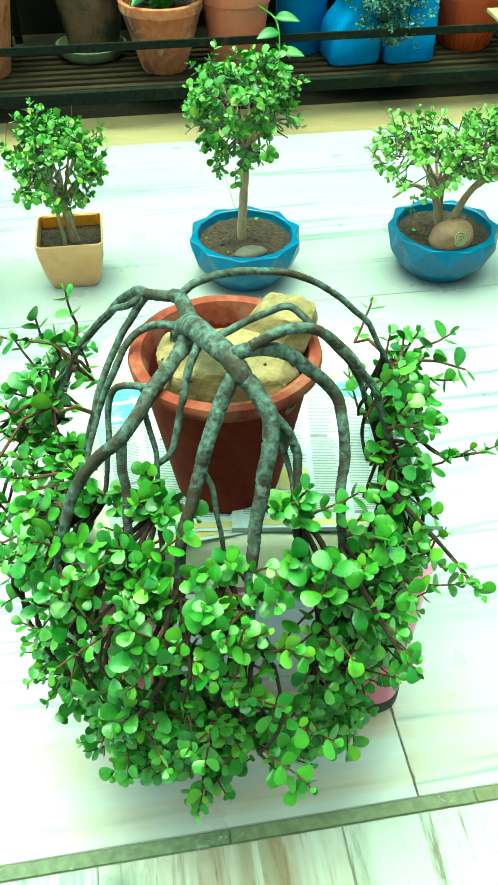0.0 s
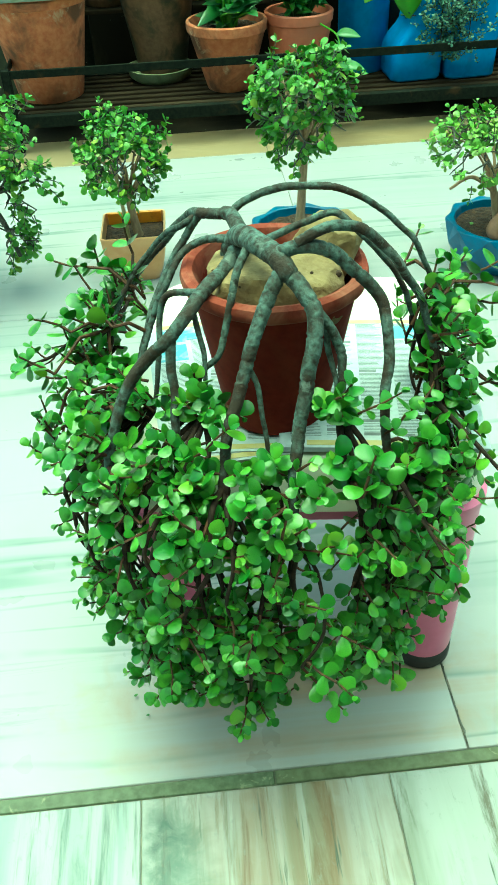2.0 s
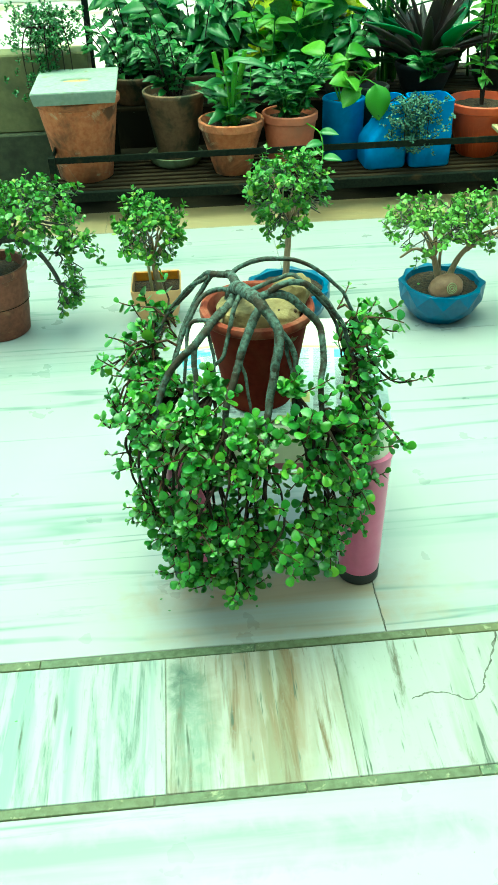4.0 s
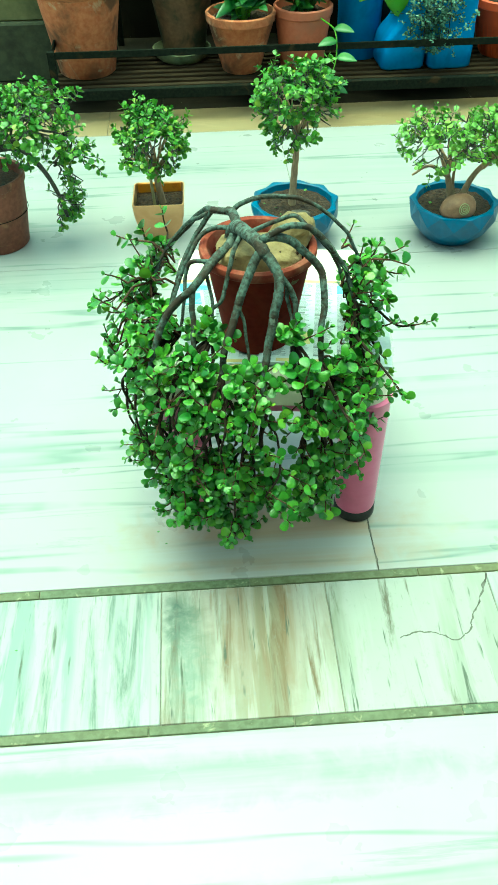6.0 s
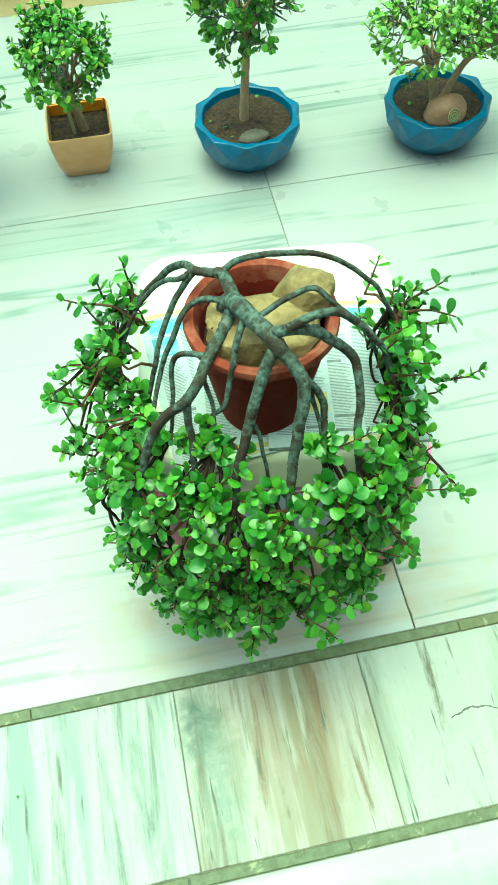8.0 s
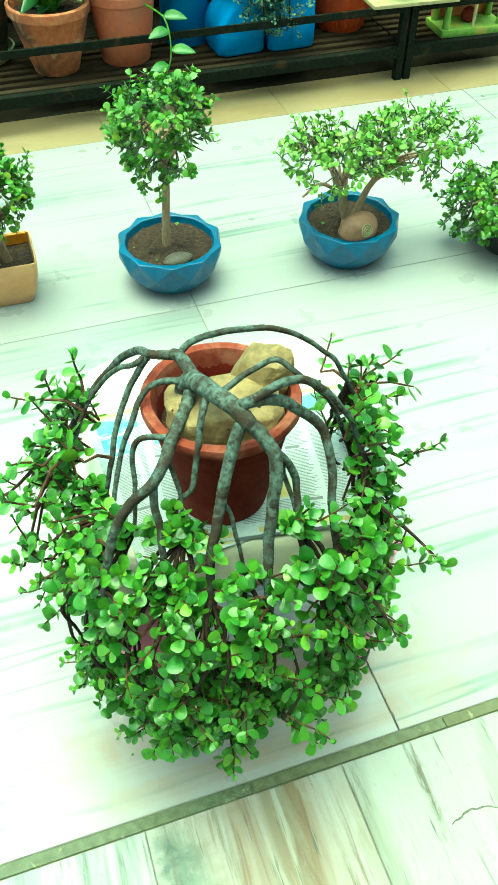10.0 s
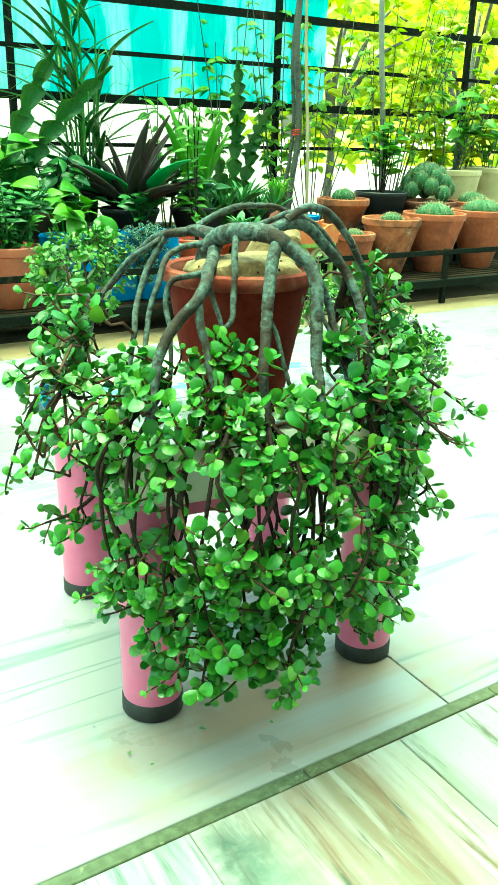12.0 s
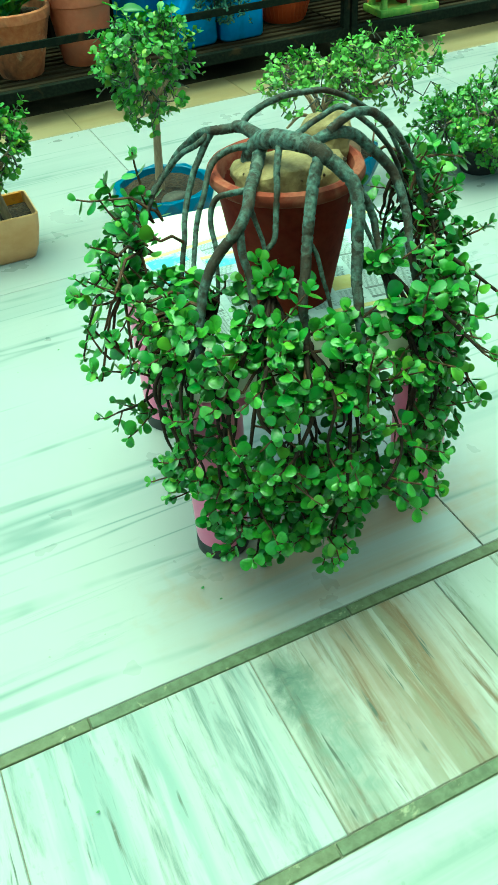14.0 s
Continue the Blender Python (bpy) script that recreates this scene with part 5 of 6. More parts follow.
def straps(t, seed, count, length, width, material, lean=(0.2, 1.0), droop=0.35, at=(0, 0, 0)):
    """A rosette of sword leaves."""
    rng = random.Random(seed)
    for kind in range(3):
        tmpl = blade_leaf(width * rng.uniform(0.8, 1.2), 8, 0.35, droop * rng.uniform(0.4, 1.5))
        poses = []
        for k in range(count // 3):
            a = rng.uniform(0, 6.28)
            tilt = rng.uniform(*lean)
            along = Vector((math.cos(a) * tilt, math.sin(a) * tilt, 1.0))
            poses.append(turned(at, along, Vector((-math.cos(a) * 1, -math.sin(a) * 1, tilt)), length * rng.uniform(0.6, 1.1)))
        single_leaves(t, poses, tmpl, material)


def leafy(t, seed, stems, height, spread, size, material, twig=None, per=7, width=0.5, droop=0.25, bare=0.2, at=(0, 0, 0), joined=False, lean=(0, 0)):
    """Upright stems with broad leaves set round them."""
    rng = random.Random(seed)
    poses = []
    for _ in range(stems):
        a, s = rng.uniform(0, 6.28), spread * math.sqrt(rng.random())
        h = height * rng.uniform(0.6, 1.05)
        end = Vector((at[0] + s * math.cos(a) + lean[0], at[1] + s * math.sin(a) + lean[1], at[2] + h))
        foot = Vector(at) + Vector((0.15 * s * math.cos(a), 0.15 * s * math.sin(a), -0.01))
        line = spline((foot, foot.lerp(end, 0.5) + Vector((rng.gauss(0, 0.012), rng.gauss(0, 0.012), 0.02)), end), 5)
        bm = bmesh.new()
        tube(bm, line, 0.0042, 0.0016, 6)
        part("stem", bm, twig or M_DEEP, t)
        for k in range(per):
            f = bare + (1 - bare) * (k + rng.random()) / per
            i = min(len(line) - 2, int(f * (len(line) - 1)))
            b = rng.uniform(0, 6.28)
            up = rng.uniform(0.0, 0.8)
            along = Vector((math.cos(b), math.sin(b), up - (0.5 if joined else 0.0)))
            poses.append(turned(line[i], along, Vector((-0.4 * math.cos(b) + rng.gauss(0, 0.4), -0.4 * math.sin(b) - 0.5, 0.8)), size * rng.uniform(0.6, 1.2)))
    tmpl = blade_leaf(width, 6, 0.18, droop)
    if joined:
        leaves(t, poses, tmpl, material, 60)
    else:
        single_leaves(t, poses, tmpl, material)


def grass(t, seed, count, height, material, at=(0, 0, 0), fall=0.35, wide=0.0062):
    rng = random.Random(seed)
    bm = bmesh.new()
    for _ in range(count):
        a = rng.uniform(0, 6.28)
        d = Vector((math.cos(a), math.sin(a), 0))
        h = height * rng.uniform(0.5, 1.0)
        out = fall * h * rng.uniform(0.2, 1.1)
        line = spline((Vector(at) + d * 0.01, Vector(at) + d * out * 0.3 + Vector((0, 0, h * 0.6)), Vector(at) + d * out * 0.8 + Vector((0, 0, h * 0.98)), Vector(at) + d * out * 1.5 + Vector((0, 0, h * rng.uniform(0.75, 1.0)))), 4)
        side = Vector((-d.y, d.x, 0)) * 0.5 + d * 0.2
        rows = []
        for i, p in enumerate(line):
            w = wide * (1 - (i / (len(line) - 1)) ** 2) + 0.0006
            rows.append((bm.verts.new(p - side * w), bm.verts.new(p + Vector((0, 0, -0.0015))), bm.verts.new(p + side * w)))
        for a0, b0 in zip(rows, rows[1:]):
            for k in (0, 1):
                bm.faces.new((a0[k], a0[k + 1], b0[k + 1], b0[k]))
    ob = part("blade", bm, material, t)
    tagged(ob, kind="stuff")


def reed(t, seed, stems, height, spread, leaf):
    """Thin upright stems with long narrow arching leaves set alternately."""
    rng = random.Random(seed)
    tmpl = blade_leaf(0.075, 9, 0.12, 0.45)
    poses = []
    for _ in range(stems):
        a, s = rng.uniform(0, 6.28), spread * math.sqrt(rng.random())
        foot = Vector((0.35 * s * math.cos(a), 0.35 * s * math.sin(a), -0.01))
        end = Vector((s * math.cos(a), s * math.sin(a), height * rng.uniform(0.7, 1.1)))
        line = spline((foot, foot.lerp(end, 0.5) + Vector((rng.gauss(0, 0.012), rng.gauss(0, 0.012), 0.03)), end), 6)
        bm = bmesh.new()
        tube(bm, line, 0.0062, 0.0025, 6)
        part("stem", bm, M_JADE, t)
        turn = rng.uniform(0, 6.28)
        for k in range(3, len(line), 2):
            b = turn + math.pi * k + rng.gauss(0, 0.5)
            along = Vector((math.cos(b) * 0.75, math.sin(b) * 0.75, rng.uniform(0.7, 1.5)))
            poses.append(turned(line[k], along, Vector((-math.cos(b), -math.sin(b), 0.8)), leaf * rng.uniform(0.6, 1.1)))
    single_leaves(t, poses, tmpl, M_DEEP)


def lobed(t, seed, arms):
    """Thick flat stems with deeply notched margins; each arm: foot, sideways lean, length."""
    rng = random.Random(seed)
    for x, y, z, lx, ly, length in arms:
        bm = bmesh.new()
        rows, n = [], 52
        for i in range(n + 1):
            f = i / n
            tooth = (f * 6.5 + 0.3 * lx) % 1.0
            w = 0.014 + 0.040 * (tooth ** 0.7 if tooth < 0.8 else (1 - tooth) * 4.2) + rng.uniform(-0.002, 0.002)
            w *= min(1.0, 6 * f + 0.25) * min(1.0, 4.5 * (1 - f) + 0.12)
            c = Vector((x + lx * f ** 1.5, y + ly * f, z + length * f))
            tilt = Vector((1.0, 0.25 * math.sin(3 * f + seed), -lx * 0.9)).normalized()
            bend = Vector((0, -0.015, 0))
            rows.append([bm.verts.new(c - tilt * w + bend), bm.verts.new(c - tilt * w * 0.5), bm.verts.new(c), bm.verts.new(c + tilt * w * 0.5), bm.verts.new(c + tilt * w + bend)])
        for a, b in zip(rows, rows[1:]):
            for k in range(4):
                bm.faces.new((a[k], a[k + 1], b[k + 1], b[k]))
        bmesh.ops.solidify(bm, geom=list(bm.faces), thickness=0.005)
        part("pad", bm, M_DEEP, t)


def cactus_ball(t, centre, radius, seed, ribs=13, squash=0.8, name="cactus_body"):
    """A ribbed globe set with tufts of spines."""
    bm = bmesh.new()
    rows, seg = 12, ribs * 4
    rings = []
    for i in range(1, rows):
        e = math.pi * i / rows - math.pi / 2
        rings.append([])
        for k in range(seg):
            a = 2 * math.pi * k / seg
            r = radius * math.cos(e) * (1 + 0.10 * math.cos(ribs * a))
            rings[-1].append(bm.verts.new((centre[0] + r * math.cos(a), centre[1] + r * math.sin(a), centre[2] + radius * squash * math.sin(e))))
    for a, b in zip(rings, rings[1:]):
        for k in range(seg):
            bm.faces.new((a[k], a[(k + 1) % seg], b[(k + 1) % seg], b[k]))
    bm.faces.new(rings[0][::-1])
    bm.faces.new(rings[-1])
    body = part(name, bm, M_CACTUS, t)
    rng = random.Random(seed)
    vs, fs = [], []
    for i in range(4, rows):
        e = math.pi * i / rows - math.pi / 2
        for k in range(ribs):
            a = 2 * math.pi * k / ribs
            n = Vector((math.cos(a) * math.cos(e), math.sin(a) * math.cos(e), math.sin(e)))
            p = Vector(centre) + Vector((n.x * radius * 1.1, n.y * radius * 1.1, n.z * radius * squash))
            for _ in range(3):
                d = (n + Vector((rng.gauss(0, 0.6), rng.gauss(0, 0.6), rng.gauss(0, 0.6)))).normalized()
                s = d.orthogonal().normalized() * 0.0009
                u = d.cross(s)
                j = len(vs)
                vs += [p + s, p - 0.5 * s + u, p - 0.5 * s - u, p + d * radius * 0.24]
                fs += [(j, j + 1, j + 3), (j + 1, j + 2, j + 3), (j + 2, j, j + 3)]
    sp = put("spine", mesh_of("spine", vs, fs, M_SPINE, False), body)
    tagged(sp, kind="stuff")


# big pot with a foam box lid on it
round_pot((-0.487, 2.155), Z1, 0.16, 0.106, 0.312, M_TERRA_PALE, "large weathered terracotta pot with a box on top", 0.02, 0.006, False)
lidbox = thing("foam_box", (-0.482, 2.168, Z1 + 0.312), 1, "stained greenish-white foam box lid resting on a pot", "box")


def slab_with_hole(bm, hx, hy, z0, z1, rx, ry, depth, n=32):
    """A flat lid, slightly wider above, with an oval recess in its top."""
    def edge(k, x, y):
        side, f = divmod(k + n // 8, n // 4)
        u = 2 * f / (n // 4) - 1
        return ((x, u * y), (-u * x, y), (-x, -u * y), (u * x, -y))[side % 4]
    rings = []
    for x, y, z in ((hx - 0.012, hy - 0.012, z0), (hx - 0.010, hy - 0.010, z0 + 0.004), (hx - 0.002, hy - 0.002, z1 - 0.005), (hx - 0.004, hy - 0.004, z1)):
        rings.append([bm.verts.new((*edge(k, x, y), z)) for k in range(n)])
    for x, y, z in ((rx, ry, z1), (rx - 0.004, ry - 0.004, z1 - depth)):
        rings.append([bm.verts.new((x * math.cos(2 * math.pi * k / n), y * math.sin(2 * math.pi * k / n), z)) for k in range(n)])
    for a, b in zip(rings, rings[1:]):
        for k in range(n):
            bm.faces.new((a[k], a[(k + 1) % n], b[(k + 1) % n], b[k]))
    bm.faces.new(rings[0][::-1])
    bm.faces.new(rings[-1])


bm = bmesh.new()
slab_with_hole(bm, 0.158, 0.195, 0.0, 0.046, 0.060, 0.034, 0.006)
part("lid", bm, M_LIDBOX, lidbox, angle=30)
bm = bmesh.new()
lathe(bm, [(0.0, 0.0386), (0.7, 0.0386), (0.93, 0.0386)], 32)
for v in bm.verts:
    v.co.x, v.co.y, v.co.z = v.co.x * 0.056, v.co.y * 0.030, v.co.z + 0.0018
part("stain", bm, M_RUSTSTAIN, lidbox, "rusty stain in the oval recess")

sauc = thing("saucer", (-0.125, 2.262, Z1), 0, "mossy pale green clay saucer under a dark pot", "saucer")
bm = bmesh.new()
lathe(bm, [(0, 0), (0.088, 0), (0.106, 0.014), (0.114, 0.04), (0.108, 0.041), (0.098, 0.016), (0, 0.012)], 36, 0.02)
part("dish", bm, M_MOSSY, sauc)
round_pot((-0.115, 2.262), Z1 + 0.0125, 0.127, 0.078, 0.275, M_TERRA_DARK, "dark mossy terracotta pot standing on a saucer", 0.018, 0.005)
round_pot((0.10, 2.115), Z1, 0.129, 0.072, 0.206, M_TERRA_PALE, "pale terracotta pot with stained lower half", 0.03, 0.007)
round_pot((0.333, 2.135), Z1, 0.11, 0.081, 0.216, M_BRICKRED, "brick-red plastic pot on the stand", 0.03, 0.006)
round_pot((0.565, 2.235), Z1, 0.086, 0.082, 0.235, M_CAN, "blue plastic tub used as a planter", 0.012, 0.002)
round_pot((0.69, 2.305), Z1, 0.075, 0.06, 0.26, M_BLACK, "black nursery pot behind the blue cans", 0.015, 0.003)


def cut_can(at, turn, label, shoulder):
    """A blue fuel can cut open at the top; one side may slope in as a shoulder."""
    t = thing("cut_can", (*at, Z1), turn, label, "planter", "blue cut cans")
    bm = bmesh.new()
    stacked(bm, [(0.070, 0.022, 0.0), (0.079, 0.028, 0.003), (0.083, 0.028, 0.010), (0.084, 0.028, 0.085), (0.083, 0.028, 0.105), (0.083, 0.028, 0.125), (0.082, 0.028, 0.145), (0.082, 0.03, 0.165), (0.082, 0.03, 0.19), (0.082, 0.03, 0.243), (0.083, 0.03, 0.247), (0.083, 0.03, 0.251), (0.077, 0.027, 0.251), (0.075, 0.026, 0.215)])
    for v in bm.verts:
        if shoulder and v.co.z > 0.09 and v.co.x < 0.02:
            k = min(1.0, (v.co.z - 0.09) / 0.085)
            dent = 0.052 * (k * k * (3 - 2 * k)) * min(1.0, (0.02 - v.co.x) / 0.08)
            v.co.x += dent
            if v.co.z > 0.2:
                v.co.z -= 0.01 * min(1.0, (0.02 - v.co.x) / 0.05)
        v.co.y += 0.002 * math.sin(v.co.x * 40 + v.co.z * 25)
    part("body", bm, M_CAN, t, angle=50)
    soil = bmesh.new()
    lathe(soil, [(0, 0.2195), (0.05, 0.2185), (0.062, 0.2175)], 28, centre=(0.012 if shoulder else 0.0, 0))
    part("soil", soil, M_SOIL, t)
    return t


cut_can((0.703, 2.112), 3, "bright blue plastic can with a sloping shoulder, cut open", True)
cut_can((0.883, 2.108), 1, "bright blue plastic can cut open with trailing herb", False)
opot = round_pot((1.125, 2.19), Z1, 0.143, 0.080, 0.212, M_ORANGE, "orange ribbed plastic pot with a climber", 0.03, 0.008, wob=0.0)
bm = bmesh.new()
for k in range(36):
    a = 2 * math.pi * k / 36
    b0, b1 = Vector((0.0815 * math.cos(a), 0.0815 * math.sin(a), 0.01)), Vector((0.129 * math.cos(a), 0.129 * math.sin(a), 0.17))
    tube(bm, [b0, b1], 0.003, 0.003, 5)
part("ribbing", bm, M_ORANGE, opot)

plank = thing("small_plank", (1.275, 1.975, 0.248), -2, "pale wooden board lying across two stands", "board")
bm = bmesh.new()
box(bm, -0.155, -0.065, 0.0015, 0.155, 0.065, 0.014, 0.002, 1)
part("board", bm, M_BAMBOO, plank, smooth=False)
round_pot((1.235, 1.985), 0.2625, 0.05, 0.044, 0.082, M_BROWN, "small brown glazed pot with a succulent", 0.012, 0.002)
su = plant_at((1.235, 1.985), 0.315, "pale green leafy succulent rosettes in a small pot", "succulent")
for k in range(5):
    straps(su, 80 + k, 15, 0.068, 0.36, M_ALOE, (0.4, 1.6), 0.05, (0.03 * math.cos(k * 1.3), 0.03 * math.sin(k * 1.3), 0.02 + 0.018 * (k % 3)))

arch = thing("bird_house", (1.365, 1.992, 0.2625), -14, "small pointed brown clay niche on a board", "ornament")
bm = bmesh.new()
prof = [(-0.068, 0.0), (-0.066, 0.045), (-0.05, 0.085), (-0.024, 0.128), (-0.006, 0.168), (0.0, 0.182), (0.006, 0.168), (0.024, 0.128), (0.05, 0.085), (0.066, 0.045), (0.068, 0.0)]
inn = [(x * 0.76, 0.008 + z * 0.80) for x, z in prof]
fo, bo = [bm.verts.new((x, -0.05, z)) for x, z in prof], [bm.verts.new((x * 0.8, 0.05, z * 0.85)) for x, z in prof]
fi, bi = [bm.verts.new((x, -0.05, z)) for x, z in inn], [bm.verts.new((x * 0.8, 0.04, z * 0.85)) for x, z in inn]
for k in range(len(prof) - 1):
    bm.faces.new((fo[k], fo[k + 1], bo[k + 1], bo[k]))
    bm.faces.new((fi[k + 1], fi[k], bi[k], bi[k + 1]))
    bm.faces.new((fo[k + 1], fo[k], fi[k], fi[k + 1]))
bm.faces.new(bo)
bm.faces.new(bi[::-1])
bm.faces.new((fo[0], fi[0], fi[-1], fo[-1]))
bm.faces.new((fo[0], fo[-1], bo[-1], bo[0]))
bm.faces.new((fi[0], bi[0], bi[-1], fi[-1]))
part("niche", bm, M_BROWN, arch, angle=30)
bm = bmesh.new()
lathe(bm, [(0, 0.0085), (0.028, 0.0085), (0.036, 0.024), (0.032, 0.024), (0.025, 0.013), (0, 0.012)], 20, centre=(0, -0.012))
part("dish", bm, M_PEBBLE, arch, "small grey dish")

house = thing("clay_house", (1.545, 2.03, Z1), -3, "painted clay toy house with arches, orange top and green base", "ornament")
bm = bmesh.new()
box(bm, -0.125, -0.07, 0.0, 0.125, 0.07, 0.022, 0.004, 2)
part("base", bm, M_GREENPAINT, house)
bm = bmesh.new()
box(bm, -0.11, 0.05, 0.022, 0.11, 0.064, 0.15, 0.002, 1)
part("back_wall", bm, M_CLAYPAINT, house)
for x in (-0.103, 0.103):
    for y in (-0.05, 0.04):
        bm = bmesh.new()
        lathe(bm, [(0, 0.022), (0.014, 0.022), (0.012, 0.04), (0.011, 0.12), (0.014, 0.148), (0, 0.148)], 14, centre=(x, y))
        part("pillar", bm, M_GREENPAINT, house)
bm = bmesh.new()
for s in (-1, 1):
    for r in (0.05, 0.034):
        line = [Vector((s * 0.05 + r * math.cos(math.pi * k / 14), -0.052, 0.09 + r * 1.15 * math.sin(math.pi * k / 14))) for k in range(15)]
        tube(bm, line, 0.0075, 0.0075, 7)
tube(bm, [Vector((0, -0.052, 0.022)), Vector((0, -0.052, 0.1))], 0.006, 0.006, 8)
part("arcade", bm, M_SPINE, house, "pale scalloped arches")
bm = bmesh.new()
box(bm, -0.118, -0.066, 0.148, 0.118, 0.066, 0.164, 0.003, 2)
part("cornice", bm, M_GREENPAINT, house, "yellow-green ledge")
bm = bmesh.new()
n = 26
for y0, y1 in ((-0.066, -0.052), (0.052, 0.066)):
    lo = [bm.verts.new((-0.125 + 0.25 * k / n, y, 0.164)) for y in (y0, y1) for k in range(n + 1)]
    hi = [bm.verts.new((-0.128 + 0.256 * k / n, y, 0.205 + 0.02 * abs(math.sin(math.pi * 3 * k / n)) + 0.03 * (abs(k / n - 0.5) * 2) ** 6)) for y in (y0, y1) for k in range(n + 1)]
    m = n + 1
    for k in range(n):
        bm.faces.new((lo[k], lo[k + 1], hi[k + 1], hi[k]))
        bm.faces.new((lo[m + k + 1], lo[m + k], hi[m + k], hi[m + k + 1]))
        bm.faces.new((hi[k], hi[k + 1], hi[m + k + 1], hi[m + k]))
    for k in (0, n):
        bm.faces.new((lo[k], hi[k], hi[m + k], lo[m + k]))
for x in (-0.12, 0.12):
    box(bm, x - 0.006, -0.052, 0.164, x + 0.006, 0.052, 0.222, 0.002, 1)
part("parapet", bm, M_CLAYPAINT, house, "orange wavy parapet")
bm = bmesh.new()
rock(bm, (0.0, -0.01, 0.043), (0.03, 0.02, 0.022), 4, 0.2, 3)
part("figure", bm, M_TERRA, house, "small rounded clay lump inside")
for piece in house.children:
    for v in piece.data.vertices:
        v.co.z *= 1.17

for x, y, top, bot, h, mat_, words, mound in ((1.918, 2.165, 0.097, 0.062, 0.203, M_TERRA_ORANGE, "terracotta pot with a small globe cactus", 0.40), (2.148, 2.18, 0.140, 0.062, 0.262, M_TERRA_PALE, "tapered pale terracotta pot with a globe cactus", 0.34), (2.425, 2.19, 0.152, 0.070, 0.278, M_TERRA_ORANGE, "tapered terracotta pot with a spiny globe cactus", 0.56), (2.755, 2.20, 0.152, 0.072, 0.285, M_TERRA_ORANGE, "tapered terracotta pot with a spiny globe cactus", 0.60)):
    round_pot((x, y), Z1, top, bot, h, mat_, words, 0.03, 0.008)
    c = thing("cactus", (x, y, Z1 + h - 0.03), 0, "round ribbed cactus with straw-coloured spines", "cactus", "globe cacti")
    cactus_ball(c, (0, 0, 0.018), top * mound, int(x * 100), 15, 0.66)

# rear row
round_pot((2.065, 2.45), Z2, 0.128, 0.08, 0.135, M_TERRA_PALE, "shallow terracotta pot with cactus", 0.03, 0.008)
c = thing("cactus", (2.065, 2.45, Z2 + 0.107), 0, "small globe cactus in a shallow pot", "cactus", "globe cacti")
cactus_ball(c, (0, 0, 0.03), 0.052, 9, 13)
round_pot((2.34, 2.50), Z2, 0.135, 0.10, 0.16, M_BLACK, "black plastic pot with a young shrub", 0.02, 0.004)
sh1 = plant_at((2.34, 2.50), Z2 + 0.13, "young leafy shrub with reddish stems", "shrub")
leafy(sh1, 91, 9, 0.36, 0.11, 0.075, M_FRESH, M_TWIG, 7, 0.6, bare=0.35)
round_pot((2.62, 2.47), Z2, 0.16, 0.12, 0.115, M_BROWN, "low dark bowl crowded with cactus offsets", 0.02, 0.004)
cl = thing("cactus", (2.62, 2.47, Z2 + 0.095), 0, "mounded cluster of small round cacti", "cactus", "globe cacti")
for k in range(26):
    a, e = k * 2.4, 0.15 + 1.35 * (k / 26)
    cactus_ball(cl, (0.125 * math.cos(a) * math.cos(e), 0.115 * math.sin(a) * math.cos(e), 0.02 + 0.145 * math.sin(e)), 0.036, k, 9, 1.2)
round_pot((2.905, 2.42), Z2, 0.115, 0.085, 0.11, M_TERRA_ORANGE, "low terracotta pot with a globe cactus", 0.024, 0.006)
c = thing("cactus", (2.905, 2.42, Z2 + 0.083), 0, "grey-green globe cactus in a low pot", "cactus", "globe cacti")
cactus_ball(c, (0, 0, 0.026), 0.066, 17, 15, 0.75)
for x, y, s, words in ((2.98, 2.66, 1.0, "wide cream plastic planter"), (3.30, 2.68, 1.05, "tall cream plastic planter")):
    round_pot((x, y), Z2, 0.16 * s, 0.12 * s, 0.26 * s, M_BUTTER, words, 0.03, 0.006)
    q = plant_at((x, y), Z2 + 0.22, "leafy green shrub in a cream planter", "shrub")
    leafy(q, int(x * 50), 6, 0.46, 0.2, 0.10, M_FRESH, M_BARK, 6, 0.6, bare=0.45, joined=True)

# plants in the front row
q = plant_at((-0.115, 2.262), 0.36, "dark leafy plant in a mossy pot", "shrub")
leafy(q, 101, 12, 0.26, 0.14, 0.058, M_DEEP, M_TWIG, 11, 0.42)
q = plant_at((0.10, 2.115), 0.285, "thick-stemmed plant with broad upright leaves", "zz_plant")
leafy(q, 102, 7, 0.28, 0.11, 0.105, M_DEEP, M_FRESH, 5, 0.30, 0.35, 0.25)
for k in range(4):
    a = k * 1.7
    limb_of(q, M_FRESH, 0.014, 0.009, (0.02 * math.cos(a), 0.02 * math.sin(a), -0.01), (0.03 * math.cos(a), 0.03 * math.sin(a), 0.12), (0.06 * math.cos(a), 0.05 * math.sin(a), 0.27), name="stem", seg=8)
leafy(q, 103, 6, 0.10, 0.11, 0.07, M_DEEP, M_FRESH, 4, 0.5)
q = plant_at((0.333, 2.135), 0.30, "dense dark green leafy plant", "shrub")
leafy(q, 104, 18, 0.24, 0.15, 0.060, M_DEEP, M_DEEP, 10, 0.36, 0.35)
leafy(q, 105, 6, 0.12, 0.14, 0.055, M_JADE, M_DEEP, 6, 0.4, 0.4)
q = plant_at((0.338, 2.01), 0.30, "trailing vine with paired dark leaves", "vine")
vine = spline(((0.05, 0.03, 0.0), (0.09, -0.06, -0.02), (0.085, -0.13, -0.10), (0.05, -0.15, -0.17)), 6)
bm = bmesh.new()
tube(bm, vine, 0.003, 0.0018, 6)
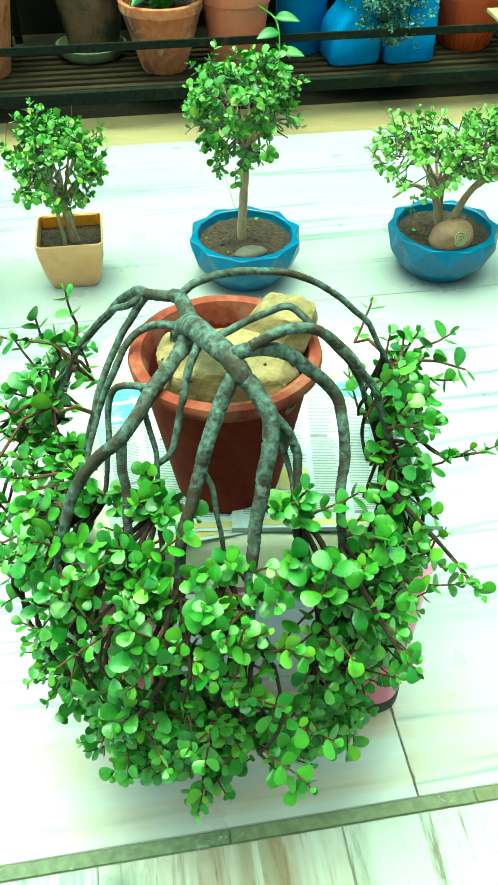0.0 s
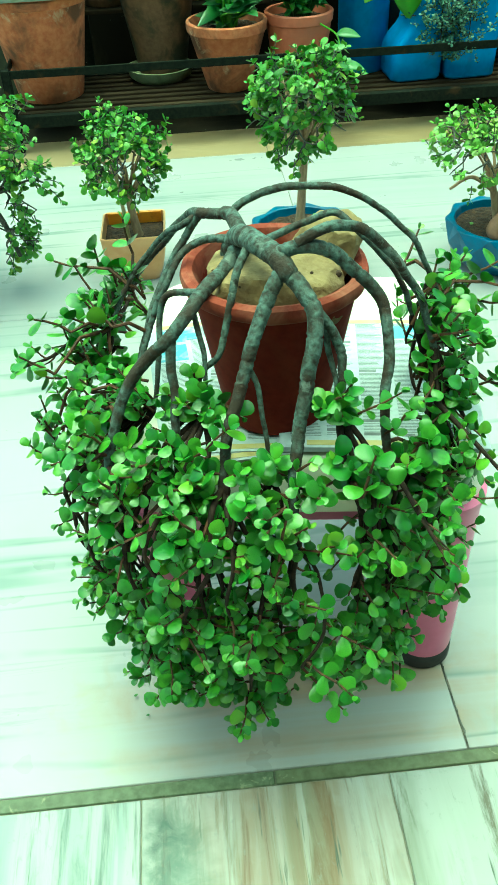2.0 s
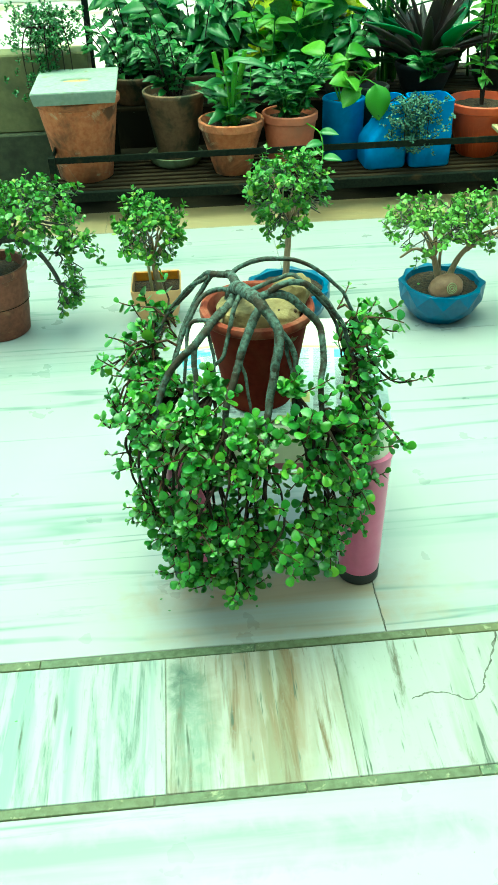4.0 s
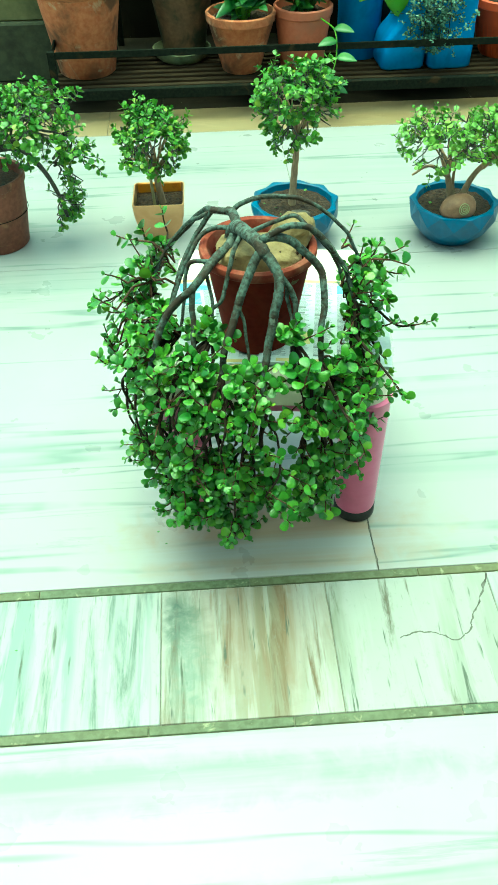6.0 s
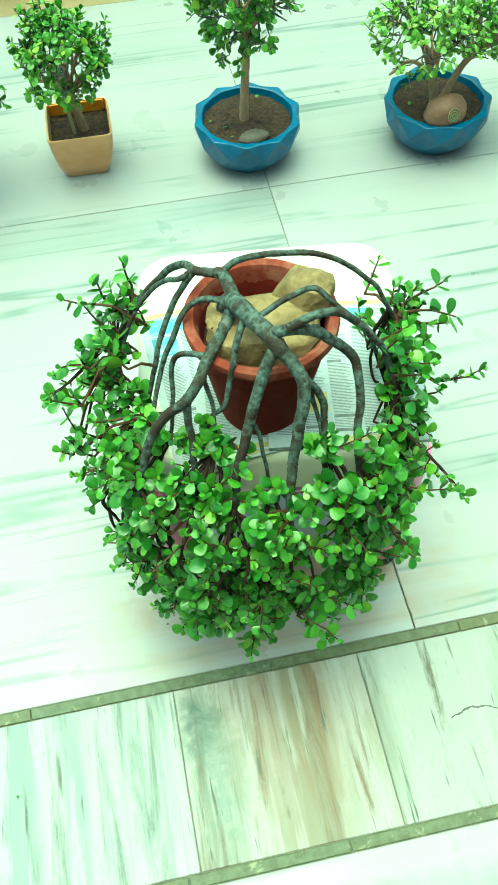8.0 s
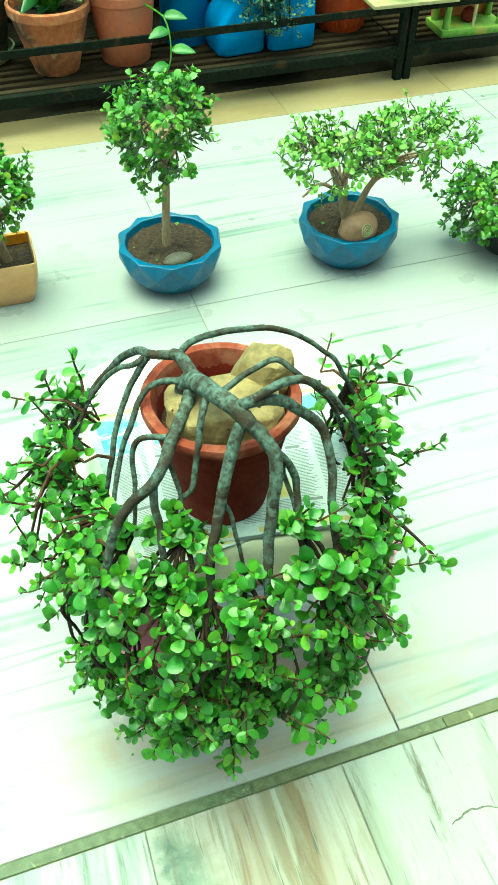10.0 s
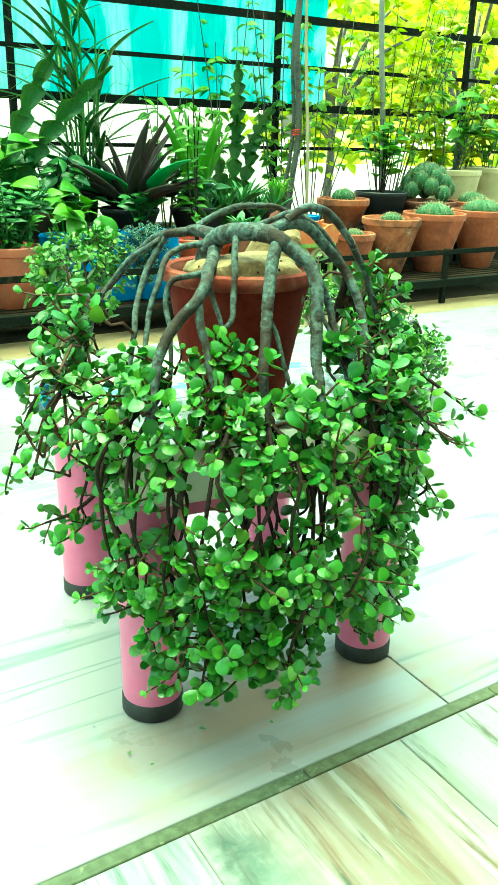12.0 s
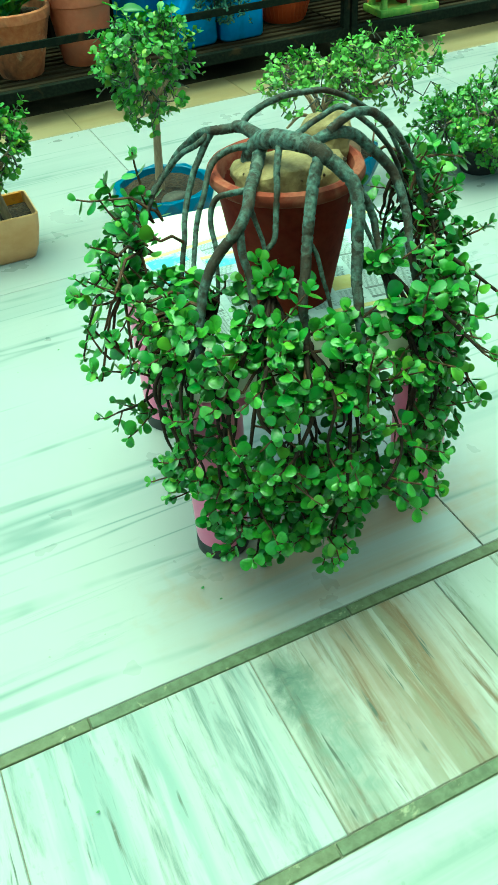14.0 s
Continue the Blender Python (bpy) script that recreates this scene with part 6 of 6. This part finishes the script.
part("stem", bm, M_FRESH, q)
single_leaves(q, [turned(p, ((-1) ** k, -0.5, 0.1), (0, -0.5, 0.8), 0.075) for k, p in enumerate(vine[5::3])], blade_leaf(0.5, 6, 0.2, 0.2), M_DEEP)
single_leaves(q, [turned(vine[-1], (s, -0.3, 0.3 - 0.5 * abs(s)), (0, -0.6, 0.8), 0.085) for s in (-1, 0.9)], blade_leaf(0.45, 6, 0.2, 0.2), M_DEEP)
q = plant_at((0.565, 2.20), 0.33, "young fig with large heart-shaped fresh leaves", "sapling")
leafy(q, 106, 5, 0.20, 0.12, 0.10, M_FRESH, M_FRESH, 4, 0.75, 0.5, 0.4)
single_leaves(q, [turned((0.085, -0.15, 0.10), (0.1, -0.35, -1), (0.0, -1, 0.4), 0.13), turned((0.02, -0.12, 0.09), (-0.5, -0.4, -0.5), (0, -0.6, 0.8), 0.10)], blade_leaf(0.75, 7, 0.15, 0.1), M_FRESH)
bm = bmesh.new()
tube(bm, spline(((0.02, 0, 0.0), (0.05, -0.08, 0.10), (0.085, -0.15, 0.10)), 5), 0.003, 0.002, 6)
part("stem", bm, M_FRESH, q)
herb = plant_at((0.80, 2.005), 0.295, "small bushy blue-grey herb spilling between the cans", "herb")
hs = Shrub(115, 0.0115, lambda p: Vector((0, -1, 0.3)))
for k in range(300):
    p = Vector((hs.rng.gauss(0.0, 0.045), hs.rng.gauss(0.0, 0.03), hs.rng.uniform(-0.11, 0.09)))
    p.x *= 1.25 - abs(p.z) * 4
    hs.sprig(p, Vector((hs.rng.gauss(0, 1), -0.6, hs.rng.uniform(0, 1))), 0.03, 3)
hs.finish(herb, M_GREYLEAF, M_TWIG, 120, 7, False)
for x0 in (-0.04, 0.02, 0.05):
    limb_of(herb, M_TWIG, 0.003, 0.0015, (x0 - 0.05, 0.07, 0.06), (x0 - 0.01, 0.02, 0.09), (x0, -0.01, 0.03), (x0, -0.02, -0.08), name="stem", seg=6)
q = plant_at((1.125, 2.19), 0.30, "slender climber with fresh green leaves", "climber")
leafy(q, 107, 3, 0.66, 0.07, 0.060, M_FRESH, M_TWIG, 19, 0.42, 0.45, 0.18)

# rear plants
for n, (x, y, h, s) in enumerate(((-0.26, 2.68, 0.42, 0.085), (0.12, 2.68, 0.36, 0.09), (0.47, 2.68, 0.20, 0.07), (1.08, 2.70, 0.14, 0.07))):
    round_pot((x, y), Z2, 0.10, 0.08, 0.10, M_BLACK, "black nursery pot at the back of the stand", 0.015, 0.004)
    q = plant_at((x, y), Z2 + 0.075, "dense dark leafy shrub at the back of the stand", "shrub")
    leafy(q, 170 + n, 16, h, 0.2, s, M_DEEP, M_TWIG, 14, 0.5, 0.25, 0.05, joined=True)
PR = ((0.95, 2.47), (0.62, 2.46), (0.30, 2.46), (-0.02, 2.5), (-0.28, 2.49), (1.28, 2.48), (1.60, 2.48))
for n, (x, y) in enumerate(PR):
    round_pot((x, y), Z2, 0.125, 0.09, 0.11 if n != 6 else 0.10, (M_BLACK, M_TERRA_DARK, M_BLACK, M_TERRA_DARK, M_TERRA_DARK, M_BLACK, M_BLACK)[n], "pot half hidden in the rear row", 0.02, 0.005)
q = plant_at(PR[0], Z2 + 0.08, "dark purple sword-leaved plant", "dracaena")
straps(q, 121, 36, 0.40, 0.15, M_PURPLE, (0.2, 1.9), 0.15)
straps(q, 122, 9, 0.44, 0.17, M_SWORD, (0.3, 1.8), 0.25, (0.06, 0.02, 0.0))
leafy(q, 153, 8, 0.10, 0.16, 0.07, M_DEEP, M_DEEP, 5, 0.55, 0.3, 0.1, (0.0, -0.13, 0.0))
q = plant_at((0.84, 2.62), Z2 + 0.01, "tall clump of dark arching reed grass", "grass")
reed(q, 123, 11, 0.95, 0.17, 0.34)
grass(q, 124, 16, 0.75, M_DEEP, fall=0.55, wide=0.009)
q = plant_at(PR[1], Z2 + 0.08, "dense dark foliage plant", "shrub")
leafy(q, 125, 12, 0.26, 0.16, 0.09, M_DEEP, M_TWIG, 8, 0.5, joined=True)
straps(q, 126, 9, 0.25, 0.2, M_DEEP, (0.8, 1.8), 0.5)
q = plant_at(PR[2], Z2 + 0.08, "tall plant with broad notched leaves", "shrub")
leafy(q, 127, 8, 0.36, 0.18, 0.10, M_FRESH, M_DEEP, 8, 0.5, 0.35, 0.2, lean=(0.06, 0))
lobed(q, 161, ((0.10, 0.0, 0.02, 0.28, 0.05, 0.62), (0.16, 0.02, 0.05, 0.42, -0.02, 0.52), (0.04, 0.04, 0.02, 0.02, 0.1, 0.52), (0.10, -0.04, 0.02, -0.16, 0.0, 0.44)))
q = plant_at(PR[3], Z2 + 0.08, "dark bushy foliage plant", "shrub")
leafy(q, 128, 16, 0.36, 0.2, 0.10, M_DEEP, M_TWIG, 9, 0.5, joined=True)
q = plant_at((-0.60, 2.46), 0.52, "dark fine-leaved bush hanging over the parapet", "shrub")
fine = Shrub(171, 0.014, lambda p: Vector((0, -1, 0.2)))
for k in range(420):
    p = Vector((fine.rng.gauss(0, 0.075), fine.rng.gauss(-0.04, 0.05), fine.rng.uniform(0.02, 0.16)))
    if k % 3 == 0:
        p = Vector((fine.rng.gauss(-0.02, 0.05), -0.11 + fine.rng.gauss(0, 0.012), fine.rng.uniform(-0.2, 0.06)))
    fine.sprig(p, Vector((fine.rng.gauss(0, 1), -0.5, fine.rng.gauss(0.2, 0.7))), 0.03, 3)
fine.finish(q, M_DEEP, M_TWIG, 60, 6, False)
for k in range(7):
    limb_of(q, M_TWIG, 0.004, 0.0015, (0, 0, -0.001), (0.02 * (k - 3), -0.07, 0.10), (0.03 * (k - 3), -0.12, 0.03), (0.03 * (k - 3), -0.12, -0.12), name="stem", seg=6)
q = plant_at(PR[4], Z2 + 0.08, "dark fine-leaved bushy plant", "shrub")
leafy(q, 129, 26, 0.24, 0.24, 0.05, M_DEEP, M_TWIG, 12, 0.5, joined=True)
q = plant_at(PR[5], Z2 + 0.08, "green sword-leaved plant with pale stripes", "snake_plant")
straps(q, 130, 12, 0.42, 0.13, M_FRESH, (0.1, 0.5), 0.06)
leafy(q, 131, 9, 0.2, 0.16, 0.08, M_DEEP, M_DEEP, 7, 0.5, joined=True)
q = plant_at((1.45, 2.42), 0.30, "spreading clump of pale green aloe rosettes", "aloe")
for k in range(10):
    straps(q, 140 + k, 24, 0.13, 0.17, M_ALOE, (0.3, 1.7), 0.05, (0.085 * (k % 5) - 0.17, 0.10 * (k // 5) - 0.03, 0.05 + 0.035 * (k % 3)))
round_pot((1.87, 2.44), Z2, 0.042, 0.038, 0.06, M_CAN, "small blue plastic pot beside the toy house", 0.01, 0.002)
q = plant_at((1.66, 2.42), 0.30, "bright green clump of short grass", "grass")
grass(q, 147, 150, 0.24, M_FRESH, fall=0.25)
q = plant_at((1.55, 2.70), 0.30, "tall leafy climber on canes", "climber")
leafy(q, 148, 6, 0.95, 0.18, 0.055, M_FRESH, M_BARK, 30, 0.6, 0.3, 0.05, joined=True)
q = plant_at((1.22, 2.66), 0.30, "light climber with small fresh leaves", "shrub")
leafy(q, 149, 5, 0.75, 0.12, 0.06, M_FRESH, M_DEEP, 15, 0.55, 0.3, 0.3, joined=True)
q = plant_at((1.53, 2.62), 0.30, "upright dark green plant with thick notched lobes", "cactus")
lobed(q, 162, ((0.0, 0.0, 0.0, 0.02, 0.0, 0.50), (0.04, 0.02, 0.02, 0.12, 0.0, 0.42), (-0.03, 0.0, 0.0, -0.08, 0.0, 0.40), (0.02, 0.0, 0.36, 0.0, 0.0, 0.36), (0.08, 0.0, 0.3, 0.15, 0.0, 0.26)))
for x, y, top, r, mt, lean, words in ((1.745, 2.265, 1.35, 0.0078, M_BAMBOO, -0.085, "straight yellow bamboo cane"), (2.50, 2.62, 1.5, 0.015, M_PLASTER, -0.16, "pale peeling pole among the leaves"), (1.86, 2.60, 1.5, 0.015, M_BARK, 0.02, "rough grey-brown trunk of a climber"), (1.83, 2.64, 1.45, 0.010, M_BARK, 0.07, "thin dark trunk twisted beside the cane")):
    t = thing("garden_cane", (x, y, 0.0), 0, words, "cane")
    sway = 0.018 if mt is M_BARK else 0.004
    limb_of(t, mt, r, r * 0.9, (0, 0, 0.0), (lean * 0.25 - sway, 0, top * 0.25), (lean * 0.5 + sway, 0, top * 0.5), (lean * 0.75 - sway, 0, top * 0.75), (lean, 0, top), name="rod", seg=9, knots=0.05)
    if mt is M_BARK and r > 0.012:
        bm = bmesh.new()
        tube(bm, [Vector((0.014 + 0.017 * math.cos(k * 0.9), 0.017 * math.sin(k * 0.9), 0.715 + 0.0015 * k)) for k in range(22)], 0.0028, 0.0028, 5)
        part("tie", bm, M_REDTIE, t, "red string tie")
q = plant_at((1.90, 2.74), 0.30, "tall leafy creeper climbing the railing post", "creeper")
leafy(q, 156, 8, 1.05, 0.2, 0.045, M_FRESH, M_BARK, 36, 0.6, 0.25, 0.15, joined=True)
q = plant_at((2.02, 2.66), 0.30, "light airy creeper with small leaves", "creeper")
leafy(q, 150, 10, 1.0, 0.36, 0.045, M_LIME, M_BARK, 40, 0.62, 0.2, 0.42, joined=True)
q = plant_at((2.55, 2.72), 0.30, "sunlit yellow-green creeper with small leaves", "creeper")
leafy(q, 151, 10, 1.1, 0.42, 0.05, M_YELLOWLEAF, M_BARK, 38, 0.6, 0.2, 0.42, joined=True)
leafy(q, 154, 7, 1.1, 0.42, 0.05, M_LIME, M_BARK, 36, 0.6, 0.2, 0.4, joined=True)
q = plant_at((3.05, 2.78), 0.30, "sunlit yellow-green shrub with twiggy stems", "creeper")
leafy(q, 152, 12, 1.1, 0.42, 0.07, M_YELLOWLEAF, M_BARK, 34, 0.6, 0.2, 0.3, joined=True)
leafy(q, 155, 9, 1.0, 0.42, 0.055, M_LIME, M_BARK, 34, 0.6, 0.2, 0.25, joined=True)

# ---- railing, sheet, walls and yard ----
rail = thing("railing", (0, 2.90, 0), 0, "dark green iron railing round the terrace", "railing", kind="structure")
for z, h in ((0.655, 0.017), (0.85, 0.036), (1.04, 0.018), (1.256, 0.034), (1.46, 0.025)):
    bm = bmesh.new()
    bar(bm, (-0.5, 0, z), (4.2, 0, z), 0.03, h)
    part("bar", bm, M_IRON, rail, smooth=False)
for x in (-0.48, 0.615, 1.95, 3.245, 4.18):
    bm = bmesh.new()
    bar(bm, (x, 0, 0), (x, 0, 1.47), 0.027, 0.027)
    part("post", bm, M_IRON, rail, smooth=False)
sheet = thing("shade_sheet", (0, 2.96, 0), 0, "turquoise plastic sheet tied along the railing", "sheet")
bm = bmesh.new()
cols, rows = 60, 12
grid = [[bm.verts.new((-1.2 + 3.48 * i / cols, 0.012 * math.sin(i * 0.9) + 0.02 * noise.noise((i * 0.2, j * 0.4, 0)), 0.862 + 0.86 * j / rows)) for j in range(rows + 1)] for i in range(cols + 1)]
for i in range(cols):
    for j in range(rows):
        bm.faces.new((grid[i][j], grid[i + 1][j], grid[i + 1][j + 1], grid[i][j + 1]))
bmesh.ops.solidify(bm, geom=list(bm.faces), thickness=0.002)
part("sheet", bm, M_NET, sheet)

wl = thing("wall_west", (0, 0, 0), 0, "low limewashed yellowish parapet wall", "wall", kind="structure")
bm = bmesh.new()
box(bm, -4.0, 2.40, 0.22, -0.45, 2.54, 0.52, 0.006, 1)
part("wall", bm, M_WALL, wl, smooth=False)
bm = bmesh.new()
box(bm, -4.0, 2.37, 0.0, -0.45, 2.55, 0.22, 0.006, 1)
part("plinth", bm, M_PLINTH, wl, smooth=False)
# unseen wall, added to close the south side; its grey limits bounce light
wb = thing("wall_south", (0, 0, 0), 0, "unseen plain grey plastered wall added behind the viewer", "wall", kind="structure")
bm = bmesh.new()
box(bm, -4.0, -3.4, -0.05, 5.5, -3.2, 3.0)
part("wall", bm, M_PLASTER, wb, smooth=False)
# unseen slab, added to hold back sky light on south-facing sides
roof = thing("ceiling", (0, 0, 3.0), 0, "unseen plain plastered ceiling added to block sky light from the south", "ceiling", kind="structure")
bm = bmesh.new()
box(bm, -4.0, -3.4, 0.0, 5.5, -1.7, 0.15)
part("slab", bm, M_PLASTER, roof, smooth=False)
ground = thing("ground", (0, 0, -0.06), 0, "pale dusty yard reaching to the distance", "ground", kind="structure")
bm = bmesh.new()
box(bm, -300, -300, -0.3, 300, 300, 0.0)
part("sheet", bm, M_YARD, ground, smooth=False)
kerb = thing("wall_north", (0, 0, 0), 0, "low dark parapet under the railing", "wall", kind="structure")
bm = bmesh.new()
box(bm, -0.70, 2.86, -0.05, 4.4, 2.95, 0.30, 0.006, 1)
# same near-black stone, so the shade behind the pots is painted in
part("wall", bm, M_SHADED_STONE, kerb, smooth=False)


def yard_tree(x, y, seed, height, spread, material, label):
    t = thing("garden_tree", (x, y, -0.06), 0, label, "tree", "garden trees")
    rng = random.Random(seed)
    limb_of(t, M_BARK, 0.045, 0.03, (0, 0, -0.02), (0.05, 0, height * 0.3), (-0.03, 0.02, height * 0.6), name="trunk", seg=10)
    poses, c = [], Vector((0, 0, height * 0.62))
    for k in range(9):
        a = 2 * math.pi * k / 9
        tip = c + Vector((math.cos(a) * spread * 0.7, math.sin(a) * spread * 0.7, rng.uniform(-0.3, 0.6) * spread))
        limb_of(t, M_BARK, 0.03, 0.01, (0, 0, height * 0.35), c.lerp(tip, 0.5) + Vector((0, 0, -0.1)), tip, name="limb", seg=6)
    for _ in range(600):
        d = Vector((rng.gauss(0, 1), rng.gauss(0, 1), rng.gauss(0, 1))).normalized()
        if noise.noise(d * 2.4 + Vector((seed, 0, 0))) > 0.25:
            continue
        r = spread * (0.45 + 0.55 * rng.random()) * (1 + 0.3 * noise.noise(d * 3))
        p = c + Vector((d.x * r, d.y * r, d.z * r * 0.95))
        poses.append(turned(p, Vector((rng.gauss(0, 1), rng.gauss(0, 1), -0.3)), Vector((rng.gauss(0, 0.5), -0.4, 1)), rng.uniform(0.11, 0.2)))
    leaves(t, poses, blade_leaf(0.5, 4, 0.2, 0.25), material, 0)


for x, y, s, h, w in ((4.3, 5.6, 2, 2.2, 1.0), (6.4, 6.0, 8, 2.6, 1.2), (0.62, 3.75, 6, 0.72, 0.3)):
    yard_tree(x, y, s, h, w, M_YELLOWLEAF, "sunlit yellow-green tree beyond the railing")
far_wall = thing("wall_far", (0, 8.0, -0.06), 0, "pale pinkish wall of the house across the yard", "wall", kind="structure")
bm = bmesh.new()
box(bm, -5.0, 0.0, 0.0, 5.4, 0.2, 3.2, 0.01, 1)
part("wall", bm, M_FARWALL, far_wall, smooth=False)
# added backdrop that glows, standing in for foliage in sunlight
hedge = thing("backdrop", (0, 0, -0.06), 0, "distant yellow-green foliage screen, glowing in place of sunlight", "backdrop", kind="structure")
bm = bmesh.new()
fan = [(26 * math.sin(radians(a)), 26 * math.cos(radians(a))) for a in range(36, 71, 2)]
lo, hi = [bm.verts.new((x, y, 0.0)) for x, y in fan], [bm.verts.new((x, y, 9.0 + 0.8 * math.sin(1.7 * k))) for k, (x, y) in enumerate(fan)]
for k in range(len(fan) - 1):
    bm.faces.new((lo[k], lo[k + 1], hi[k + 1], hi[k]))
part("foliage_screen", bm, M_GLOW_HEDGE, hedge)  # distant_trees
